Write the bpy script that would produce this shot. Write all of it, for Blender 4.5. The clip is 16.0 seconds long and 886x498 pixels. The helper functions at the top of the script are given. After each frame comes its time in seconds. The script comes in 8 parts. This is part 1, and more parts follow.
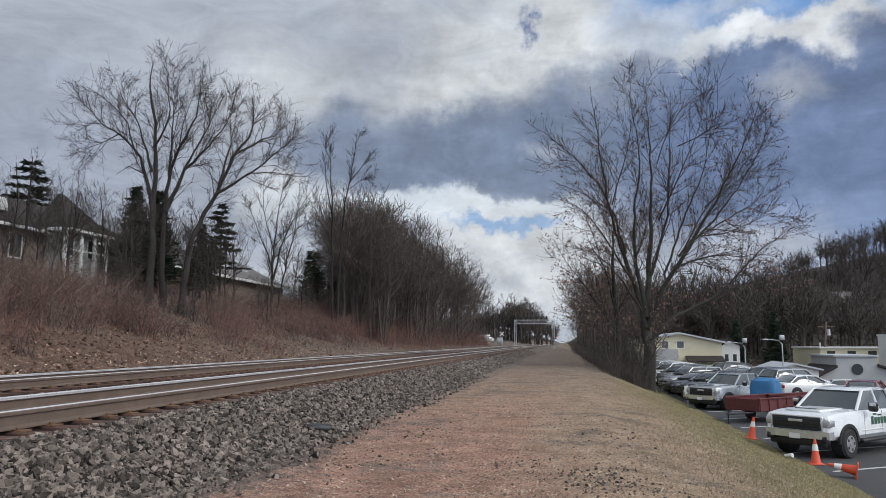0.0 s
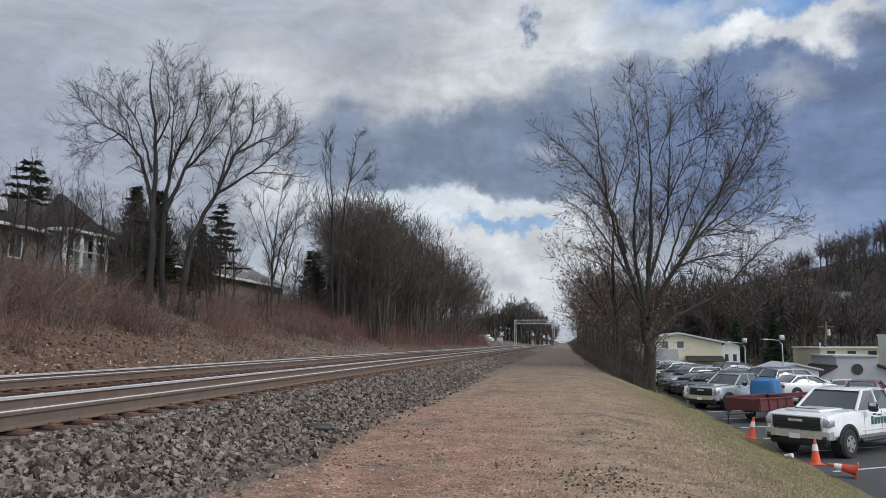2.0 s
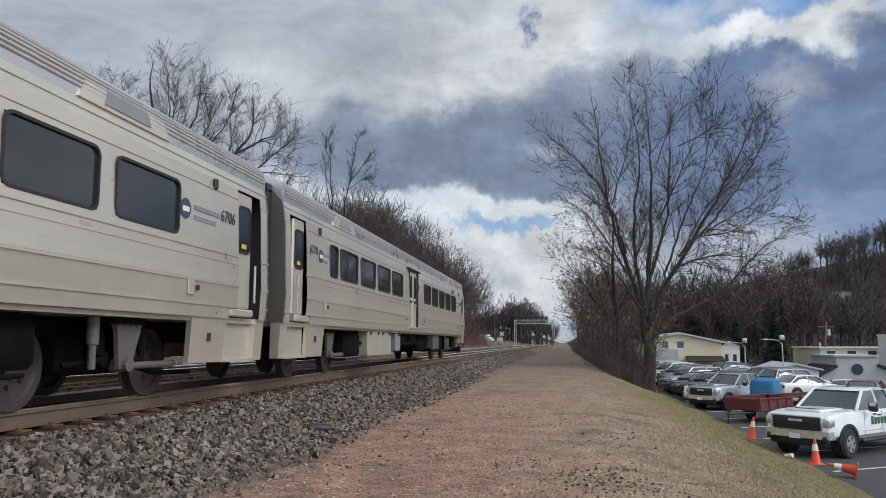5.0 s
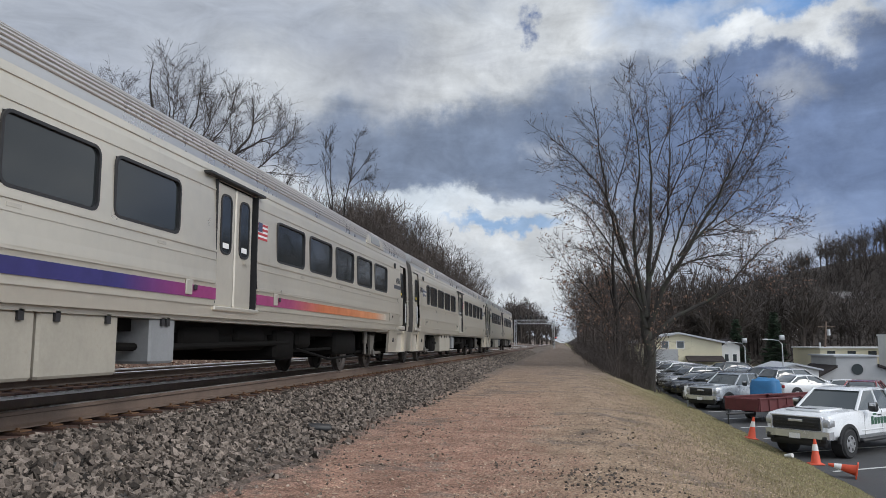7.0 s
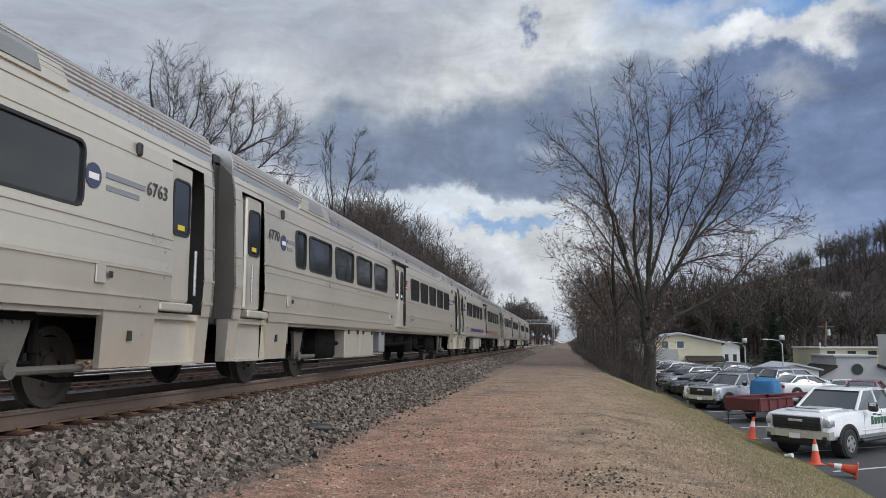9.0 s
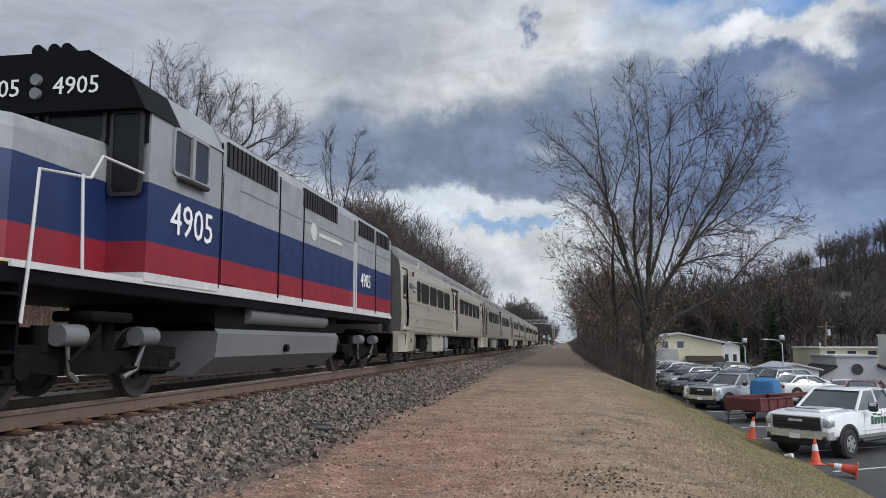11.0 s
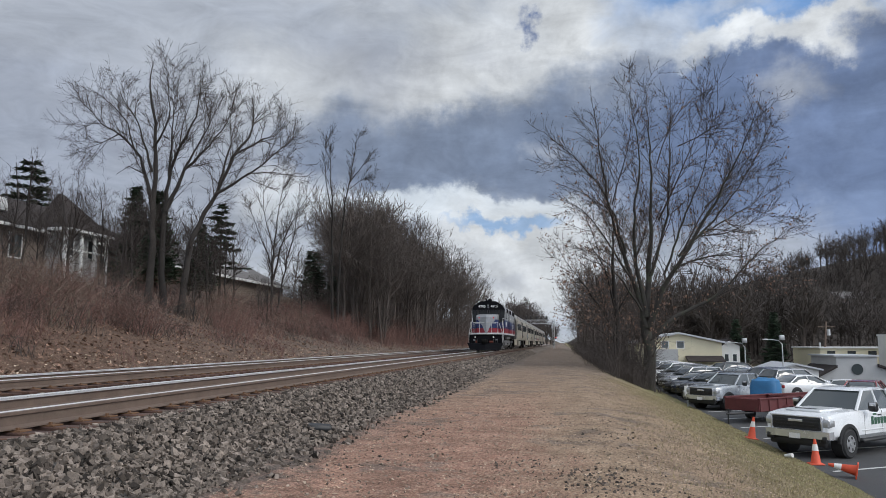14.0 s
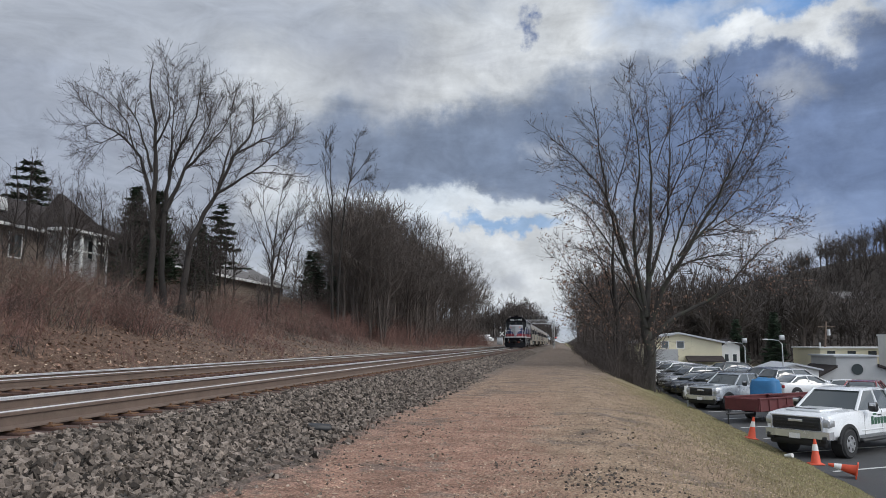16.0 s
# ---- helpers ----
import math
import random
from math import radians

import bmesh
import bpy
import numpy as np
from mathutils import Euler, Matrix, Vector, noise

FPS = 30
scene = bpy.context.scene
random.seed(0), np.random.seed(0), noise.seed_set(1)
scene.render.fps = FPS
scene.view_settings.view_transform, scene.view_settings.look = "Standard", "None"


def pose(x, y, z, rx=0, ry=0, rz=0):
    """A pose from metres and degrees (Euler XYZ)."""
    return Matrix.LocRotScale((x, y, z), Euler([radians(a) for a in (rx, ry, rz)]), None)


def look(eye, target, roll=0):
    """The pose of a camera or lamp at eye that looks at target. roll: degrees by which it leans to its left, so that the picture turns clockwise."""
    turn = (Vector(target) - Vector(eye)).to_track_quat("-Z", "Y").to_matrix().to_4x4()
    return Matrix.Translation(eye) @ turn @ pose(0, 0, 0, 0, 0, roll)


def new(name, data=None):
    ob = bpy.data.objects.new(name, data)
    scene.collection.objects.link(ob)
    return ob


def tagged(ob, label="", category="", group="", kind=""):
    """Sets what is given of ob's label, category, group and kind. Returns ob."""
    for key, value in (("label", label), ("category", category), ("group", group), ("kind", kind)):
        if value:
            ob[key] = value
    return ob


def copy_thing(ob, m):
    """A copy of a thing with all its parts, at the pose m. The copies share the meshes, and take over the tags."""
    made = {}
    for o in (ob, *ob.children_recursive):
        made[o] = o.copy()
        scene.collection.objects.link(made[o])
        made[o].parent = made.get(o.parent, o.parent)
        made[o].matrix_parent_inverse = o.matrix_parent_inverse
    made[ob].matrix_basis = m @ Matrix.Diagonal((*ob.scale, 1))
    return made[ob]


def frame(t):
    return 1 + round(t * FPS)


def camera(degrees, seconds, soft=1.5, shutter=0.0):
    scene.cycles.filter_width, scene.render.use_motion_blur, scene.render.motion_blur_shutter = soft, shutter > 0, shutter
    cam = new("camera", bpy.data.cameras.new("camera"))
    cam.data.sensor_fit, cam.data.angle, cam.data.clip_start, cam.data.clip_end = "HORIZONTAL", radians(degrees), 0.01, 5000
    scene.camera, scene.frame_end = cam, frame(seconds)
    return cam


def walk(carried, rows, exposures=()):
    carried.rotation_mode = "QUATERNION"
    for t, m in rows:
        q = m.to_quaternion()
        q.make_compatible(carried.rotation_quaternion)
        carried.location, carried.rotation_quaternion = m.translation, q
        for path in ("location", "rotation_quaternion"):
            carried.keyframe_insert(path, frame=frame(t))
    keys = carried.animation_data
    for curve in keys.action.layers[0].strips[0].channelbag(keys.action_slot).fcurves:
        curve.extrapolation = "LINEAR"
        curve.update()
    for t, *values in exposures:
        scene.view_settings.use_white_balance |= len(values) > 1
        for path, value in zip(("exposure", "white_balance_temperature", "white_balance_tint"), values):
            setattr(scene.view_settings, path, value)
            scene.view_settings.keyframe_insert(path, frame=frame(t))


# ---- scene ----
# ---- camera ----
EYE = (0.0, 0.0, 0.72)
YAW, PITCH, FOV = 8.96, 7.06, 60.7
cam = camera(FOV, 16.0, soft=0.5, shutter=0.0)
CAM_POSE = pose(EYE[0], EYE[1], EYE[2], 90 + PITCH, 0, YAW)
walk(cam, [(0.0, CAM_POSE), (16.0, CAM_POSE)])

# ---- light ----
scene.view_settings.exposure = 0.0
SUN_ELEVATION, SUN_AZIMUTH = 38.0, 108.0  # degrees; azimuth from +Y towards +X
sun_data = bpy.data.lights.new("sun", "SUN")
sun_data.energy, sun_data.angle, sun_data.color = 1.5, radians(24), (1.0, 0.95, 0.88)
sun = new("sun", sun_data)
se, sa = radians(SUN_ELEVATION), radians(SUN_AZIMUTH)
sun.matrix_basis = look((0, 0, 0), (-math.sin(sa) * math.cos(se), -math.cos(sa) * math.cos(se), -math.sin(se)))


def node_kit(tree):
    """Short makers of nodes and links for one node tree."""
    def make(kind, inputs=None, **props):
        n = tree.nodes.new(kind)
        for k, v in props.items():
            setattr(n, k, v)
        for k, v in (inputs or {}).items():
            if isinstance(v, bpy.types.NodeSocket):
                tree.links.new(v, n.inputs[k])
            else:
                n.inputs[k].default_value = v
        return n

    def math_(op, a, b=0.0, c=0.0):
        return make("ShaderNodeMath", {0: a, 1: b, 2: c}, operation=op).outputs[0]

    def mix(fac, a, b, blend="MIX"):
        n = make("ShaderNodeMix", {0: fac, 6: a, 7: b}, data_type="RGBA", blend_type=blend)
        return n.outputs[2]

    def ramp(fac, stops, interp="LINEAR"):
        n = make("ShaderNodeValToRGB", {0: fac})
        cr = n.color_ramp
        cr.interpolation = interp
        def rgba(c):
            return (c, c, c, 1) if isinstance(c, (int, float)) else (*c, 1)
        first, last = cr.elements[0], cr.elements[1]
        first.color, last.color = rgba(stops[0][1]), rgba(stops[-1][1])
        last.position, first.position = stops[-1][0], stops[0][0]
        for at, c in stops[1:-1]:
            cr.elements.new(at).color = rgba(c)
        return n.outputs[0]

    def smooth(v, lo, hi):
        n = make("ShaderNodeMapRange", {0: v, 1: lo, 2: hi, 3: 0.0, 4: 1.0}, interpolation_type="SMOOTHSTEP")
        return n.outputs[0]
    return make, math_, mix, ramp, smooth


def srgb(r, g, b):
    return tuple(((c / 255 + 0.055) / 1.055) ** 2.4 if c > 10 else c / 3294 for c in (r, g, b))


def sky_dir(px, py):
    """The way in the world towards a point of the view, for placing clouds."""
    half = math.tan(radians(FOV) / 2)
    v = Vector(((2 * px - 1568) / 1568 * half, (882 - 2 * py) / 1568 * half, -1)).normalized()
    return CAM_POSE.to_3x3() @ v


def build_world():
    world = bpy.data.worlds.new("sky")
    scene.world = world
    world.use_nodes = True
    t = world.node_tree
    t.nodes.clear()
    make, math_, mix, ramp, smooth = node_kit(t)
    coord = make("ShaderNodeTexCoord").outputs["Generated"]
    nishita = make("ShaderNodeTexSky", sky_type="NISHITA", sun_disc=False, sun_elevation=se, sun_rotation=sa).outputs[0]
    clear = mix(1.0, nishita, (0.10, 0.10, 0.10, 1), "MULTIPLY")
    # directions warped by noise give the clouds ragged edges
    n1 = make("ShaderNodeTexNoise", {"Vector": coord, "Scale": 5.0, "Detail": 8.0, "Roughness": 0.58})
    n2 = make("ShaderNodeTexNoise", {"Vector": coord, "Scale": 15.0, "Detail": 9.0, "Roughness": 0.62})
    off1 = make("ShaderNodeVectorMath", {0: n1.outputs["Color"], 1: (0.5, 0.5, 0.5)}, operation="SUBTRACT").outputs[0]
    off1 = make("ShaderNodeVectorMath", {0: off1, 3: 0.13}, operation="SCALE").outputs[0]
    off2 = make("ShaderNodeVectorMath", {0: n2.outputs["Color"], 1: (0.5, 0.5, 0.5)}, operation="SUBTRACT").outputs[0]
    off2 = make("ShaderNodeVectorMath", {0: off2, 3: 0.085}, operation="SCALE").outputs[0]
    warped = make("ShaderNodeVectorMath", {0: coord, 1: off1}, operation="ADD").outputs[0]
    warped = make("ShaderNodeVectorMath", {0: warped, 1: off2}, operation="ADD").outputs[0]
    # flattened coordinates: clouds are wider than high
    flat = make("ShaderNodeVectorMath", {0: coord, 1: (1.0, 1.0, 2.6)}, operation="MULTIPLY").outputs[0]
    body = make("ShaderNodeTexNoise", {"Vector": flat, "Scale": 3.2, "Detail": 9.0, "Roughness": 0.55, "Distortion": 0.3}).outputs[0]
    streak = make("ShaderNodeTexNoise", {"Vector": flat, "Scale": 9.0, "Detail": 8.0, "Roughness": 0.6, "Distortion": 0.5}).outputs[0]
    body = math_("ADD", math_("MULTIPLY", body, 0.68), math_("MULTIPLY", streak, 0.32))
    cloud = ramp(body, [(0.33, srgb(130, 142, 162)), (0.45, srgb(164, 174, 189)), (0.56, srgb(190, 197, 206)), (0.68, srgb(220, 224, 228))])

    def blob(px, py, size, soft, stretch=1.0):
        """How much of a cloud round a point of the sky covers each direction."""
        d = sky_dir(px, py)
        diff = make("ShaderNodeVectorMath", {0: warped, 1: tuple(d)}, operation="SUBTRACT").outputs[0]
        diff = make("ShaderNodeVectorMath", {0: diff, 1: (1.0, 1.0, stretch)}, operation="MULTIPLY").outputs[0]
        dist = make("ShaderNodeVectorMath", {0: diff}, operation="LENGTH").outputs["Value"]
        return math_("SUBTRACT", 1.0, smooth(dist, size * (1 - soft), size * (1 + soft)))

    def lay(under, colour, px, py, size, soft, stretch=1.0, amount=1.0):
        return mix(math_("MULTIPLY", blob(px, py, size, soft, stretch), amount), under, (*colour, 1) if isinstance(colour, tuple) else colour)

    fine = ramp(n2.outputs[0], [(0.35, 0.80), (0.65, 1.12)])
    dark = mix(1.0, mix(n1.outputs[0], (*srgb(97, 114, 142), 1), (*srgb(142, 155, 177), 1)), fine, "MULTIPLY")
    blue_dark = mix(1.0, mix(n1.outputs[0], (*srgb(88, 108, 146), 1), (*srgb(130, 147, 178), 1)), fine, "MULTIPLY")
    bright = mix(1.0, mix(n1.outputs[0], (*srgb(196, 202, 210), 1), (*srgb(232, 236, 238), 1)), fine, "MULTIPLY")
    out = cloud
    for args in SKY_PATCHES(dark, blue_dark, bright, clear):
        out = lay(out, *args)
    puff = make("ShaderNodeTexNoise", {"Vector": flat, "Scale": 11.0, "Detail": 10.0, "Roughness": 0.63, "Distortion": 0.6}).outputs[0]
    out = mix(1.0, out, ramp(puff, [(0.32, 0.84), (0.5, 1.0), (0.7, 1.16)]), "MULTIPLY")
    # unseen sky towards the sun, behind and right of the view, brightened for added light
    way = make("ShaderNodeVectorMath", {0: coord, 1: (0.55, -0.62, 0.56)}, operation="DOT_PRODUCT").outputs["Value"]
    lift = math_("ADD", 1.0, math_("MULTIPLY", smooth(way, 0.12, 0.85), 1.45))
    out = mix(1.0, out, make("ShaderNodeCombineXYZ", {0: lift, 1: lift, 2: lift}).outputs[0], "MULTIPLY")
    bg = make("ShaderNodeBackground", {"Color": out, "Strength": 1.0})
    o = make("ShaderNodeOutputWorld")
    t.links.new(bg.outputs[0], o.inputs[0])


def SKY_PATCHES(dark, blue_dark, bright, clear):
    """Cloud banks and gaps: colour, place, size, softness, flatness, amount."""
    blue = srgb(112, 152, 204)
    pale_blue = srgb(136, 172, 214)
    deep_blue = srgb(74, 100, 150)
    pale = srgb(210, 220, 230)
    grey = srgb(178, 185, 197)
    slate = srgb(146, 156, 176)
    soft_blue = srgb(134, 154, 190)
    shade = srgb(150, 156, 168)
    return [
        (grey, 220, 70, 0.32, 0.6, 1.4, 0.75),
        (slate, 50, 250, 0.14, 0.6, 1.2, 0.6),
        (slate, 430, 330, 0.09, 0.7, 1.6, 0.45),
        (bright, 560, 172, 0.10, 0.7, 2.6, 0.65),
        (bright, 470, 120, 0.06, 0.8, 2.0, 0.4),
        (shade, 690, 130, 0.11, 0.6, 2.2, 0.65),
        (bright, 850, 150, 0.11, 0.5, 2.4, 0.8),
        (bright, 800, 55, 0.07, 0.6, 2.0, 0.6),
        (shade, 880, 95, 0.05, 0.6, 2.4, 0.5),
        (bright, 1000, 40, 0.10, 0.6, 2.0, 0.75),
        (bright, 1090, 85, 0.10, 0.5, 2.4, 0.85),
        (dark, 700, 285, 0.13, 0.4, 2.2, 0.80),
        (dark, 850, 282, 0.15, 0.35, 2.5, 0.95),
        (dark, 985, 262, 0.14, 0.4, 2.0, 0.95),
        (dark, 590, 265, 0.07, 0.6, 2.0, 0.55),
        (dark, 1090, 250, 0.13, 0.5, 1.7, 0.85),
        (dark, 1160, 340, 0.12, 0.5, 1.4, 0.85),
        (dark, 1090, 172, 0.09, 0.5, 2.2, 0.6),
        (blue_dark, 1320, 195, 0.14, 0.45, 1.8, 0.9),
        (blue_dark, 1480, 170, 0.14, 0.4, 2.2, 0.9),
        (blue_dark, 1410, 310, 0.18, 0.45, 1.3, 0.9),
        (blue_dark, 1560, 300, 0.15, 0.45, 1.2, 0.85),
        (soft_blue, 1480, 415, 0.13, 0.6, 2.6, 0.7),
        (grey, 1390, 188, 0.034, 0.7, 1.4, 0.7),
        (grey, 960, 268, 0.022, 0.6, 1.2, 0.6),
        (bright, 520, 352, 0.07, 0.6, 2.4, 0.7),
        (pale, 700, 374, 0.14, 0.4, 6.0, 0.9),
        (pale, 900, 370, 0.11, 0.4, 7.0, 0.9),
        (bright, 890, 470, 0.13, 0.4, 1.6, 0.75),
        (pale_blue, 905, 396, 0.075, 0.4, 7.5, 0.85),
        (bright, 870, 418, 0.06, 0.5, 6.0, 0.8),
        (grey, 900, 500, 0.06, 0.6, 5.0, 0.6),
        (bright, 1060, 480, 0.09, 0.6, 1.2, 0.45),
        (bright, 1330, 440, 0.09, 0.6, 2.2, 0.55),
        (blue, 1300, 28, 0.11, 0.45, 2.4, 0.95),
        (blue, 1410, 20, 0.08, 0.5, 2.4, 0.9),
        (bright, 1340, 25, 0.03, 0.8, 2.0, 0.5),
        (bright, 1200, 60, 0.05, 0.6, 2.0, 0.6),
        (bright, 1290, 90, 0.07, 0.5, 4.5, 0.85),
        (bright, 1380, 78, 0.05, 0.5, 3.0, 0.85),
        (bright, 1482, 66, 0.048, 0.3, 1.3, 1.0),
        (blue_dark, 1556, 70, 0.036, 0.35, 1.0, 0.95),
        (deep_blue, 934, 36, 0.017, 0.5, 1.3, 0.85),
    ]


build_world()

# ---- building kit ----
class Geo:
    """Vertices and faces gathered from simple solids."""

    def __init__(self):
        self.v, self.f = [], []

    def add(self, verts, faces):
        n = len(self.v)
        self.v.extend(tuple(p) for p in verts)
        self.f.extend(tuple(i + n for i in q) for q in faces)
        return self

    def box(self, x0, x1, y0, y1, z0, z1, b=0.0):
        if b <= 0:
            vs = [(x, y, z) for x in (x0, x1) for y in (y0, y1) for z in (z0, z1)]
            return self.add(vs, [(0, 1, 3, 2), (4, 6, 7, 5), (0, 4, 5, 1), (2, 3, 7, 6), (0, 2, 6, 4), (1, 5, 7, 3)])
        b = min(b, (x1 - x0) * 0.45, (y1 - y0) * 0.45, (z1 - z0) * 0.45)
        def ring(i, z):
            return [(x0 + i + b, y0 + i, z), (x1 - i - b, y0 + i, z), (x1 - i, y0 + i + b, z), (x1 - i, y1 - i - b, z),
                    (x1 - i - b, y1 - i, z), (x0 + i + b, y1 - i, z), (x0 + i, y1 - i - b, z), (x0 + i, y0 + i + b, z)]
        rows = [ring(b * 0.6, z0), ring(0, z0 + b), ring(0, z1 - b), ring(b * 0.6, z1)]
        return self.loft(rows)

    def loft(self, rows, cap=True, closed=True):
        """Skin over rows of the same number of points."""
        k = len(rows[0])
        vs = [p for r in rows for p in r]
        fs = []
        for i in range(len(rows) - 1):
            for j in range(k if closed else k - 1):
                a, b_ = i * k + j, i * k + (j + 1) % k
                fs.append((a, b_, b_ + k, a + k))
        if cap:
            fs.append(tuple(range(k - 1, -1, -1)))
            fs.append(tuple((len(rows) - 1) * k + j for j in range(k)))
        return self.add(vs, fs)

    def cyl(self, p0, p1, r0, r1=None, k=12, cap=True):
        r1 = r0 if r1 is None else r1
        return self.tube([p0, p1], [r0, r1], k, cap)

    def tube(self, pts, rad, k=8, cap=True):
        pts = [Vector(p) for p in pts]
        if isinstance(rad, (int, float)):
            rad = [rad] * len(pts)
        rows = []
        for i, p in enumerate(pts):
            d = (pts[min(i + 1, len(pts) - 1)] - pts[max(i - 1, 0)]).normalized()
            a = d.cross(Vector((0, 0, 1)) if abs(d.z) < 0.9 else Vector((1, 0, 0))).normalized()
            b = d.cross(a)
            rows.append([p + (a * math.cos(2 * math.pi * j / k) + b * math.sin(2 * math.pi * j / k)) * rad[i] for j in range(k)])
        return self.loft(rows, cap)

    def extrude(self, profile, axis, a, b):
        """A closed outline in the plane across an axis, drawn out from a to b."""
        def put(p, c):
            return {"x": (c, p[0], p[1]), "y": (p[0], c, p[1]), "z": (p[0], p[1], c)}[axis]
        return self.loft([[put(p, a) for p in profile], [put(p, b) for p in profile]])

    def sphere(self, c, r, k=10, rows=6, sz=1.0):
        ring = []
        for i in range(rows + 1):
            th = math.pi * (i / rows)
            th = min(max(th, 0.02), math.pi - 0.02)
            ring.append([(c[0] + r * math.sin(th) * math.cos(2 * math.pi * j / k), c[1] + r * math.sin(th) * math.sin(2 * math.pi * j / k),
                          c[2] - r * sz * math.cos(th)) for j in range(k)])
        return self.loft(ring)

    def moved(self, m):
        g = Geo()
        g.v, g.f = [tuple(m @ Vector(p)) for p in self.v], list(self.f)
        return g

    def join(self, other):
        return self.add(other.v, other.f)

    def mesh(self, name, mats, smooth=False):
        me = bpy.data.meshes.new(name)
        me.from_pydata(self.v, [], self.f)
        for m in (mats if isinstance(mats, (list, tuple)) else [mats]):
            me.materials.append(m)
        if smooth:
            me.polygons.foreach_set("use_smooth", [True] * len(me.polygons))
            me.set_sharp_from_angle(angle=radians(38))
        me.update()
        return me


def recalc(me):
    bm = bmesh.new()
    bm.from_mesh(me)
    bmesh.ops.recalc_face_normals(bm, faces=bm.faces)
    bm.to_mesh(me)
    bm.free()
    return me


def part(name, geo, material, parent, label="", smooth=True, at=None, fix=True):
    """One mesh object under a thing or a part of it."""
    me = geo.mesh(name, material, smooth)
    if fix:
        recalc(me)
    ob = new(name, me)
    ob.parent = parent
    if at is not None:
        ob.matrix_basis = at
    if label:
        ob["label"] = label
    return ob


def thing(name, label, category, m=None, group="", kind=""):
    """An Empty at a thing's base, which carries its parts."""
    ob = new(name)
    if m is not None:
        ob.matrix_basis = m
    return tagged(ob, label, category, group, kind)


def solid(name, geo, material, label, category, group="", kind="", smooth=False, m=None, fix=True):
    """A thing of one mesh."""
    ob = new(name, geo.mesh(name, material, smooth))
    if fix:
        recalc(ob.data)
    if m is not None:
        ob.matrix_basis = m
    return tagged(ob, label, category, group, kind)


def array_mesh(name, verts, faces, material, smooth=False):
    """A mesh from numpy arrays: faces all of three or all of four corners."""
    me = bpy.data.meshes.new(name)
    k = faces.shape[1]
    me.vertices.add(len(verts))
    me.vertices.foreach_set("co", np.asarray(verts, dtype=np.float32).ravel())
    me.loops.add(faces.size)
    me.loops.foreach_set("vertex_index", faces.astype(np.int32).ravel())
    me.polygons.add(len(faces))
    me.polygons.foreach_set("loop_start", np.arange(0, faces.size, k, dtype=np.int32))
    me.polygons.foreach_set("use_smooth", np.full(len(faces), smooth))
    me.materials.append(material)
    me.update(calc_edges=True)
    return me


# ---- materials ----
def material(name, colour, rough=0.6, metal=0.0, vary=0.15, scale=3.0, fine=40.0, bump=0.1, bump_scale=60.0, dirt=None, dirt_amount=0.0,
             emit=None, coat=0.0, per_object=0.0, per_island=0.0, depth=0.01, spec=0.5):
    """A surface with two scales of variation, fine relief and optional dirt."""
    m = bpy.data.materials.new(name)
    m.use_nodes = True
    t = m.node_tree
    make, math_, mix, ramp, smooth = node_kit(t)
    bsdf = t.nodes["Principled BSDF"]
    pos = make("ShaderNodeTexCoord").outputs["Object"]
    big = make("ShaderNodeTexNoise", {"Vector": pos, "Scale": scale, "Detail": 5.0, "Roughness": 0.6}).outputs[0]
    small = make("ShaderNodeTexNoise", {"Vector": pos, "Scale": fine, "Detail": 4.0, "Roughness": 0.65}).outputs[0]
    both = math_("ADD", math_("MULTIPLY", big, 0.6), math_("MULTIPLY", small, 0.4))
    level = ramp(both, [(0.3, 1 - vary * 1.4), (0.7, 1 + vary * 0.9)])
    col = mix(1.0, (*colour, 1), level, "MULTIPLY")
    if per_object:
        rnd = make("ShaderNodeObjectInfo").outputs["Random"]
        col = mix(1.0, col, ramp(rnd, [(0.0, 1 - per_object), (1.0, 1 + per_object)]), "MULTIPLY")
    if per_island:
        rnd = make("ShaderNodeNewGeometry").outputs["Random Per Island"]
        col = mix(1.0, col, ramp(rnd, [(0.0, 1 - per_island), (1.0, 1 + per_island)]), "MULTIPLY")
    if dirt:
        spots = smooth(math_("ADD", math_("MULTIPLY", big, 0.7), math_("MULTIPLY", small, 0.3)), 0.62 - dirt_amount * 0.4, 0.75 - dirt_amount * 0.25)
        col = mix(math_("MULTIPLY", spots, 0.8), col, (*dirt, 1))
    t.links.new(col, bsdf.inputs["Base Color"])
    rr = ramp(both, [(0.3, max(0.02, rough - 0.08)), (0.7, min(1.0, rough + 0.08))])
    t.links.new(rr, bsdf.inputs["Roughness"])
    bsdf.inputs["Metallic"].default_value = metal
    bsdf.inputs["Coat Weight"].default_value = coat
    bsdf.inputs["Specular IOR Level"].default_value = spec
    if bump:
        rel = make("ShaderNodeTexNoise", {"Vector": pos, "Scale": bump_scale, "Detail": 4.0}).outputs[0]
        bn = make("ShaderNodeBump", {"Strength": bump, "Distance": depth, "Height": rel}).outputs[0]
        t.links.new(bn, bsdf.inputs["Normal"])
    if emit:
        bsdf.inputs["Emission Color"].default_value = (*emit[0], 1)
        bsdf.inputs["Emission Strength"].default_value = emit[1]
    return m


def glass(name, tint=(0.02, 0.025, 0.03), rough=0.05, coat=0.0):
    m = bpy.data.materials.new(name)
    m.use_nodes = True
    b = m.node_tree.nodes["Principled BSDF"]
    b.inputs["Base Color"].default_value = (*tint, 1)
    b.inputs["Roughness"].default_value = rough
    b.inputs["Coat Weight"].default_value = coat
    return m

# ---- ground, tracks ----
TRACK_X, FAR_TRACK_X, GAUGE = -6.52, -11.35, 1.435
LOT_Z = -2.6


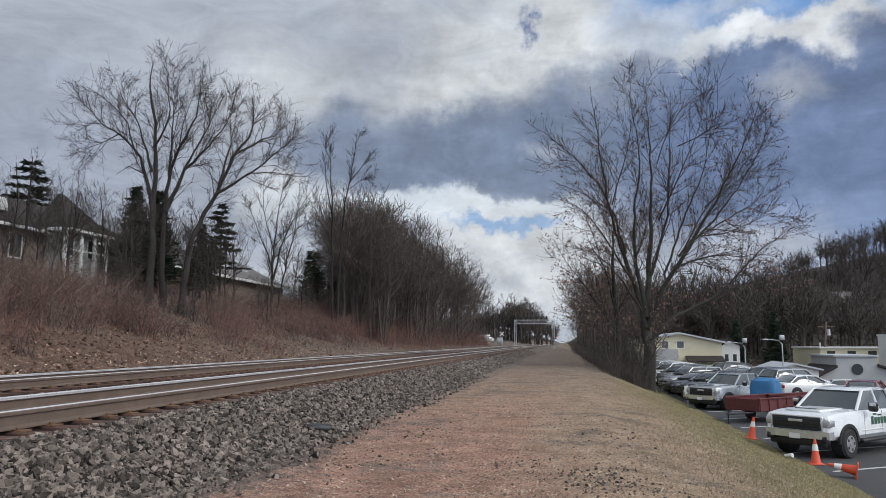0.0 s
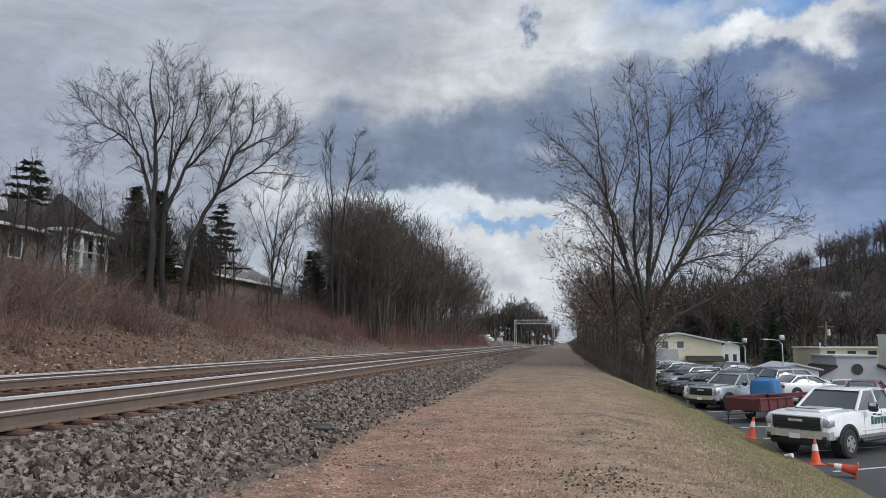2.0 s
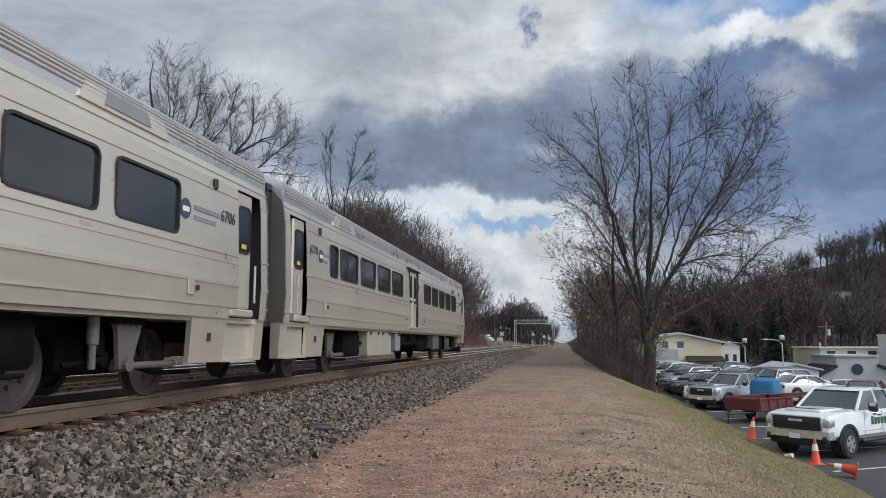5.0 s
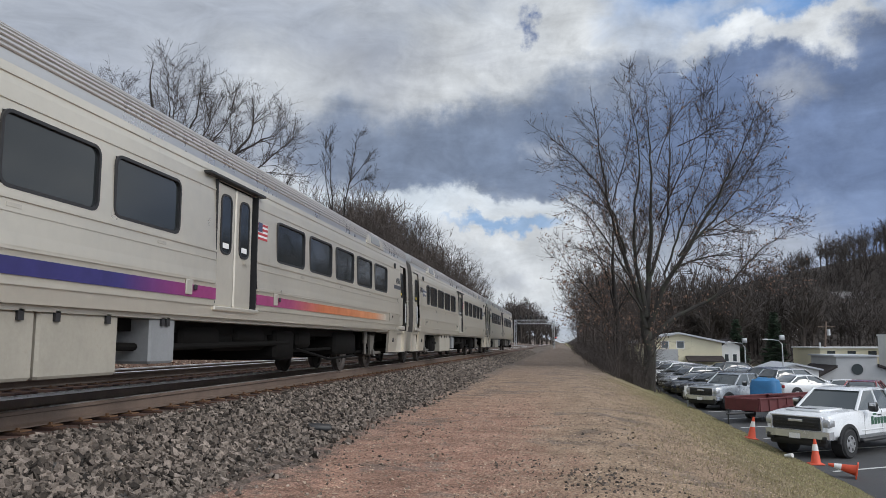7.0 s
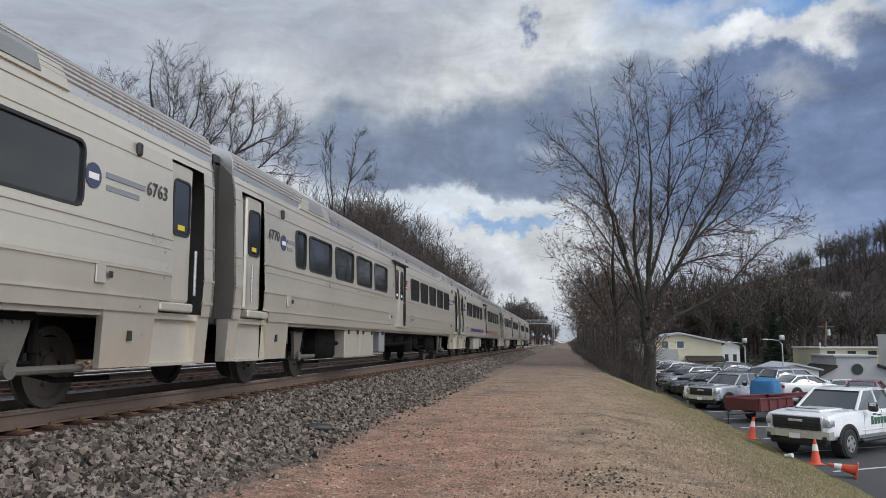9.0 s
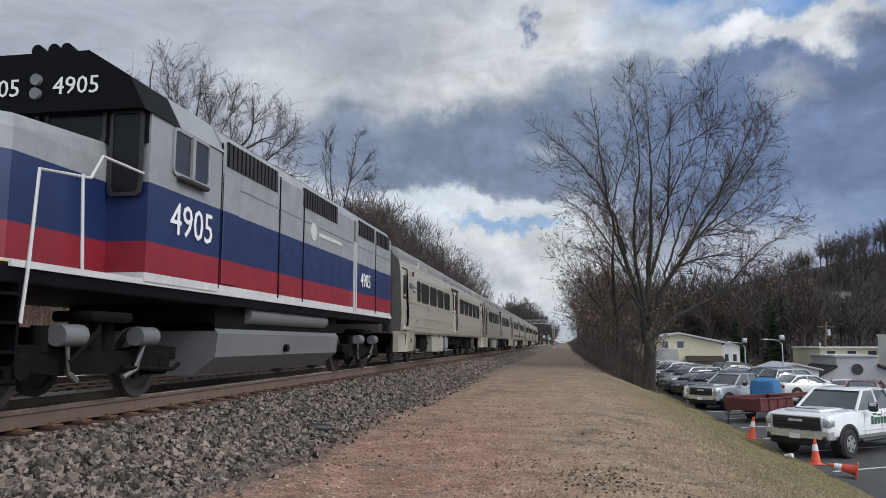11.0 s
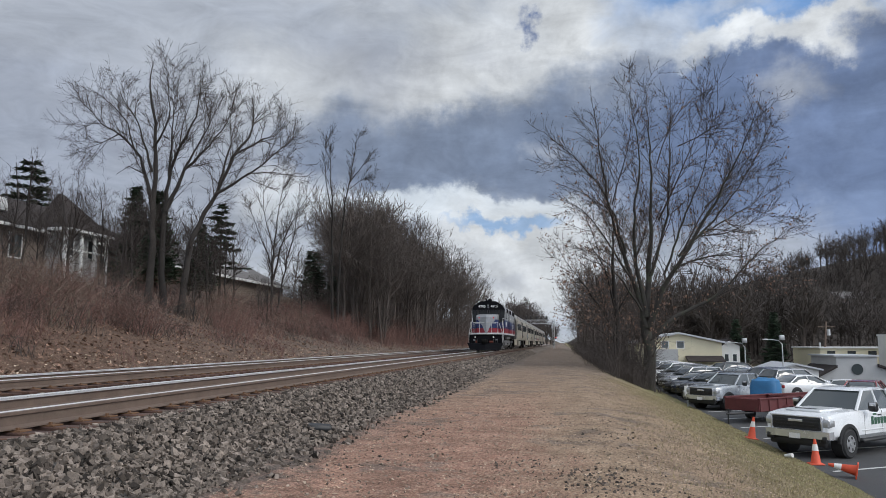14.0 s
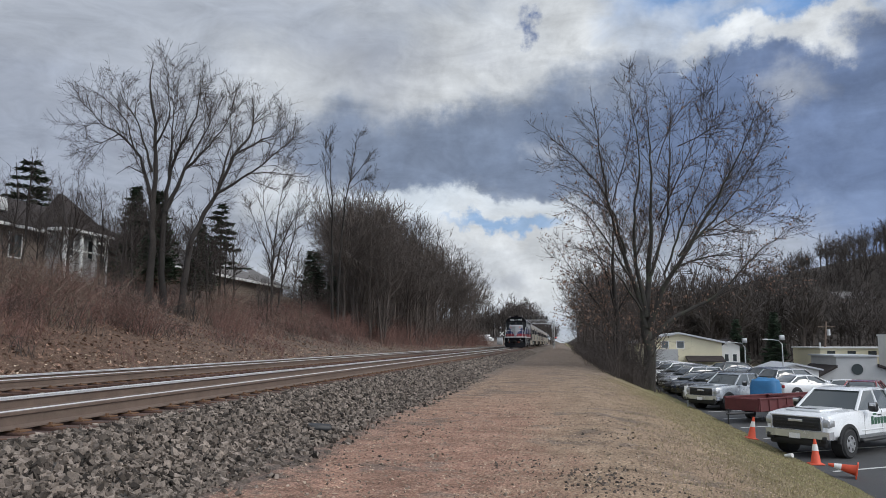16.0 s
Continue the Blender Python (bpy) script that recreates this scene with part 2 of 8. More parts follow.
def lerp_table(x, xs, zs):
    return np.interp(x, xs, zs)


def ground_z(x, y):
    """Height of the ground: bank, track bed, cinder path, grass slope, car park, wooded hills."""
    x, y = np.asarray(x, dtype=float), np.asarray(y, dtype=float)
    base = lerp_table(x, [-400, -60, -34, -29, -22, -17, -14.2, -13.2, -12.6, -9.6, -9.0, -8.6, -8.0, -5.1, -4.7, -3.9, -3.2, 0.8, 2.2, 4.6, 6.1, 6.9, 500],
                      [9, 6.0, 4.9, 4.3, 2.3, 0.75, -0.05, -0.35, -0.28, -0.26, -0.32, -0.32, -0.26, -0.26, -0.36, -0.74, -0.8, -0.82, -1.02, -1.95, -2.5, -2.66, -2.7])
    rise_fade = 1 - 0.45 * np.clip((y - 70) / 90, 0, 1)
    base = np.where(x < -14.2, np.maximum(base, -0.05) * rise_fade, base)
    s = np.clip((x - 22) / 120, 0, 1) * np.clip((y - 130) / 190, 0, 1)
    hill = 40 * s * s * (3 - 2 * s) + 16 * np.clip((y - 300) / 600, 0, 1) * np.clip((np.abs(x + 5) - 14) / 60, 0, 1)
    return base + hill - low_ground(x, y)


def low_ground(x, y):
    """How far the ground beyond the car park lies below it."""
    a = np.clip((y - 74) / 12, 0, 1) * np.clip((x - 5.5) / 4, 0, 1)
    b = np.clip((y - 45) / 14, 0, 1) * np.clip((x - 15.5) / 5, 0, 1)
    return 1.9 * np.maximum(a, b) * (1 - np.clip((y - 130) / 40, 0, 1))


def bumps(x, y):
    g = np.sin(x * 1.7 + 2.1 * np.sin(y * 0.9)) * 0.5 + np.sin(x * 3.9 + y * 2.3) * 0.3 + np.sin(x * 7.1 - y * 5.7 + np.sin(x * 3)) * 0.2
    amp = np.where((x > -3.9) & (x < 6.6), 0.022, 0.0) + np.where((x < -14.3), 0.10, 0.0)
    return g * amp


def ground_material():
    m = bpy.data.materials.new("ground_soil")
    m.use_nodes = True
    t = m.node_tree
    make, math_, mix, ramp, smooth = node_kit(t)
    bsdf = t.nodes["Principled BSDF"]
    pos = make("ShaderNodeTexCoord").outputs["Object"]
    sep = make("ShaderNodeSeparateXYZ", {0: pos})
    x, y = sep.outputs[0], sep.outputs[1]
    n_big = make("ShaderNodeTexNoise", {"Vector": pos, "Scale": 0.55, "Detail": 6.0, "Roughness": 0.62}).outputs[0]
    n_mid = make("ShaderNodeTexNoise", {"Vector": pos, "Scale": 3.5, "Detail": 6.0, "Roughness": 0.65}).outputs[0]
    n_fine = make("ShaderNodeTexNoise", {"Vector": pos, "Scale": 28.0, "Detail": 5.0, "Roughness": 0.7}).outputs[0]
    chip = make("ShaderNodeTexVoronoi", {"Vector": pos, "Scale": 34.0}).outputs["Distance"]
    shift = math_("ADD", math_("MULTIPLY", math_("SUBTRACT", n_big, 0.5), 2.6), math_("MULTIPLY", math_("SUBTRACT", n_mid, 0.5), 2.2))
    xw = math_("ADD", x, shift)
    speck = ramp(n_fine, [(0.32, 0.45), (0.5, 0.95), (0.68, 1.55)])
    red = mix(n_mid, (0.26, 0.128, 0.092, 1), (0.51, 0.335, 0.25, 1))
    tan = mix(n_mid, (0.24, 0.165, 0.115, 1), (0.52, 0.385, 0.27, 1))
    cinder = mix(n_mid, (0.105, 0.086, 0.076, 1), (0.26, 0.21, 0.18, 1))
    grass = mix(n_mid, (0.16, 0.13, 0.075, 1), (0.36, 0.295, 0.19, 1))
    green = mix(n_fine, (0.13, 0.135, 0.05, 1), (0.27, 0.25, 0.11, 1))
    leaf = mix(n_mid, (0.10, 0.062, 0.045, 1), (0.20, 0.13, 0.095, 1))
    # stone bed kept dark, so its colour gives the shade in ballast gaps
    stone = mix(chip, (0.045, 0.042, 0.04, 1), (0.15, 0.14, 0.13, 1))
    col = mix(smooth(xw, -13.6, -13.0), leaf, stone)
    col = mix(smooth(x, -4.0, -3.6), col, cinder)
    red = mix(math_("MULTIPLY", smooth(y, 10.0, 30.0), 0.8), red, tan)
    col = mix(smooth(xw, -3.75, -2.85), col, red)
    col = mix(smooth(xw, -1.4, 0.6), col, tan)
    patch = math_("MULTIPLY", smooth(math_("ADD", math_("MULTIPLY", n_big, 0.7), math_("MULTIPLY", n_mid, 0.3)), 0.535, 0.61), math_("SUBTRACT", 1.0, smooth(x, 2.2, 3.0)))
    patch = math_("MULTIPLY", patch, smooth(x, -3.6, -3.0))
    col = mix(math_("MULTIPLY", patch, 0.75), col, cinder)
    col = mix(math_("MULTIPLY", smooth(y, 16.0, 58.0), 0.8), col, mix(n_mid, (0.10, 0.082, 0.07, 1), (0.22, 0.18, 0.15, 1)))
    col = mix(smooth(xw, 1.9, 3.4), col, grass)
    col = mix(math_("MULTIPLY", smooth(xw, 3.0, 5.0), smooth(n_mid, 0.38, 0.6)), col, green)
    far = mix(n_mid, (0.045, 0.038, 0.033, 1), (0.09, 0.075, 0.065, 1))
    aside = smooth(math_("ABSOLUTE", math_("ADD", x, 5.0)), 12.0, 22.0)
    col = mix(math_("MULTIPLY", smooth(y, 110.0, 170.0), aside), col, far)
    broad = make("ShaderNodeTexNoise", {"Vector": pos, "Scale": 1.3, "Detail": 7.0, "Roughness": 0.72}).outputs[0]
    col = mix(1.0, col, ramp(broad, [(0.35, 0.72), (0.5, 1.02), (0.65, 1.25)]), "MULTIPLY")
    col = mix(1.0, col, speck, "MULTIPLY")
    t.links.new(col, bsdf.inputs["Base Color"])
    bsdf.inputs["Roughness"].default_value = 0.95
    bsdf.inputs["Specular IOR Level"].default_value = 0.15
    h = math_("ADD", math_("MULTIPLY", n_fine, 0.7), math_("MULTIPLY", n_mid, 0.9))
    h = math_("ADD", h, math_("MULTIPLY", chip, 0.5))
    bn = make("ShaderNodeBump", {"Strength": 1.0, "Distance": 0.05, "Height": h}).outputs[0]
    t.links.new(bn, bsdf.inputs["Normal"])
    return m


def grid_sheet(name, xs, ys, zf, mat):
    X, Y = np.meshgrid(xs, ys)
    Z = zf(X, Y)
    verts = np.stack([X.ravel(), Y.ravel(), Z.ravel()], 1)
    nx, ny = len(xs), len(ys)
    i, j = np.meshgrid(np.arange(nx - 1), np.arange(ny - 1))
    a = (j * nx + i).ravel()
    return array_mesh(name, verts, np.stack([a, a + 1, a + 1 + nx, a + nx], 1), mat, True)


GROUND = ground_material()
xs = np.unique(np.concatenate([np.linspace(-3000, -400, 8), np.linspace(-400, -60, 18), np.arange(-60, -14, 1.2), np.arange(-14, -8, 0.3),
                               np.arange(-8, 8, 0.14), np.arange(8, 60, 2.0), np.linspace(60, 500, 40), np.linspace(500, 3000, 8)]))
ys = np.unique(np.concatenate([np.linspace(-400, -20, 8), np.arange(-20, 3, 1.5), np.arange(3, 26, 0.14), np.arange(26, 70, 0.6), np.arange(70, 200, 3.0),
                               np.linspace(200, 900, 40), np.linspace(900, 4500, 10)]))
ground = new("ground", grid_sheet("ground", xs, ys, lambda a, b: ground_z(a, b) + bumps(a, b), GROUND))
tagged(ground, "bare winter ground with cinder path, dry grass slope and leaf-covered bank", "ground", kind="structure")

RAIL_STEEL = material("rail_rust", (0.165, 0.120, 0.095), 0.6, 0.1, 0.25, 4, 60, 0.15)
RAIL_TOP = material("rail_polished", (0.97, 0.95, 0.92), 0.50, 1.0, 0.03, 2, 30, 0.0)
TIE_WOOD = material("tie_wood", (0.075, 0.040, 0.032), 0.9, 0, 0.35, 3, 45, 0.6, 30, per_object=0.35, dirt=(0.16, 0.09, 0.055), dirt_amount=0.3)
PLATE = material("tie_plate_rust", (0.20, 0.11, 0.06), 0.85, 0.2, 0.3, 8, 60, 0.3)


def rail_profile(x):
    half = [(0.075, -0.185), (0.075, -0.17), (0.012, -0.145), (0.010, -0.05), (0.036, -0.04), (0.037, -0.008), (0.028, 0.0)]
    return [(x + a, z) for a, z in half] + [(x - a, z) for a, z in reversed(half)]


def build_track(name, cx, label, first_tie, ties):
    tr = thing(name, label, "railway track", kind="structure")
    for s in (-1, 1):
        x = cx + s * (GAUGE / 2 + 0.037)
        r = part("rail", Geo().extrude(rail_profile(x), "y", -60, 420), RAIL_STEEL, tr, "rusty steel rail", smooth=False)
        part("rail_head", Geo().extrude([(x - 0.036, -0.010)] + [(x + 0.037 * u, 0.012 - 0.030 * u * u) for u in (-0.95, -0.75, -0.5, -0.25, 0, 0.25, 0.5, 0.75, 0.95)] + [(x + 0.036, -0.010)], "y", -60, 420), RAIL_TOP, r, "polished running surface of the rail")
        g = -s
        edge = Geo().loft([[(x + g * 0.0375, yy, -0.032), (x + g * 0.0395, yy, -0.032), (x + g * 0.036, yy, 0.0), (x + g * 0.030, yy, 0.0)] for yy in (-60, 420)])
        part("gauge_face", edge, RAIL_TOP, r, "polished inner edge of the rail head", smooth=False)
    tie = Geo().box(-1.3, 1.3, -0.115, 0.115, -0.17, 0.0, 0.012).mesh("tie", TIE_WOOD)
    recalc(tie)
    pl = Geo()
    for s in (-1, 1):
        px = s * (GAUGE / 2 + 0.037)
        pl.box(px - 0.17, px + 0.17, -0.09, 0.09, 0.001, 0.016)
        for q in (-0.1, 0.1):
            pl.box(px + q - 0.015, px + q + 0.015, -0.05, -0.02, 0.016, 0.045)
    plate = pl.mesh("tie_plate", PLATE)
    recalc(plate)
    rng = random.Random(int(-cx * 100))
    for i in range(ties):
        o = new("tie", tie)
        o.parent = tr
        o.matrix_basis = pose(cx + rng.uniform(-0.05, 0.05), first_tie + i * 0.52 + rng.uniform(-0.03, 0.03), -0.205 + rng.uniform(-0.006, 0.004), 0, 0, rng.uniform(-1.2, 1.2))
        if i < 110:
            p = new("tie_plate", plate)
            p.parent = o
            p.matrix_basis = Matrix.Translation((cx - o.location.x, 0, 0))
    return tr


build_track("railway_track", TRACK_X, "mainline track with shiny rails on dark wooden ties", -2.0, 280)
build_track("railway_track", FAR_TRACK_X, "second track with shiny rails beyond the first", 3.0, 150)


# ---- loose stone and litter ----
def scatter_pieces(name, base_v, base_f, places, sizes, mat, rng, squash=1.0, tilt=math.pi):
    """Many turned copies of one small shape in one mesh."""
    n = len(places)
    a, b, c = rng.uniform(0, 2 * math.pi, n), rng.uniform(-tilt, tilt, n), rng.uniform(-tilt, tilt, n)
    ca, sa_, cb, sb, cc, sc = np.cos(a), np.sin(a), np.cos(b), np.sin(b), np.cos(c), np.sin(c)
    R = np.empty((n, 3, 3))
    R[:, 0, 0], R[:, 0, 1], R[:, 0, 2] = ca * cb, ca * sb * sc - sa_ * cc, ca * sb * cc + sa_ * sc
    R[:, 1, 0], R[:, 1, 1], R[:, 1, 2] = sa_ * cb, sa_ * sb * sc + ca * cc, sa_ * sb * cc - ca * sc
    R[:, 2, 0], R[:, 2, 1], R[:, 2, 2] = -sb, cb * sc, cb * cc
    k = len(base_v)
    vs = base_v[None] * (sizes[:, None, None] if sizes.ndim == 1 else sizes[:, None, :])
    vs = vs * (1 + 0.4 * rng.uniform(-1, 1, (n, k, 1)))
    out = np.einsum("nij,nkj->nki", R, vs)
    out[:, :, 2] *= squash
    out += places[:, None, :]
    fs = base_f[None] + (np.arange(n) * k)[:, None, None]
    return array_mesh(name, out.reshape(-1, 3), fs.reshape(-1, base_f.shape[1]), mat)


ICO_V = np.array([(0, 0, -1), (0.72, -0.53, -0.45), (-0.28, -0.85, -0.45), (-0.89, 0, -0.45), (-0.28, 0.85, -0.45), (0.72, 0.53, -0.45),
                  (0.28, -0.85, 0.45), (-0.72, -0.53, 0.45), (-0.72, 0.53, 0.45), (0.28, 0.85, 0.45), (0.89, 0, 0.45), (0, 0, 1)])
ICO_F = np.array([(0, 2, 1), (1, 2, 6), (0, 3, 2), (0, 4, 3), (0, 5, 4), (0, 1, 5), (1, 6, 10), (2, 3, 7), (3, 4, 8), (4, 5, 9), (5, 1, 10), (6, 2, 7),
                  (7, 3, 8), (8, 4, 9), (9, 5, 10), (6, 7, 11), (7, 8, 11), (8, 9, 11), (9, 10, 11), (10, 6, 11)])
CUBE_V = np.array([(x, y, z) for x in (-0.7, 0.7) for y in (-0.7, 0.7) for z in (-0.55, 0.55)])
CUBE_F = np.array([(0, 1, 3), (0, 3, 2), (4, 6, 7), (4, 7, 5), (0, 4, 5), (0, 5, 1), (2, 3, 7), (2, 7, 6), (0, 2, 6), (0, 6, 4), (1, 5, 7), (1, 7, 3)])
STONE = material("ballast_stone", (0.162, 0.134, 0.113), 0.9, 0, 0.45, 9, 70, 0.4, 90, per_island=0.85, spec=0.25)
CINDER = material("cinder_dark", (0.11, 0.092, 0.08), 0.95, 0, 0.35, 9, 70, 0.3, 90, per_island=0.6, spec=0.15)
CHIP = material("path_chip", (0.27, 0.215, 0.17), 0.9, 0, 0.35, 9, 70, 0.3, 90, per_island=0.6, spec=0.2)
DRY_LEAF = material("dry_leaf", (0.22, 0.135, 0.095), 0.8, 0, 0.3, 6, 30, 0, per_island=0.6)
STRAW = material("straw_bits", (0.44, 0.33, 0.24), 0.85, 0, 0.3, 6, 30, 0, per_island=0.6)
BARK_BIT = material("bark_bits", (0.10, 0.065, 0.05), 0.9, 0, 0.3, 6, 30, 0, per_island=0.6)
PALE_LEAF = material("pale_dry_leaf", (0.46, 0.36, 0.27), 0.8, 0, 0.3, 6, 30, 0, per_island=0.5)


def build_ballast():
    rng = np.random.default_rng(5)
    def spread(n, x0, x1, y0, y1, power):
        x = rng.uniform(x0, x1, n)
        y = y0 + (y1 - y0) * rng.uniform(0, 1, n) ** power
        return x, y
    xa, ya = spread(30000, -5.35, -3.2, 4.5, 34, 1.5)
    keep = rng.uniform(0, 1, len(xa)) < np.clip((-3.4 - xa) / 0.5, 0.07, 1)
    xa, ya = xa[keep], ya[keep]
    size = rng.uniform(0.017, 0.045, len(xa))
    size3 = size[:, None] * rng.uniform(0.4, 1.5, (len(xa), 3))
    z = ground_z(xa, ya) + rng.uniform(0.0, 0.035, len(xa))
    me = scatter_pieces("ballast", CUBE_V, CUBE_F, np.stack([xa, ya, z], 1), size3, STONE, rng)
    tagged(new("ballast", me), "crushed grey ballast stone shoulder beside the track", "gravel", kind="stuff")
    xb, yb = spread(5000, -5.4, -3.7, 34, 110, 1.3)
    s = rng.uniform(0.05, 0.085, len(xb))
    me = scatter_pieces("ballast", CUBE_V, CUBE_F, np.stack([xb, yb, ground_z(xb, yb)], 1), s[:, None] * rng.uniform(0.6, 1.3, (len(xb), 3)), STONE, rng, 0.7)
    tagged(new("ballast", me), "grey ballast stone running along the distant track", "gravel", kind="stuff")
    xc, yc = spread(7000, -13.4, -7.8, 5, 60, 1.3)
    keep = (np.abs(xc + 8.95) < 0.9) | (xc < -12.5)
    xc, yc = xc[keep], yc[keep]
    s = rng.uniform(0.03, 0.055, len(xc))
    me = scatter_pieces("ballast", CUBE_V, CUBE_F, np.stack([xc, yc, ground_z(xc, yc)], 1), s, STONE, rng)
    tagged(new("ballast", me), "grey ballast stone between the two tracks", "gravel", kind="stuff")
    # stray stones and wood chips on the path
    xd, yd = spread(2600, -3.7, 2.6, 5, 32, 1.6)
    s3 = rng.uniform(0.006, 0.02, len(xd))[:, None] * rng.uniform(0.5, 1.5, (len(xd), 3))
    me = scatter_pieces("path_gravel", CUBE_V, CUBE_F, np.stack([xd, yd, ground_z(xd, yd) + bumps(xd, yd) + 0.002], 1), s3, CHIP, rng)
    tagged(new("path_gravel", me), "small stray stones and chips on the cinder path", "gravel", kind="stuff")
    # dark heaps of cinders on the path
    heaps = [(0.35, 9.0, 0.34, 190), (0.9, 8.4, 0.3, 60), (-0.7, 9.9, 0.2, 25), (0.9, 13.5, 0.4, 50), (-2.9, 9.6, 0.45, 90), (-2.4, 13.0, 0.4, 60)]
    hx = np.concatenate([rng.normal(a, r_, n_) for a, b, r_, n_ in heaps])
    hy = np.concatenate([rng.normal(b, r_ * 1.3, n_) for a, b, r_, n_ in heaps])
    s3 = (0.006 + 0.016 * rng.uniform(0, 1, len(hx)) ** 2.5)[:, None] * rng.uniform(0.5, 1.5, (len(hx), 3))
    me = scatter_pieces("cinders", CUBE_V, CUBE_F, np.stack([hx, hy, ground_z(hx, hy) + bumps(hx, hy) + 0.004], 1), s3, CINDER, rng)
    tagged(new("cinders", me), "dark cinders spilled in patches on the path", "gravel", kind="stuff")
    quad_v = np.array([(-1, -0.6, 0), (0.2, -0.8, 0.25), (1, 0.1, 0), (-0.1, 0.8, 0.2)])
    quad_f = np.array([(0, 1, 2, 3)])
    # bark and straw bits trodden into the path
    stick_v = np.array([(-1, -0.22, 0), (1, -0.3, 0.1), (1, 0.22, 0.15), (-1, 0.3, 0.05)])
    for count, mat, big, lab in ((34000, STRAW, 0.021, "pale straw and wood bits trodden into the path"), (15000, BARK_BIT, 0.019, "dark bark bits lying on the path")):
        xs_, ys_ = spread(count, -3.3, 5.6, 5.0, 42, 1.9)
        s = big * rng.uniform(0.35, 1.2, len(xs_))
        me = scatter_pieces("path_litter", stick_v, quad_f, np.stack([xs_, ys_, ground_z(xs_, ys_) + bumps(xs_, ys_) + 0.007], 1), s, mat, rng, tilt=0.35)
        tagged(new("path_litter", me), lab, "litter", kind="stuff")
    xe, ye = spread(15000, -3.4, 6.4, 5.5, 45, 1.6)
    keep = np.array([noise.noise(Vector((a * 0.9, b * 0.7, 1.0))) + 0.6 * noise.noise(Vector((a * 2.7, b * 2.1, 5.0))) > 0.1 + rng.normal(0, 0.2) for a, b in zip(xe, ye)])
    xe, ye = xe[keep], ye[keep]
    s = rng.uniform(0.006, 0.02, len(xe))
    me = scatter_pieces("fallen_leaves", quad_v, quad_f, np.stack([xe, ye, ground_z(xe, ye) + bumps(xe, ye) + 0.012], 1), s, PALE_LEAF, rng, tilt=0.6)
    tagged(new("fallen_leaves", me), "pale dry leaves scattered over path and grass", "leaves", kind="stuff")
    xf, yf = spread(26000, -27, -13.2, 8, 130, 1.5)
    s = rng.uniform(0.035, 0.085, len(xf))
    me = scatter_pieces("fallen_leaves", quad_v, quad_f, np.stack([xf, yf, ground_z(xf, yf) + bumps(xf, yf) + 0.03], 1), s, DRY_LEAF, rng, tilt=0.9)
    tagged(new("fallen_leaves", me), "brown fallen leaves covering the railway bank", "leaves", kind="stuff")
    xg, yg = spread(3000, -15.5, -13.2, 10, 70, 1.4)
    s = rng.uniform(0.02, 0.042, len(xg))
    me = scatter_pieces("fallen_leaves", quad_v, quad_f, np.stack([xg, yg, ground_z(xg, yg) + bumps(xg, yg) + 0.04], 1), s, PALE_LEAF, rng, tilt=0.9)
    tagged(new("fallen_leaves", me), "bleached leaves along the foot of the bank", "leaves", kind="stuff")


build_ballast()


def build_grass():
    """Short dry blades on the slope."""
    rng = np.random.default_rng(8)
    n = 60000
    x = rng.uniform(1.0, 6.6, n)
    y = 6 + 34 * rng.uniform(0, 1, n) ** 1.5
    keep = rng.uniform(0, 1, n) < np.clip((x - 0.8) / 2.2, 0.1, 1)
    x, y = x[keep], y[keep]
    z = ground_z(x, y) + bumps(x, y)
    n = len(x)
    a = rng.uniform(0, 2 * math.pi, n)
    w, h = 0.006, rng.uniform(0.025, 0.06, n)
    lx, ly = rng.normal(0, 0.025, n), rng.normal(0, 0.025, n)
    p0 = np.stack([x - np.cos(a) * w, y - np.sin(a) * w, z - 0.01], 1)
    p1 = np.stack([x + np.cos(a) * w, y + np.sin(a) * w, z - 0.01], 1)
    p2 = np.stack([x + lx, y + ly, z + h], 1)
    v = np.stack([p0, p1, p2], 1).reshape(-1, 3)
    mat = material("dry_grass", (0.31, 0.255, 0.14), 0.9, 0, 0.3, 1.2, 20, 0, per_island=0.5)
    tagged(new("grass", array_mesh("grass", v, np.arange(3 * n).reshape(-1, 3), mat)), "short dry winter grass on the slope", "grass", kind="stuff")


build_grass()

# ---- trees ----
BARK = material("bark_grey_brown", (0.033, 0.028, 0.025), 0.9, 0, 0.3, 2, 25, 0.5, 20, per_object=0.2)
MOSSY_BARK = material("mossy_bark", (0.040, 0.035, 0.030), 0.9, 0, 0.3, 1.2, 25, 0.6, 20, dirt=(0.06, 0.068, 0.042), dirt_amount=0.35)
TWIG = material("twig_brown", (0.050, 0.039, 0.034), 0.9, 0, 0.25, 1, 15, 0, per_object=0.2)
FAR_BARK = material("far_bark", (0.10, 0.081, 0.071), 0.95, 0, 0.25, 0.5, 8, 0, per_object=0.3)
BRUSH = material("brush_stems", (0.17, 0.095, 0.078), 0.9, 0, 0.3, 0.4, 6, 0, per_island=0.4)
HILL_BARK = material("hillside_bark", (0.070, 0.057, 0.050), 0.95, 0, 0.25, 0.05, 1, 0, per_island=0.3)
TAN_STEM = material("tan_stems", (0.15, 0.115, 0.088), 0.9, 0, 0.3, 0.4, 6, 0, per_island=0.4)
NEEDLE = material("conifer_needles", (0.045, 0.075, 0.042), 0.8, 0, 0.35, 0.7, 9, 0, per_island=0.45)


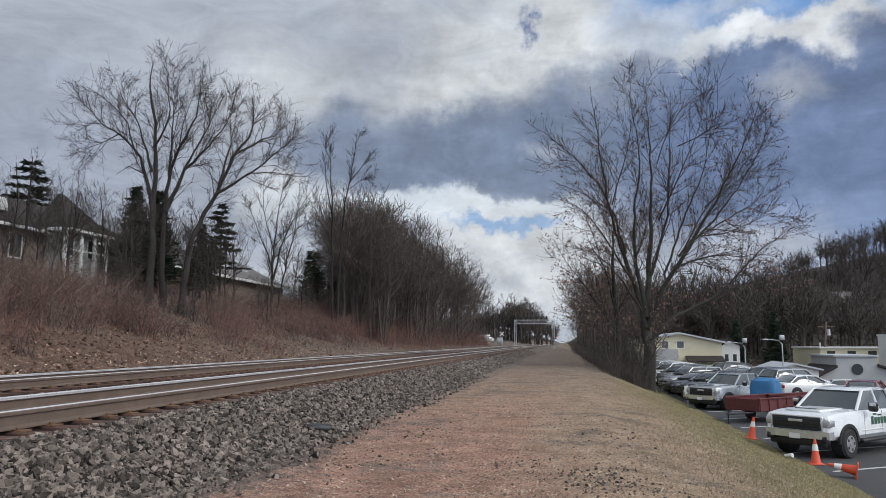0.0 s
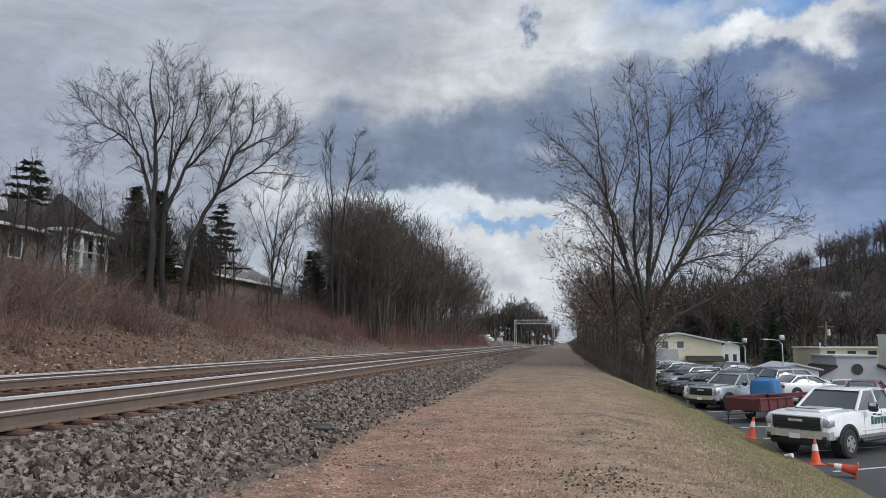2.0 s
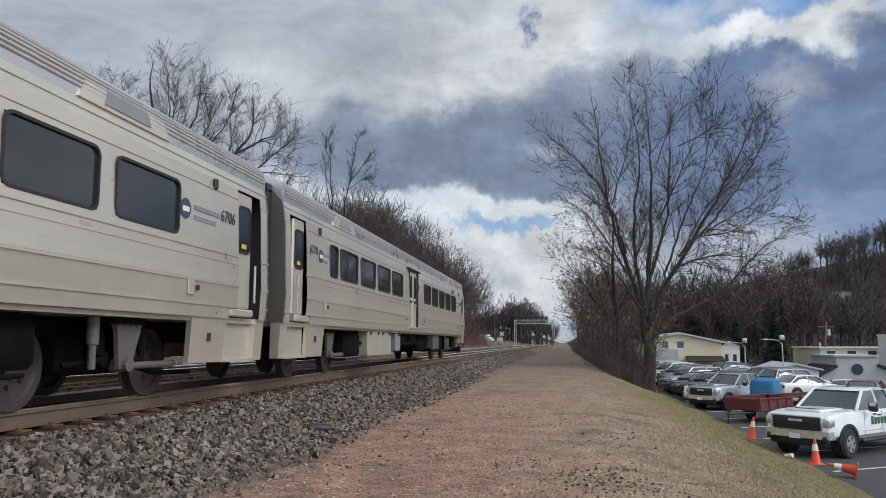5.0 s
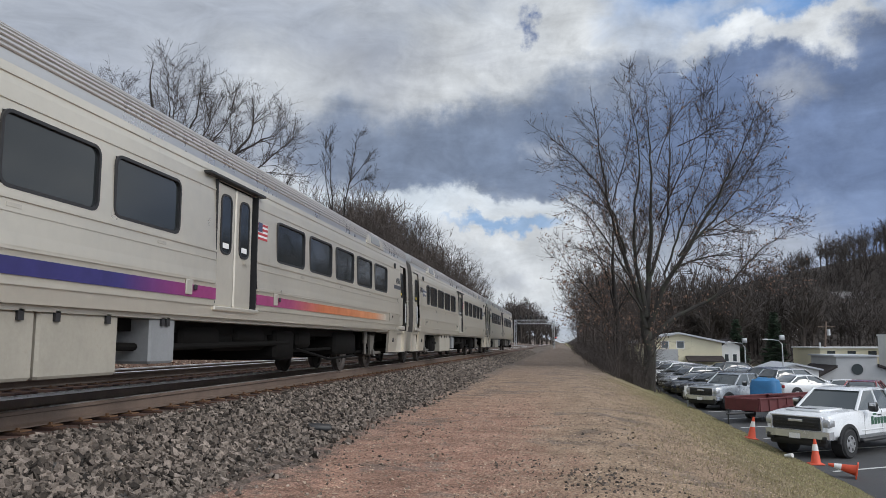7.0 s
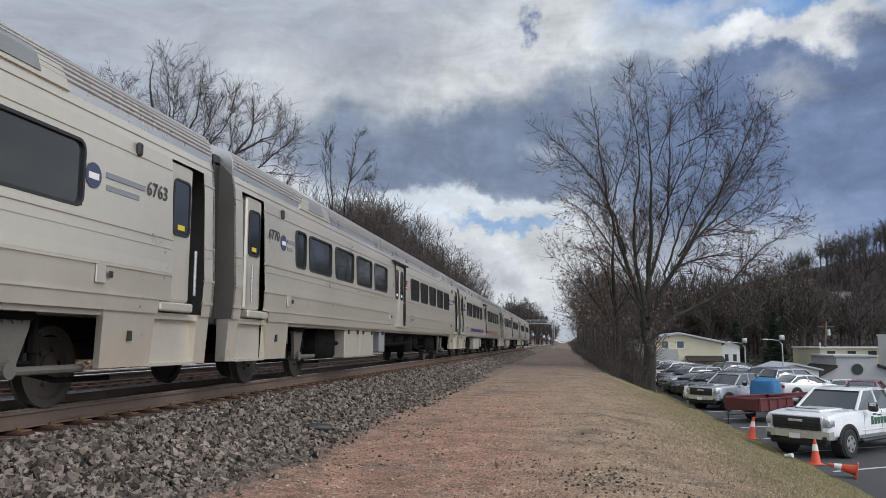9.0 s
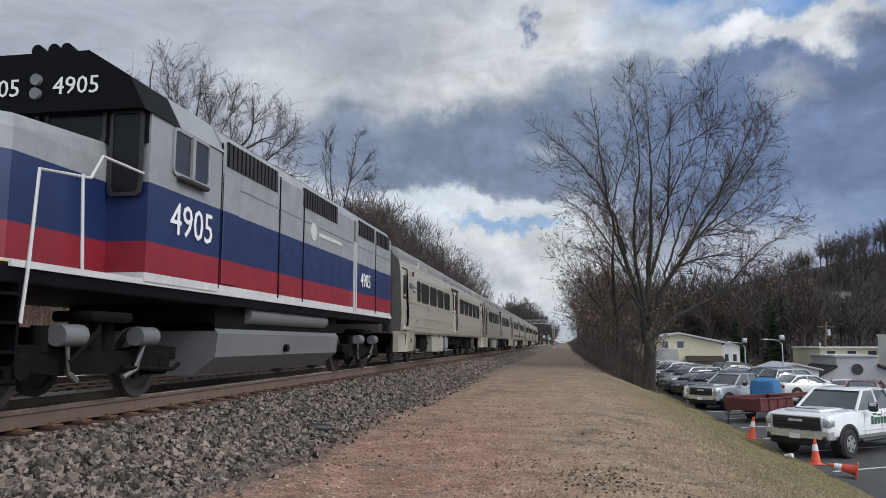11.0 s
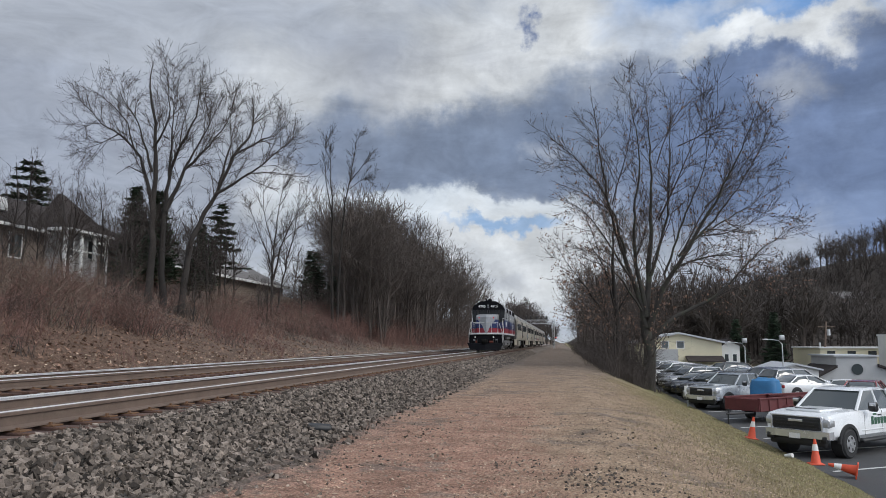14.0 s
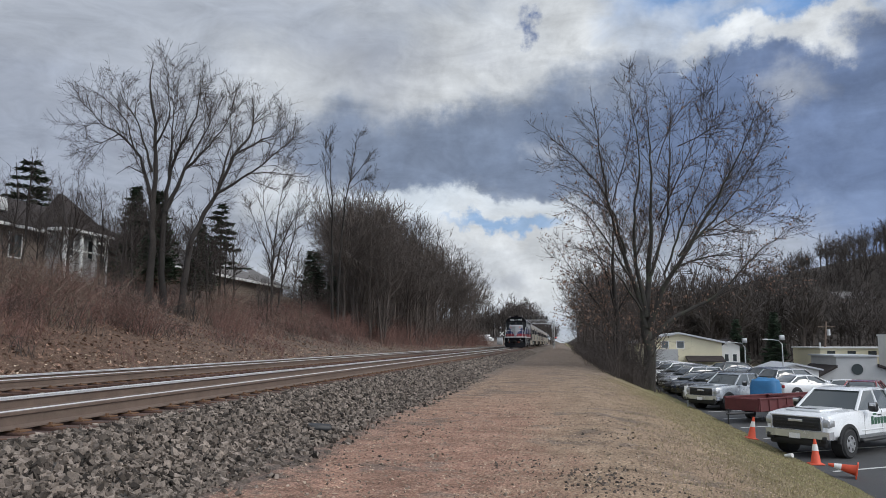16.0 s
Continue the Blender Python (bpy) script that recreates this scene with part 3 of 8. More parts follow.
class Skin:
    """Gathers tapered limbs as arrays."""

    def __init__(self):
        self.v, self.f, self.n = [], [], 0

    def limb(self, pts, rad, k):
        m = len(pts)
        d = np.empty_like(pts)
        d[1:-1], d[0], d[-1] = pts[2:] - pts[:-2], pts[1] - pts[0], pts[-1] - pts[-2]
        d /= np.linalg.norm(d, axis=1, keepdims=True) + 1e-9
        ref = np.array([1.0, 0, 0]) if abs(d[0, 2]) > 0.8 else np.array([0, 0, 1.0])
        a = np.cross(d, ref)
        a /= np.linalg.norm(a, axis=1, keepdims=True) + 1e-9
        b = np.cross(d, a)
        th = np.arange(k) * 2 * math.pi / k
        ring = pts[:, None] + rad[:, None, None] * (np.cos(th)[None, :, None] * a[:, None] + np.sin(th)[None, :, None] * b[:, None])
        self.v.append(ring.reshape(-1, 3))
        i, j = np.meshgrid(np.arange(m - 1), np.arange(k), indexing="ij")
        p, q = (i * k + j).ravel() + self.n, (i * k + (j + 1) % k).ravel() + self.n
        self.f.append(np.stack([p, q, q + k, p + k], 1))
        self.n += m * k

    def mesh(self, name, mat):
        return array_mesh(name, np.concatenate(self.v), np.concatenate(self.f), mat, True)


def curve_through(ctrl, step, rng, wobble):
    """A smooth line through some points, with a slight waver."""
    c = [np.array(p, dtype=float) for p in ctrl]
    c = [2 * c[0] - c[1]] + c + [2 * c[-1] - c[-2]]
    out = [c[1]]
    for i in range(1, len(c) - 2):
        n = max(2, int(np.linalg.norm(c[i + 1] - c[i]) / step))
        for k in range(1, n + 1):
            u = k / n
            out.append(0.5 * (2 * c[i] + (c[i + 1] - c[i - 1]) * u + (2 * c[i - 1] - 5 * c[i] + 4 * c[i + 1] - c[i + 2]) * u * u + (3 * c[i] - c[i - 1] - 3 * c[i + 1] + c[i + 2]) * u ** 3))
    out = np.array(out)
    out[1:] += rng.normal(0, wobble, (len(out) - 1, 3))
    return out


def grow(rng, stems, reach=(2.6, 1.1), each=(1.5, 2.3), bare=0.25, twigs=3.0, twig_len=0.6, tip_r=0.010, spread=38, lift=0.22, wobble=0.035, step=0.6, taper=0.9):
    """A bare tree. stems: (line, radius at its foot, radius at its end) of the trunk and main limbs; two orders of side boughs
    grow from them, reach metres long and each so many to a metre, and fine twigs on those. Returns limbs, twigs."""
    limbs, fine = [], []

    def sprout(pts, rad, order, start):
        seg = np.linalg.norm(np.diff(pts, axis=0), axis=1)
        run = np.concatenate([[0], np.cumsum(seg)])
        total = run[-1]
        n = rng.poisson(total * (1 - start) * each[order]) + 1
        for t in start + (1 - start) * np.sort(rng.uniform(0, 1, n)):
            at = t * total
            i = min(int(np.searchsorted(run, at)), len(pts) - 1)
            i = max(i, 1)
            u = (at - run[i - 1]) / (seg[i - 1] + 1e-9)
            p = pts[i - 1] * (1 - u) + pts[i] * u
            r = rad[i - 1] * (1 - u) + rad[i] * u
            d = pts[i] - pts[i - 1]
            d /= np.linalg.norm(d) + 1e-9
            side = np.cross(d, rng.normal(0, 1, 3))
            side /= np.linalg.norm(side) + 1e-9
            a = radians(spread * (1.0 + 0.12 * order) * rng.uniform(0.6, 1.35))
            way = d * math.cos(a) + side * math.sin(a)
            length = reach[order] * rng.uniform(0.45, 1.25) * (1.15 - taper * t * 0.6)
            m = 6 if order == 0 else 4
            line = [p]
            for k in range(m - 1):
                way = way + np.array([0, 0, lift / m * 2]) + rng.normal(0, 0.085, 3)
                way /= np.linalg.norm(way)
                line.append(line[-1] + way * length / (m - 1))
            line = np.array(line)
            foot = min(r * rng.uniform(0.45, 0.7), tip_r * (3.6 if order == 0 else 1.9) * (0.5 + 0.5 * length / reach[order]))
            rr = np.linspace(max(foot, tip_r), tip_r * (0.8 if order == 0 else 0.6), m)
            limbs.append((line, rr))
            if order == 0:
                sprout(line, rr, 1, 0.15)
            fine.append(line)

    for ctrl, r0, r1 in stems:
        pts = curve_through(ctrl, step, rng, wobble)
        u = np.linspace(0, 1, len(pts))
        rad = r1 + (r0 - r1) * (1 - u) ** (0.9 if ctrl[0][2] < 0.5 else 1.35)
        limbs.append((pts, rad))
        sprout(pts, rad, 0, bare if len(stems) > 1 else 0.35)
        fine.append(pts[len(pts) * 2 // 3:])
    # fine twigs along the thin wood
    a = np.concatenate([f[:-1] for f in fine])
    b = np.concatenate([f[1:] for f in fine])
    seg = np.linalg.norm(b - a, axis=1)
    src = np.repeat(np.arange(len(a)), rng.poisson(seg * twigs))
    u = rng.uniform(0, 1, (len(src), 1))
    root = a[src] * (1 - u) + b[src] * u
    d = (b - a)[src] / (seg[src][:, None] + 1e-9) * 0.9 + rng.normal(0, 0.5, (len(src), 3))
    d[:, 2] += 0.2
    d /= np.linalg.norm(d, axis=1, keepdims=True)
    return limbs, (root, d * (twig_len * rng.uniform(0.35, 1.2, len(src)))[:, None])


def tree_meshes(grown, bark, twig_mat, thick=0.06, tip=0.008, plain=False):
    limbs, (root, way) = grown
    wood, crown = Skin(), Skin()
    for pts, rad in limbs:
        big = rad[0] > thick
        k = 8 if rad[0] > 0.15 else (5 if big else 3)
        if not big and (plain or len(pts) > 4):
            sel = np.unique(np.concatenate([np.arange(0, len(pts), 3 if plain else 2), [len(pts) - 1]]))
            pts, rad = pts[sel], rad[sel]
        (wood if big else crown).limb(pts, rad, k)
    n = len(root)
    a = np.cross(way, [0.3, 0.2, 1.0])
    a /= np.linalg.norm(a, axis=1, keepdims=True) + 1e-9
    b = np.cross(way, a)
    b /= np.linalg.norm(b, axis=1, keepdims=True) + 1e-9
    mid = root + way * 0.5 + a * 0.06 * np.linalg.norm(way, axis=1, keepdims=True)
    V = np.stack([root + a * tip, root - a * tip * 0.5 + b * tip * 0.87, root - a * tip * 0.5 - b * tip * 0.87,
                  mid + a * tip * 0.7, mid - a * tip * 0.35 + b * tip * 0.6, mid - a * tip * 0.35 - b * tip * 0.6, root + way], 1)
    base = crown.n + np.arange(n)[:, None, None] * 7
    F = base + np.array([[(0, 1, 4, 3), (1, 2, 5, 4), (2, 0, 3, 5), (3, 4, 5, 6)]])
    if plain:
        V = V[:, [0, 1, 4, 6]]
        F = crown.n + np.arange(n)[:, None] * 4 + np.arange(4)[None]
    crown.v.append(V.reshape(-1, 3))
    crown.f.append(F.reshape(-1, 4))
    return wood.mesh("trunk", bark), crown.mesh("crown", twig_mat)


def plant(name, meshes, m, label, category="tree", group=""):
    tr = thing(name, label, category, m, group)
    for nm, me in zip(("trunk", "crown"), meshes):
        o = new(nm, me)
        o.parent = tr
    return tr


def gz(x, y):
    return float(ground_z(x, y))


def leaf_bits(grown, rng, count, size, mat, low=0.0, name="dead_leaves"):
    """Small curled leaves that still hang on the outer twigs."""
    root, way = grown[1]
    ends = root + way
    w = np.exp(-ends[:, 2] / low) if low else np.ones(len(ends))
    at = ends[rng.choice(len(ends), count, p=w / w.sum())] + rng.normal(0, 0.08, (count, 3))
    quad_v = np.array([(-1, -0.5, 0), (0.2, -0.7, 0.4), (1, 0.1, 0), (-0.1, 0.7, 0.3)])
    return scatter_pieces(name, quad_v, np.array([(0, 1, 2, 3)]), at, rng.uniform(size * 0.6, size * 1.3, count), mat, rng)


# main limbs of the large trees: line in metres, thickness at foot and end
BIG_LIMBS = [
    ([(1.2, 0.0, 7.4), (3.0, 0.6, 11.5), (4.4, 0.6, 15.0), (5.0, 0.4, 18.8)], 0.090, 0.012),
    ([(4.0, 0.0, 11.8), (5.6, -0.8, 13.5), (7.4, -1.0, 15.9)], 0.060, 0.012),
    ([(2.4, 0.0, 8.8), (4.6, 1.0, 12.2), (6.4, 1.2, 13.6), (8.6, 1.0, 15.2)], 0.070, 0.012),
    ([(3.1, 0.0, 9.9), (6.0, 0.8, 10.4), (8.8, 0.8, 11.6)], 0.060, 0.012),
    ([(1.0, 0.0, 11.0), (2.2, -1.0, 14.0), (3.6, -1.2, 17.2), (4.0, -1.0, 19.4)], 0.070, 0.012),
    ([(0.0, 0.0, 0.0), (0.1, 0.0, 2.2), (0.0, 0.3, 4.2), (-0.0, 0.5, 5.6)], 0.430, 0.300),
    ([(0.0, 0.0, 4.0), (-0.4, 0.3, 6.0), (-1.2, 0.6, 8.8), (-2.0, 0.9, 12.0), (-2.6, 1.2, 17.0), (-2.9, 1.5, 20.2)], 0.200, 0.012),
    ([(-1.2, 0.0, 8.8), (-2.2, 0.5, 12.4), (-3.5, 0.9, 14.5), (-4.9, 1.4, 16.2), (-6.1, 1.9, 17.4)], 0.100, 0.012),
    ([(0.0, 0.0, 4.7), (0.6, 0.7, 9.7), (1.0, 1.4, 14.7), (1.1, 2.1, 18.1), (1.2, 2.8, 21.1)], 0.220, 0.012),
    ([(-0.0, 0.0, 5.1), (-0.5, 0.4, 8.8), (-0.3, 0.8, 12.4), (0.2, 1.2, 15.2), (-0.3, 1.5, 20.2)], 0.170, 0.012),
    ([(0.4, 0.0, 7.4), (1.8, 0.9, 11.5), (2.4, 1.8, 15.9), (2.9, 2.7, 20.2)], 0.120, 0.012),
    ([(0.1, -0.0, 4.0), (1.0, -0.6, 6.5), (2.2, -1.2, 8.6), (4.0, -1.8, 11.8), (5.9, -2.4, 15.6), (6.8, -3.0, 18.6)], 0.200, 0.012),
    ([(2.2, -0.0, 8.6), (5.0, -0.1, 11.5), (7.2, -0.1, 14.7), (8.5, -0.2, 17.4)], 0.100, 0.012),
    ([(2.9, 0.0, 9.5), (5.9, 0.9, 11.3), (8.2, 1.9, 12.6), (9.7, 2.8, 14.7)], 0.080, 0.012),
    ([(0.2, 0.0, 3.3), (2.0, 0.2, 4.8), (4.5, 0.4, 6.0), (6.8, 0.6, 8.1), (8.2, 0.8, 9.4), (10.2, 1.0, 10.7)], 0.170, 0.012),
    ([(1.8, 0.0, 7.9), (4.5, 0.9, 8.7), (7.0, 1.7, 8.8), (9.6, 2.6, 9.1)], 0.080, 0.012),
    ([(4.5, -0.0, 6.0), (6.8, -1.2, 7.0), (9.1, -2.5, 6.5)], 0.050, 0.010),
    ([(-0.5, -0.0, 6.5), (-2.8, -0.1, 10.2), (-4.2, -0.1, 11.8), (-5.4, -0.2, 12.4)], 0.100, 0.010),
    ([(-0.3, -0.0, 5.1), (-2.4, -0.8, 7.9), (-4.4, -1.6, 9.1)], 0.080, 0.010),
    ([(-1.4, 0.0, 10.2), (-3.9, 0.1, 14.0), (-5.9, 0.3, 15.0)], 0.050, 0.010),
    ([(1.0, 0.0, 14.7), (2.2, 0.2, 17.7), (4.0, 0.5, 19.5)], 0.050, 0.010),
    ([(-2.0, -0.0, 12.0), (-1.2, -1.6, 15.9), (-1.4, -3.1, 19.5)], 0.050, 0.010),
    ([(2.4, -0.0, 15.9), (4.5, -0.9, 17.0), (4.6, -1.8, 19.7)], 0.050, 0.010),
]
FAN_LIMBS = [
    ([(0.0, 0.0, 0.0), (0.1, 0.0, 3.3), (0.0, 0.1, 5.7), (-0.0, 0.2, 8.5), (-0.2, 0.3, 11.4), (-0.7, 0.4, 13.8), (-0.5, 0.5, 15.6)], 0.260, 0.012),
    ([(-0.0, 0.0, 5.9), (-0.4, 0.2, 7.5), (-1.1, 0.4, 9.3), (-2.3, 0.6, 10.6), (-3.7, 0.9, 11.5), (-5.4, 1.1, 13.2)], 0.150, 0.010),
    ([(-0.1, 0.0, 8.3), (-1.3, 0.4, 11.4), (-2.6, 0.9, 13.3), (-3.1, 1.3, 14.6)], 0.090, 0.010),
    ([(-0.7, 0.0, 8.2), (-2.0, 1.0, 8.9), (-3.1, 1.9, 8.5)], 0.050, 0.010),
    ([(-2.3, 0.0, 10.6), (-3.6, 0.5, 10.2), (-5.0, 1.1, 9.9)], 0.050, 0.010),
    ([(-3.7, 0.0, 11.5), (-4.6, 0.9, 11.5), (-5.6, 1.9, 11.7)], 0.030, 0.008),
    ([(-0.1, -0.0, 9.8), (1.0, -0.7, 11.4), (1.1, -1.4, 13.3), (1.3, -2.1, 14.8)], 0.080, 0.010),
    ([(-1.1, -0.0, 9.3), (-2.1, -0.1, 11.9), (-4.2, -0.2, 13.5)], 0.060, 0.010),
]
TWIN_LIMBS = [
    ([(0.7, 0.0, 0.0), (0.5, 0.0, 3.3), (0.5, 0.1, 5.7), (0.7, 0.2, 8.5), (1.3, 0.3, 10.1), (2.1, 0.4, 12.0), (2.3, 0.5, 14.3)], 0.220, 0.012),
    ([(0.6, 0.0, 5.9), (1.6, 0.3, 8.5), (2.9, 0.5, 10.1), (3.9, 0.8, 11.7), (4.4, 1.1, 13.7)], 0.150, 0.010),
    ([(0.7, 0.0, 8.1), (0.7, 0.4, 10.6), (0.5, 0.9, 13.0), (0.7, 1.3, 15.3)], 0.090, 0.010),
    ([(1.6, 0.0, 8.5), (2.6, 0.6, 10.9), (3.1, 1.3, 12.7), (3.3, 1.9, 13.8)], 0.080, 0.010),
    ([(1.3, 0.0, 10.1), (1.6, 0.5, 12.7), (2.0, 1.1, 14.5)], 0.050, 0.010),
]
LEANING_LIMBS = [
    ([(0.0, 0.0, 0.0), (0.4, 0.0, 3.9), (0.9, 0.1, 5.7), (1.8, 0.2, 7.5), (2.8, 0.2, 9.8), (3.9, 0.3, 11.7), (3.7, 0.4, 13.8)], 0.230, 0.012),
    ([(1.8, 0.0, 7.4), (3.9, 0.2, 8.8), (5.0, 0.5, 9.8), (6.0, 0.7, 10.7), (6.3, 1.0, 11.4)], 0.110, 0.010),
    ([(2.0, 0.0, 8.0), (2.5, 0.4, 10.6), (2.3, 0.8, 12.2), (2.4, 1.2, 13.8)], 0.090, 0.010),
    ([(2.8, 0.0, 9.8), (4.4, 0.6, 10.9), (5.5, 1.2, 11.7), (5.0, 1.8, 13.2)], 0.080, 0.010),
    ([(3.7, 0.0, 8.7), (5.2, 0.5, 8.9), (6.5, 1.0, 8.7)], 0.050, 0.010),
    ([(3.9, 0.0, 11.7), (4.8, 0.8, 12.7), (4.4, 1.7, 13.8)], 0.050, 0.010),
    ([(5.0, -0.0, 9.8), (6.0, -0.9, 9.9), (6.6, -1.9, 10.4)], 0.040, 0.010),
]


def build_big_tree():
    rng = np.random.default_rng(21)
    x, y = 5.3, 50.0
    g = grow(rng, BIG_LIMBS, (3.0, 1.3), (2.4, 2.6), 0.15, 3.4, 0.6, 0.0095, 40, 0.10)
    tr = plant("bare_tree", tree_meshes(g, MOSSY_BARK, TWIG, 0.07, 0.008), pose(x, y, gz(x, y) - 0.15, 0, 0, 9), "large bare deciduous tree with mossy trunk above the car park")
    o = new("dead_leaves", leaf_bits(g, rng, 3000, 0.07, DRY_LEAF, 7.0))
    o.parent = tr
    o["label"] = "few brown leaves left on the twigs"
    # the leafier oak just behind it on the crest
    x, y = 3.9, 58.0
    stems = [([(0, 0, 0), (0.05, 0, 4.0), (-0.1, 0, 8.0), (0.1, 0.1, 12.5)], 0.30, 0.012), ([(0, 0, 3.4), (-1.6, 0.4, 6.0), (-3.2, 0.4, 8.2), (-4.4, 0.2, 10.0)], 0.10, 0.012),
             ([(0, 0, 4.4), (1.4, -0.4, 7.5), (2.0, -0.3, 11.5)], 0.10, 0.012), ([(0, 0, 5.0), (-1.0, -0.6, 8.5), (-2.2, -0.8, 12.0)], 0.09, 0.012),
             ([(0, 0, 2.6), (-1.8, -0.4, 3.8), (-3.6, -0.6, 4.6)], 0.06, 0.010), ([(0, 0, 3.0), (2.0, 0.3, 4.4), (3.6, 0.4, 5.6)], 0.06, 0.010)]
    g = grow(rng, stems, (2.9, 1.3), (2.4, 2.4), 0.1, 3.0, 0.6, 0.011, 46, 0.10)
    tr = plant("bare_tree", tree_meshes(g, BARK, TWIG, 0.07, 0.007), pose(x, y, gz(x, y) - 0.15, 0, 0, 9), "oak with clinging brown leaves on the embankment crest")
    o = new("dead_leaves", leaf_bits(g, rng, 2600, 0.075, DRY_LEAF, 6.0))
    o.parent = tr
    o["label"] = "russet leaves still on the twigs"


def habit(rng, height, width, clear=0.35, limbs=7, root_r=0.15, stems=1):
    """Limbs of a tree of plain habit: trunks that part into rising limbs, which arch into a rounded crown."""
    out = []
    for k in range(stems):
        a = 6.283 * (k + rng.uniform(0, 0.6)) / stems
        o = np.array([math.cos(a), math.sin(a), 0.0]) * (0.0 if stems == 1 else 1.0)
        top = o * width * 0.45 + np.array([rng.normal(0, 0.3), rng.normal(0, 0.3), height * rng.uniform(0.9, 1.0)])
        fork = o * (0.2 + 0.12 * width) + np.array([0, 0, height * clear])
        foot = o * 0.15
        mid = (fork + top) / 2 + rng.normal(0, 0.2, 3)
        out.append(([tuple(foot), tuple(fork), tuple(mid), tuple(top)], root_r, 0.012))
        for j in range(max(2, limbs // stems)):
            b = 6.283 * (j + rng.uniform(0, 0.8)) / max(2, limbs // stems)
            f = clear * rng.uniform(0.85, 1.6)
            start = fork + (top - fork) * max(0.0, (f - clear) / (1 - clear)) if f > clear else foot + (fork - foot) * (f / clear)
            far = np.array([math.cos(b), math.sin(b), 0]) * width * rng.uniform(0.7, 1.05)
            end_z = height * (1 - 0.30 * rng.uniform(0.2, 1.0))
            end = start * [1, 1, 0] + far + [0, 0, end_z]
            m1 = start + (end - start) * 0.4 + [0, 0, -0.03 * height] + far * 0.12
            out.append(([tuple(start), tuple(m1), tuple(end)], root_r * 0.45, 0.012))
    return out


def build_trees():
    build_big_tree()
    rng = np.random.default_rng(4)
    # tall trees on the bank: two fans of upright stems, one that leans to the line
    for lines, bx, by, lab in ((FAN_LIMBS, -24.5, 42.0, "tall bare tree fanning into upright limbs on the bank"), (TWIN_LIMBS, -24.5, 42.4, "tall bare forked tree beside the fanning one"),
                               (LEANING_LIMBS, -22.4, 42.0, "tall bare leaning tree on the railway bank")):
        g = grow(rng, lines, (2.2, 1.1), (3.3, 3.2), 0.2, 4.4, 0.55, 0.0085, 40, 0.10)
        plant("bare_tree", tree_meshes(g, BARK, TWIG, 0.05, 0.008), pose(bx, by, gz(bx, by) - 0.2, 0, 0, 9), lab, group="tall trees on the bank")
    # two slender trees
    slim = grow(rng, [([(0, 0, 0), (-0.1, 0, 6), (-0.2, 0, 11), (-0.4, 0, 15.0), (-0.5, 0, 18.2)], 0.15, 0.012), ([(-0.2, 0, 10.5), (-0.8, 0, 14.0), (-0.9, 0, 17.8)], 0.06, 0.012),
                      ([(0.4, 0, 0), (0.6, 0, 6), (0.9, 0, 11.0), (1.5, 0, 14.4), (2.0, 0, 18.0)], 0.15, 0.012),
                      ([(1.3, 0, 13.6), (2.6, 0, 15.4), (3.4, 0, 16.6)], 0.06, 0.012), ([(1.2, 0, 13.0), (2.3, 0.2, 14.0), (3.2, 0.2, 14.2)], 0.04, 0.010)],
                (1.6, 0.9), (3.4, 3.0), 0.5, 4.0, 0.55, 0.010, 30)
    plant("bare_tree", tree_meshes(slim, BARK, TWIG, 0.05, 0.008), pose(-20.5, 66, gz(-20.5, 66) - 0.2, 0, 0, 9), "slender twin-stemmed bare tree on the bank")
    # spreading tree before the skylit roof
    g = grow(rng, [([(0, 0, 0), (-0.1, 0, 4.0), (0.1, 0, 7.5), (0.6, 0, 11.0)], 0.13, 0.01), ([(0, 0, 3.4), (0.7, 0, 6.5), (2.2, 0, 9.5), (3.2, 0, 11.2)], 0.09, 0.01), ([(-0.1, 0, 4.2), (-1.2, 0.2, 7.0), (-2.3, 0, 9.6)], 0.07, 0.01),
                   ([(0.8, 0, 6.6), (2.6, 0.2, 8.2), (3.9, 0, 9.2)], 0.05, 0.01), ([(0.3, 0, 0), (0.7, 0.2, 3.5), (1.4, 0.3, 7.0), (1.9, 0.2, 10.0)], 0.09, 0.01), ([(0, 0, 5.5), (-0.9, 0, 9.0), (-1.0, 0, 11.4)], 0.05, 0.01)],
             (2.2, 1.0), (2.6, 3.0), 0.25, 4.0, 0.5, 0.010, 38)
    plant("bare_tree", tree_meshes(g, BARK, TWIG, 0.05, 0.007), pose(-22.6, 57, gz(-22.6, 57) - 0.2, 0, 0, 9), "spreading bare tree in front of the skylit roof")
    slight = [tree_meshes(grow(rng, habit(rng, 9.0, 2.2, 0.30, 6, 0.10, 1 + k % 2), (1.8, 0.9), (2.2, 2.2), 0.15, 2.6, 0.5, 0.009, 42), BARK, TWIG, 0.05, 0.008) for k in range(3)]
    for i, (x, y, s) in enumerate(((-33.5, 31, 0.72), (-26, 53, 0.75), (-36, 60, 0.95), (-30.0, 31, 0.7), (-35, 44, 0.9), (-29, 44, 0.8), (-26.5, 36, 0.55), (-23, 47, 0.6), (-22, 62, 0.6), (-21, 33, 0.40), (-24, 29, 0.46), (-20.5, 40, 0.42),
                                   (-22.5, 36, 0.6), (-19.5, 47, 0.36), (-21.0, 52, 0.5), (-27, 26, 0.55), (-24.2, 39, 0.75), (-38, 38, 0.8), (-26.6, 47, 0.9), (-24.0, 52, 0.8))):
        plant("bare_tree", slight[i % 3], pose(x, y, gz(x, y) - 0.15, 0, 0, x * 77) @ Matrix.Scale(s, 4), "slight bare tree standing in the brush", group="small trees on the bank")
    # woodland beside the line
    kinds = []
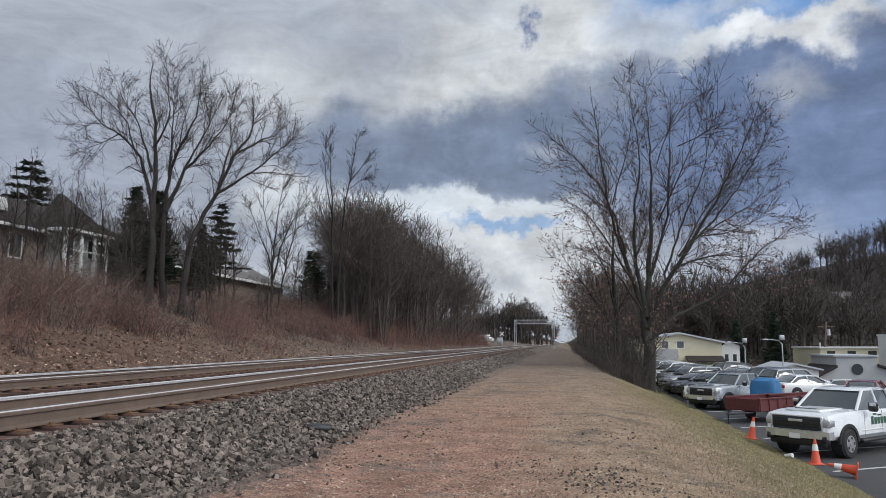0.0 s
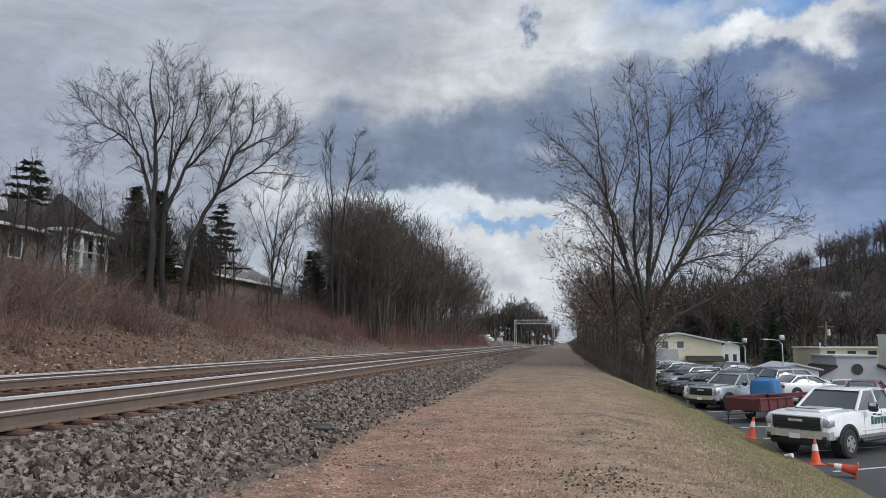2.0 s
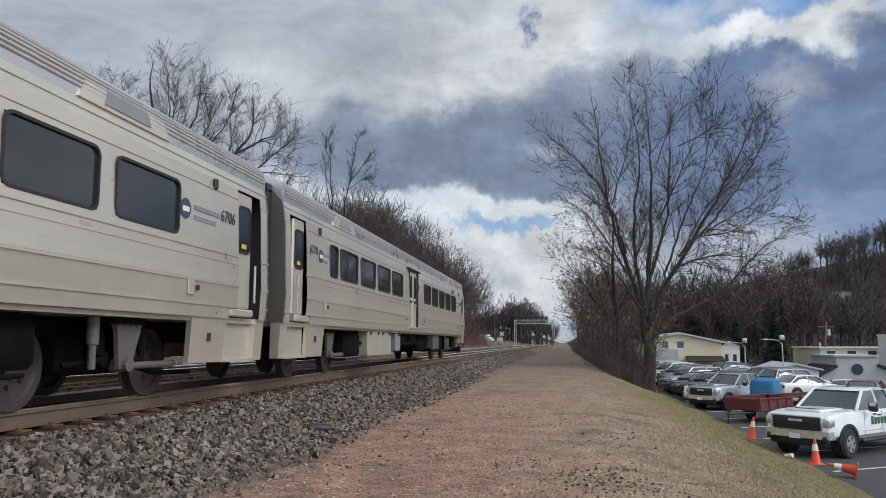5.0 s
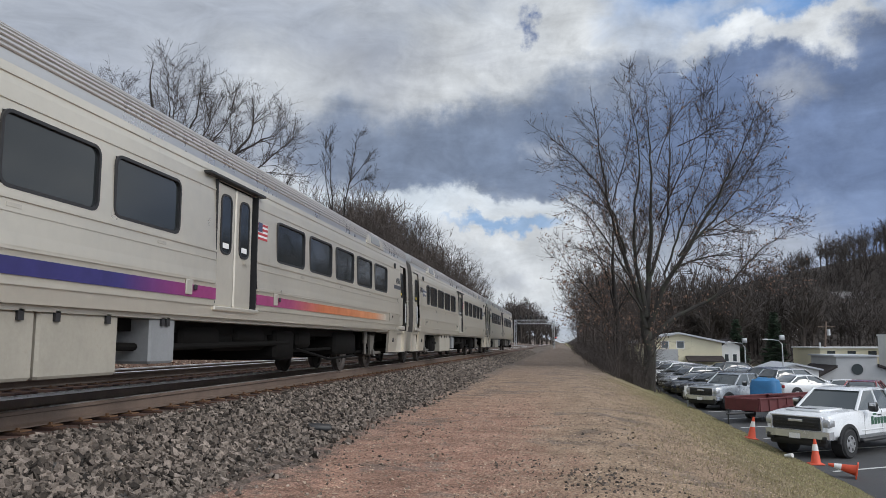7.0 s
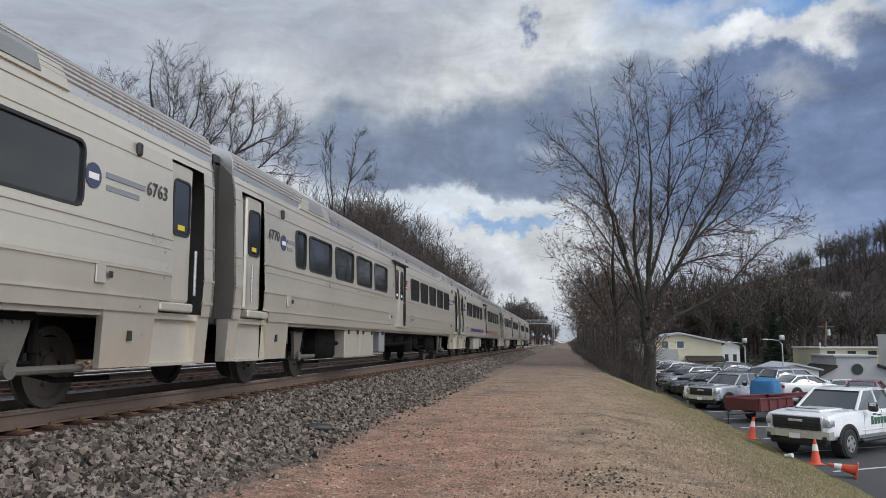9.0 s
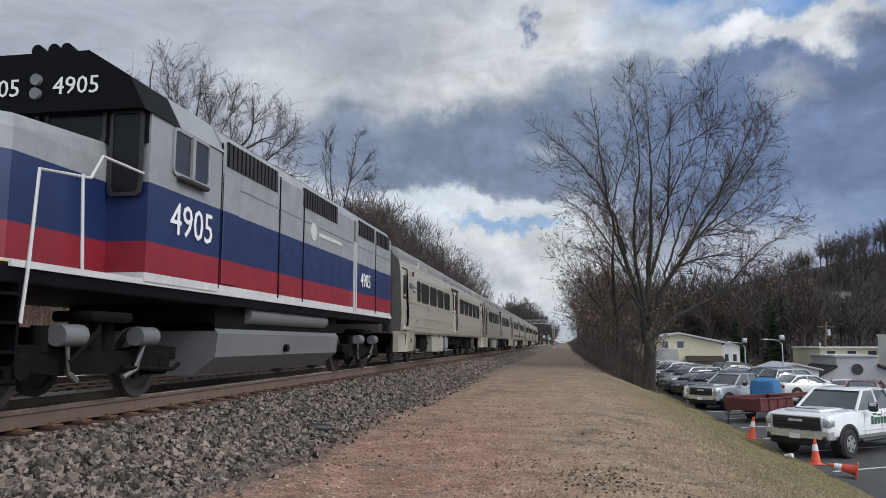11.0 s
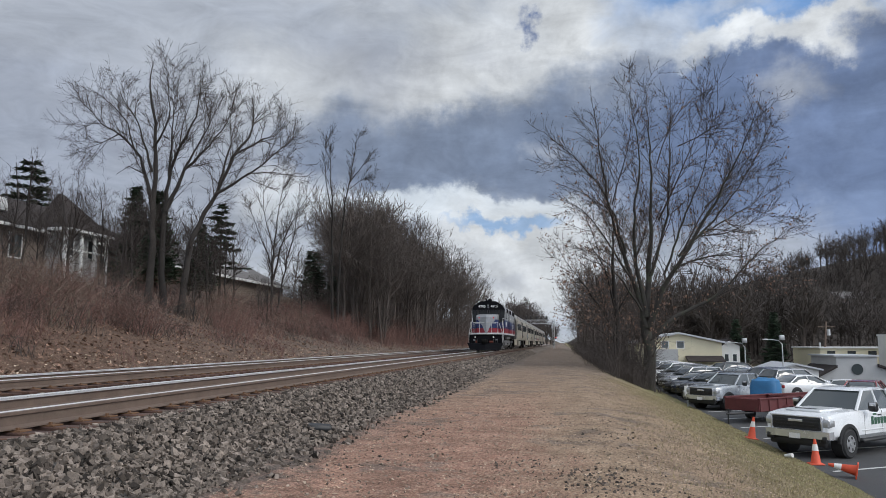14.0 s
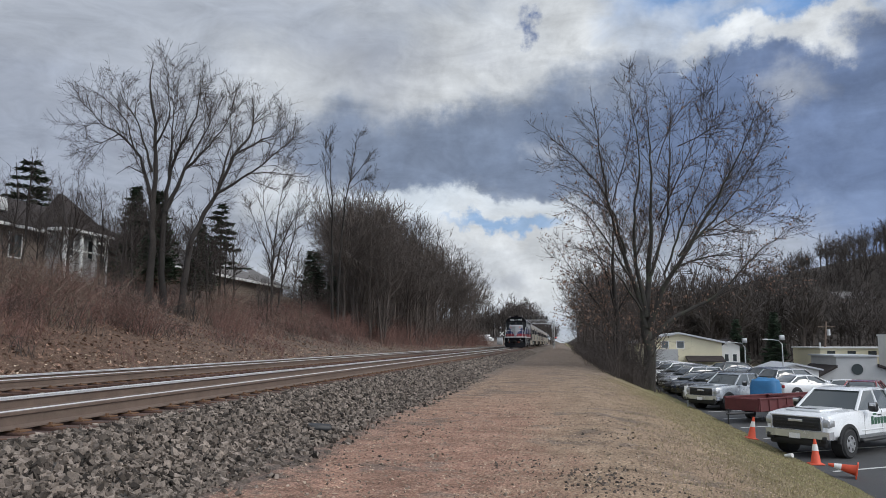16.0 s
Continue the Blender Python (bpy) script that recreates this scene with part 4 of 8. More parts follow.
    for k in range(6):
        t = grow(rng, habit(rng, 12.0, 2.9 + 0.5 * (k % 3), 0.38 + 0.06 * (k % 2), 9, 0.14, 1 + k % 2), (2.4, 1.2), (1.25, 1.15), 0.05, 1.1, 0.9, 0.016, 46, 0.12)
        kinds.append(tree_meshes(t, FAR_BARK, FAR_BARK, 0.06, 0.014, plain=True))
    for i in range(118):
        y = 68 + 95 * rng.uniform(0, 1) ** 1.15
        x = -rng.uniform(15.8, min(0.295 * y, 40))
        s = rng.uniform(0.95, 1.2) * (1.0 if y < 85 else 1.15) * (1.05 if x < -19 else 0.85)
        plant("bare_tree", kinds[i % 6], pose(x, y, gz(x, y) - 0.2, 0, 0, rng.uniform(0, 360)) @ Matrix.Scale(s, 4), "bare winter tree in the dense trackside wood", group="trackside wood")
    for i in range(14):
        x, y = rng.uniform(-36, -24), rng.uniform(90, 112)
        plant("bare_tree", kinds[i % 6], pose(x, y, gz(x, y) - 0.2, 0, 0, rng.uniform(0, 360)) @ Matrix.Scale(rng.uniform(0.7, 0.92), 4), "bare tree behind the long roof on the bank", group="trackside wood")
    for i in range(26):
        x, y = (rng.uniform(-72, -50), rng.uniform(70, 150)) if i < 20 else (rng.uniform(-60, -50), rng.uniform(58, 72))
        plant("bare_tree", kinds[i % 6], pose(x, y, gz(x, y) - 0.2, 0, 0, rng.uniform(0, 360)) @ Matrix.Scale(rng.uniform(0.7, 0.95), 4), "bare tree behind the buildings on the bank", group="trees behind the houses")
    for i in range(16):
        x, y = rng.uniform(-33, -27), rng.uniform(38, 60)
        plant("bare_tree", slight[i % 3], pose(x, y, gz(x, y) - 0.2, 0, 0, rng.uniform(0, 360)) @ Matrix.Scale(rng.uniform(0.5, 0.85), 4), "small bare tree in front of the house on the bank", group="small trees before the house")
    # row along the crest behind the big tree
    for i, (x, y, s) in enumerate(((3.6, 62, 0.75), (4.6, 70, 0.8), (3.6, 78, 0.7), (4.4, 88, 0.85), (3.2, 97, 0.7), (4.6, 108, 0.9), (3.8, 120, 0.8), (5.0, 134, 0.9), (7.5, 66, 0.7),
                                   (4.6, 150, 0.8), (6.5, 170, 0.9), (8.5, 92, 0.9), (9.5, 110, 0.9), (2.8, 112, 0.5), (3.0, 140, 0.6),
                                   (3.4, 50, 0.42), (4.4, 55, 0.55), (3.3, 66, 0.5), (5.2, 74, 0.62), (3.0, 84, 0.5), (5.0, 96, 0.75), (6.0, 60, 0.5), (3.2, 105, 0.6),
                                   (2.6, 95, 0.95), (3.2, 82, 1.0), (2.5, 125, 1.1), (4.2, 74, 0.95), (3.6, 110, 1.05), (5.2, 90, 1.1))):
        plant("bare_tree", kinds[i % 6], pose(x, y, gz(x, y) - 0.2, 0, 0, i * 67) @ Matrix.Scale(s, 4), "bare tree in the row along the embankment", group="trees along the embankment")
    # far woods and the wooded hill
    far_kinds = []
    for k in range(3):
        limbs, (root, way) = grow(rng, habit(rng, 13.0, 3.6, 0.3, 7, 0.22), (3.0, 1.6), (0.55, 0.5), 0.0, 0.5, 1.5, 0.055, 48, 0.12)
        sk = Skin()
        for pts, rad in limbs:
            sk.limb(pts[[0, -1]] if rad[0] < 0.1 else pts[::4], rad[[0, -1]] if rad[0] < 0.1 else rad[::4], 3)
        v, f = np.concatenate(sk.v), np.concatenate(sk.f)
        a = np.cross(way, [0, 0.4, 1.0])
        a /= np.linalg.norm(a, axis=1, keepdims=True) + 1e-9
        q = np.stack([root + a * 0.05, root - a * 0.05, root + way - a * 0.02, root + way + a * 0.02], 1)
        f = np.concatenate([f, np.arange(len(root))[:, None] * 4 + np.arange(4)[None] + len(v)])
        far_kinds.append((np.concatenate([v, q.reshape(-1, 3)]), f))
    def wood(name, count, place, label, seed):
        r = np.random.default_rng(seed)
        vs, fs, n = [], [], 0
        for i in range(count):
            x, y, s = place(r)
            v0, f0 = far_kinds[i % 3]
            a = r.uniform(0, 6.28)
            v = np.stack([v0[:, 0] * math.cos(a) - v0[:, 1] * math.sin(a), v0[:, 0] * math.sin(a) + v0[:, 1] * math.cos(a), v0[:, 2]], 1) * s
            vs.append(v + np.array([x, y, gz(x, y) - 0.3]))
            fs.append(f0 + n)
            n += len(v0)
        tagged(new(name, array_mesh(name, np.concatenate(vs), np.concatenate(fs), HILL_BARK)), label, "trees", kind="stuff")
    wood("far_wood", 440, lambda r: (lambda yy: (yy * r.uniform(0.06, 0.56), yy, r.uniform(0.78, 1.15)))(150 + 210 * r.uniform(0, 1) ** 0.7), "bare grey-brown trees covering the far hillside", 31)
    wood("far_wood", 120, lambda r: (lambda xx: (xx, r.uniform(300, 380), r.uniform(0.85, 1.1) * (0.75 + 0.75 * math.exp(-((xx + 20) / 10) ** 2))))(-46 + 42 * r.uniform(0, 1)), "bare trees where the line disappears in the distance", 32)
    wood("far_wood", 60, lambda r: (r.uniform(9, 75), r.uniform(150, 240), r.uniform(0.7, 1.1)), "bare trees at the foot of the far hillside", 33)
    wood("far_wood", 70, lambda r: (r.uniform(9, 46), r.uniform(140, 190), r.uniform(1.15, 1.5)), "tall bare trees behind the yellow buildings", 34)
    build_brush()


def build_brush():
    """Tangled bushes on the bank, too many to count."""
    def shrub_field(name, spots, stems, height, label, seed, mat, radius):
        r = np.random.default_rng(seed)
        n = len(spots) * stems
        base = np.repeat(np.array(spots), stems, axis=0) + r.normal(0, 0.45, (n, 2))
        hh = height * r.uniform(0.45, 1.15, n) * np.repeat(r.uniform(0.6, 1.2, len(spots)), stems)
        az = r.uniform(0, 6.283, n)
        out = r.uniform(0.2, 1.15, n) * hh
        z0 = ground_z(base[:, 0], base[:, 1]) - 0.05
        p = [np.stack([base[:, 0], base[:, 1], z0], 1)]
        for f in (0.5, 1.0):
            p.append(np.stack([base[:, 0] + np.cos(az) * out * f ** 1.6, base[:, 1] + np.sin(az) * out * f ** 1.6, z0 + hh * (f - 0.22 * f * f)], 1) + r.normal(0, 0.07, (n, 3)))
        vs, fs = [], []
        k = 3
        P = np.stack(p, 1)
        th = np.arange(k) * 2 * math.pi / k
        rad = np.array([1.0, 0.65, 0.25]) * radius
        ring = np.stack([np.cos(th), np.sin(th), np.zeros(k)], 1)
        V = P[:, :, None, :] + rad[None, :, None, None] * ring[None, None]
        idx = np.arange(n)[:, None, None] * (3 * k) + np.arange(2)[None, :, None] * k
        j = np.arange(k)[None, None]
        F = np.stack([idx + j, idx + (j + 1) % k, idx + (j + 1) % k + k, idx + j + k], -1).reshape(-1, 4)
        # side twigs
        m = n * 3
        src = r.integers(0, n, m)
        w = r.uniform(0.2, 1.0, m)
        s0 = P[src, 1] * (1 - w)[:, None] + P[src, 2] * w[:, None]
        d = r.normal(0, 0.45, (m, 3)) * height * 0.4
        d[:, 2] = np.abs(d[:, 2]) * 0.7
        q = np.stack([s0 + [0, 0, radius * 0.5], s0 - [0, 0, radius * 0.5], s0 + d * 0.6 + [radius * 0.4, 0, 0], s0 + d], 1).reshape(-1, 3)
        b = np.arange(m)[:, None] * 4 + len(V.reshape(-1, 3))
        F2 = b + np.array([[0, 1, 3, 2]])
        tagged(new(name, array_mesh(name, np.concatenate([V.reshape(-1, 3), q]), np.concatenate([F, F2]), mat)), label, "bushes", kind="stuff")
    r = np.random.default_rng(12)
    def patchy(count, x0, x1, y0, y1, cut, power=1.2):
        """Spots in clumps with gaps between."""
        out = []
        while len(out) < count:
            x, y = x0 + (x1 - x0) * r.uniform(0, 1), y0 + (y1 - y0) * r.uniform(0, 1) ** power
            if noise.noise(Vector((x * 0.22, y * 0.16, 3.0))) + 0.5 * noise.noise(Vector((x * 0.6, y * 0.5, 7.0))) > cut:
                out.append((x, y))
        return out
    shrub_field("brush", patchy(230, -27.5, -17.0, 12, 96, 0.05), 34, 2.15, "dense leafless reddish-brown brush on the bank", 1, BRUSH, 0.011)
    shrub_field("brush", patchy(190, -30, -16.0, 12, 96, -0.3), 26, 1.35, "tangled grey-brown undergrowth on the bank", 5, TWIG, 0.012)
    shrub_field("brush", patchy(60, -26, -18.0, 14, 60, 0.15), 16, 3.0, "taller thin saplings among the brush", 6, TAN_STEM, 0.013)
    shrub_field("brush", patchy(170, -19.5, -14.4, 14, 150, -0.1), 20, 0.9, "low dry weeds and brambles at the foot of the bank", 2, BRUSH, 0.010)
    edge = [(r.uniform(2.6, 5.8), 46 + 100 * r.uniform(0, 1)) for _ in range(170)]
    shrub_field("brush", edge, 34, 2.7, "leafless bushes along the top of the embankment", 3, TWIG, 0.018)
    woods = [(-16 - 20 * r.uniform(0, 1), 80 + 75 * r.uniform(0, 1)) for _ in range(170)]
    rim = [(-15.2 - 4.5 * r.uniform(0, 1), 64 + 95 * r.uniform(0, 1)) for _ in range(130)]
    shrub_field("brush", rim, 30, 2.6, "reddish-brown bushes along the edge of the trackside wood", 9, BRUSH, 0.02)
    shrub_field("brush", woods, 30, 4.6, "undergrowth beneath the trackside wood", 4, FAR_BARK, 0.03)


def conifer_meshes(rng, height, width, whorls, per, needle_len=0.45, low=0.10):
    trunk = Skin()
    trunk.limb(np.array([[0, 0, 0], [0.03, 0, height * 0.5], [0, 0.03, height]]), np.array([0.2, 0.12, 0.02]) * height / 12, 6)
    vs, fs, n = [], [], 0
    for w in range(whorls):
        f = (w + 0.5) / whorls
        z = height * (low + (0.98 - low) * f)
        reach = width * (1 - f) ** 0.8 * rng.uniform(0.75, 1.1) + 0.15
        for b in range(per):
            a = rng.uniform(0, 6.283)
            L = reach * rng.uniform(0.65, 1.1)
            drop = -0.10 * L + rng.normal(0, 0.06)
            end = np.array([math.cos(a) * L, math.sin(a) * L, z + drop + 0.12 * L])
            root = np.array([0, 0, z])
            trunk.limb(np.stack([root, (root + end) / 2 + [0, 0, -0.04 * L], end]), np.array([0.03, 0.02, 0.008]), 3)
            c = max(12, int(L * 42))
            t = rng.uniform(0.15, 1.0, c)
            p = root + (end - root) * t[:, None]
            side = np.array([-math.sin(a), math.cos(a), 0])
            d = side * rng.uniform(-1, 1, (c, 1)) * needle_len * (1.2 - t[:, None]) * 1.2 + np.array([math.cos(a), math.sin(a), 0]) * needle_len * 0.5 + rng.normal(0, 0.10, (c, 3))
            e = np.cross(d, [0, 0, 1]) * 0.30 + rng.normal(0, 0.03, (c, 3))
            q = np.stack([p, p + d * 0.5 + e, p + d, p + d * 0.5 - e], 1).reshape(-1, 3)
            vs.append(q)
            fs.append(np.arange(c)[:, None] * 4 + np.array([[0, 1, 2, 3]]) + n)
            n += 4 * c
    return trunk.mesh("trunk", BARK), array_mesh("crown", np.concatenate(vs), np.concatenate(fs), NEEDLE)


def build_conifers():
    rng = np.random.default_rng(9)
    pine = conifer_meshes(rng, 10.0, 3.1, 11, 7, 0.6, 0.30)
    spruce = conifer_meshes(rng, 9.0, 2.0, 24, 12, 0.4)
    for x, y, s, me, lab in ((-30.2, 63.5, 0.9, pine, "dark green pine with layered branches on the bank"), (-33.5, 55, 0.95, spruce, "dark conifer behind the bare trees"),
                             (-28.6, 50, 0.85, spruce, "dark conifer behind the bare trees"), (-50.0, 64, 1.3, pine, "tall thin evergreen behind the house"),
                             (-29.0, 57.5, 0.7, spruce, "dark conifer behind the bare trees"),
                             (-31.0, 93, 0.95, spruce, "dark evergreen beyond the board fence"), (-33.0, 96, 1.0, spruce, "dark evergreen beyond the board fence"), (-29.6, 95, 0.8, spruce, "dark evergreen beyond the board fence"),
                             (-26.5, 86, 0.6, spruce, "dark evergreen at the edge of the wood"), (-28.5, 92, 0.62, spruce, "dark evergreen at the edge of the wood"),
                             (25.3, 118, 1.0, spruce, "dark green spruce beside the car park"), (29.6, 114, 1.1, spruce, "broad green spruce beside the car park")):
        plant("evergreen_tree", me, pose(x, y, gz(x, y) - 0.1, 0, 0, x * 31) @ Matrix.Scale(s, 4), lab)


build_trees()
build_conifers()

# ---- car park, buildings, signals ----
ASPHALT = material("asphalt", (0.060, 0.060, 0.063), 0.85, 0, 0.25, 0.4, 30, 0.4, 120, dirt=(0.10, 0.095, 0.09), dirt_amount=0.2)
LINE_PAINT = material("worn_white_line", (0.62, 0.62, 0.60), 0.8, 0, 0.2, 3, 40, 0.1, dirt=(0.12, 0.12, 0.12), dirt_amount=0.2)
TYRE = material("tyre_rubber", (0.022, 0.022, 0.023), 0.8, 0, 0.2, 8, 40, 0.2)
RIM = material("alloy_rim", (0.55, 0.55, 0.56), 0.35, 0.8, 0.1, 8, 40, 0)
CHROME = material("chrome_trim", (0.72, 0.73, 0.75), 0.22, 0.7, 0.05, 8, 40, 0)
BLACK_PLASTIC = material("black_plastic", (0.02, 0.02, 0.021), 0.5, 0, 0.15, 8, 40, 0.1)
CAR_GLASS = glass("car_glass", (0.045, 0.055, 0.058), 0.04, 0.8)
HEADLAMP = material("headlamp_glass", (0.45, 0.46, 0.47), 0.12, 0.4, 0.1, 20, 60, 0)
TAIL_RED = material("tail_lamp_red", (0.30, 0.02, 0.02), 0.25, 0, 0.1, 20, 60, 0)
CONE_ORANGE = material("cone_orange", (0.66, 0.085, 0.035), 0.6, 0, 0.15, 5, 40, 0.05, dirt=(0.3, 0.12, 0.08), dirt_amount=0.1)
CONE_WHITE = material("cone_reflective_band", (0.75, 0.74, 0.72), 0.5, 0, 0.1, 5, 40, 0)
TRAILER_RED = material("oxblood_trailer_paint", (0.12, 0.028, 0.030), 0.6, 0.05, 0.25, 2, 25, 0.1, dirt=(0.07, 0.04, 0.03), dirt_amount=0.2)
TARP_BLUE = material("blue_tarpaulin", (0.035, 0.17, 0.36), 0.55, 0, 0.2, 2, 18, 0.4, 8)
SIDING_YELLOW = material("pale_yellow_siding", (0.66, 0.60, 0.43), 0.8, 0, 0.08, 0.6, 8, 0.1)
SIDING_WHITE = material("white_siding", (0.72, 0.71, 0.68), 0.8, 0, 0.08, 0.6, 8, 0.1)
WALL_GREY = material("grey_render", (0.42, 0.42, 0.42), 0.85, 0, 0.1, 0.6, 8, 0.1)
WALL_TAN = material("tan_siding", (0.20, 0.16, 0.135), 0.85, 0, 0.12, 0.6, 8, 0.1)
ROOF_PALE = material("pale_metal_roof", (0.50, 0.51, 0.53), 0.5, 0.2, 0.1, 1, 8, 0.05)
ROOF_DARK = material("dark_shingle_roof", (0.055, 0.047, 0.045), 0.95, 0, 0.25, 1, 14, 0.4, 18, spec=0.1)
ROOF_GREY = material("grey_shingle_roof", (0.15, 0.14, 0.135), 0.9, 0, 0.2, 1, 14, 0.4, 18)
TRIM_WHITE = material("white_trim_paint", (0.75, 0.75, 0.74), 0.6, 0, 0.06, 1, 14, 0)
WOOD_FENCE = material("weathered_fence_wood", (0.23, 0.19, 0.155), 0.9, 0, 0.2, 2, 20, 0.3, 30, per_object=0.15)
GALV = material("galvanised_steel", (0.50, 0.51, 0.52), 0.5, 0.5, 0.12, 2, 20, 0.03)
POLE_WOOD = material("pole_wood", (0.15, 0.11, 0.085), 0.9, 0, 0.2, 2, 20, 0.3, 20)
SIGNAL_RED = material("signal_red_lamp", (0.5, 0.02, 0.02), 0.3, 0, 0.02, emit=((1.0, 0.06, 0.04), 3.0))


def build_lot():
    me = grid_sheet("parking_lot", np.arange(6.58, 90, 1.25), np.arange(-20, 112, 1.5), lambda a, b: LOT_Z - low_ground(a, b), ASPHALT)
    tagged(new("parking_lot", me), "dark asphalt car park below the slope", "car park", kind="structure")
    d = Vector((0.86, 0.51, 0)).normalized()
    n = Vector((-d.y, d.x, 0))
    line = Geo().box(0, 4.6, -0.05, 0.05, 0, 0.004).mesh("parking_line", LINE_PAINT)
    recalc(line)
    ang = math.degrees(math.atan2(d.y, d.x))
    for k in range(14):
        o = new("parking_line", line)
        o.matrix_basis = pose(6.85, 14.6 + 3.45 * k, LOT_Z + 0.004, 0, 0, ang)
        tagged(o, "worn white parking bay line on asphalt", "road marking", "parking bay lines", "structure")


def wheel_part(parent, x, y, r, w):
    s = 1 if x > 0 else -1
    rows = []
    for u, q in ((-0.5, 0.62), (-0.5, 0.92), (-0.38, 1.0), (0.38, 1.0), (0.5, 0.92), (0.5, 0.62)):
        rows.append([(x + u * w, y + q * r * math.cos(2 * math.pi * j / 20), r + q * r * math.sin(2 * math.pi * j / 20)) for j in range(20)])
    t = part("wheel", Geo().loft(rows), TYRE, parent, "black tyre")
    rim = Geo().cyl((x + s * w * 0.30, y, r), (x + s * w * 0.53, y, r), r * 0.63, r * 0.58, 16)
    rim.cyl((x + s * w * 0.53, y, r), (x + s * w * 0.60, y, r), r * 0.16, k=10)
    part("rim", rim, RIM, t, "silver wheel rim")
    hub = Geo()
    for b in range(5):
        a = 2 * math.pi * b / 5
        hub.cyl((x + s * w * 0.51, y + 0.42 * r * math.cos(a), r + 0.42 * r * math.sin(a)), (x + s * w * 0.545, y + 0.42 * r * math.cos(a), r + 0.42 * r * math.sin(a)), r * 0.11, k=8)
    part("rim_hole", hub, BLACK_PLASTIC, t)


def body_loft(stations):
    """stations: y, half width, bottom, shoulder, top. A rounded section at each."""
    rows = []
    for y, w, z0, zs, zt in stations:
        rows.append([(-w * 0.9, y, z0), (-w, y, z0 + 0.12), (-w, y, zs), (-w * 0.93, y, zt - 0.03), (-w * 0.80, y, zt), (w * 0.80, y, zt), (w * 0.93, y, zt - 0.03), (w, y, zs), (w, y, z0 + 0.12), (w * 0.9, y, z0)])
    return Geo().loft(rows)


def build_car(name, label, category, paint, suv):
    """A parked car that faces -y."""
    c = thing(name, label, category, group="parked cars")
    h = 0.18 if suv else 0.0
    st = [(-2.28, 0.70, 0.36 + h, 0.52 + h, 0.62 + h), (-2.18, 0.84, 0.26 + h, 0.60 + h, 0.72 + h), (-1.5, 0.90, 0.24 + h, 0.74 + h, 0.86 + h), (-0.9, 0.91, 0.24 + h, 0.82 + h, 0.95 + h),
          (0.9, 0.91, 0.24 + h, 0.84 + h, 0.97 + h), (1.9, 0.90, 0.26 + h, 0.86 + h, 1.00 + h), (2.2, 0.84, 0.34 + h, 0.80 + h, 0.96 + h), (2.28, 0.74, 0.42 + h, 0.72 + h, 0.86 + h)]
    body = part("body", body_loft(st), paint, c)
    z0, z1 = 0.94 + h, (1.68 if suv else 1.42)
    y0, y1, y2, y3 = (-1.05, -0.35, 1.75, 2.15) if suv else (-1.0, -0.15, 1.05, 1.75)
    def hoop(y, top, w, grow=0.0):
        half = 0.83 * w
        lean = 0.20 * (top - z0) / (z1 - z0)
        return [(-half - grow, y, z0), (-half + lean - grow, y, top - 0.07 + grow * 0.3), (-half + lean + 0.07, y, top - 0.015 + grow), (-half + lean + 0.22, y, top + grow), (half - lean - 0.22, y, top + grow),
                (half - lean - 0.07, y, top - 0.015 + grow), (half - lean + grow, y, top - 0.07 + grow * 0.3), (half + grow, y, z0)]
    line = [(y0, z0 + 0.09, 0.93), ((y0 + y1) / 2, (z0 + z1) / 2 + 0.06, 0.97), (y1, z1 - 0.04, 0.99), ((y1 * 2 + y2) / 3, z1, 1.0), ((y1 + 2 * y2) / 3, z1 - 0.005, 1.0), (y2, z1 - 0.05, 0.98), ((y2 + y3) / 2, (z0 + z1) / 2, 0.96), (y3, z0 + 0.09, 0.92)]
    part("cabin_glass", Geo().loft([hoop(*q) for q in line]), CAR_GLASS, c, "dark car windows")
    rf = Geo().loft([hoop(y, top, w, 0.012)[1:7] + [(0.4, y, top - 0.10), (-0.4, y, top - 0.10)] for y, top, w in line[2:6]])
    part("roof", rf, paint, c)
    for s in (-1, 1):
        for (ya, za, yb, zb) in ((y0, z0, y1, z1 - 0.04), (y3, z0, y2, z1 - 0.04), ((y0 + y3) / 2, z0, (y1 + y2) / 2, z1 - 0.04)):
            part("window_pillar", Geo().tube([(s * 0.81, ya, za), (s * 0.635, yb, zb)], 0.035, 6), paint, c)
        part("headlight", Geo().box(*sorted((s * 0.48, s * 0.80)), -2.25, -2.02, 0.58 + h, 0.72 + h, 0.04), HEADLAMP, c, "clear headlight")
        part("tail_light", Geo().box(*sorted((s * 0.55, s * 0.85)), 2.12, 2.28, 0.68 + h, 0.86 + h, 0.04), TAIL_RED, c, "red tail light")
        part("door_mirror", Geo().box(*sorted((s * 0.90, s * 1.06)), -0.75, -0.62, 0.94 + h, 1.06 + h, 0.03), paint, c)
        for y in (-1.42, 1.38):
            wheel_part(c, s * 0.82, y, 0.33 + (0.03 if suv else 0), 0.22)
            arch = Geo().cyl((s * 0.80, y, 0.34), (s * 0.915, y, 0.34), 0.41, k=20)
            part("wheel_arch", arch, BLACK_PLASTIC, c)
    part("grille", Geo().box(-0.5, 0.5, -2.30, -2.2, 0.44 + h, 0.56 + h, 0.03), BLACK_PLASTIC, c, "dark grille")
    part("bumper_trim", Geo().box(-0.7, 0.7, -2.30, -2.2, 0.30 + h, 0.36 + h, 0.02), BLACK_PLASTIC, c)
    return c


def paint(name, col, metal=0.0):
    return material(name, col, 0.28, metal, 0.06, 1, 30, 0, coat=0.6)


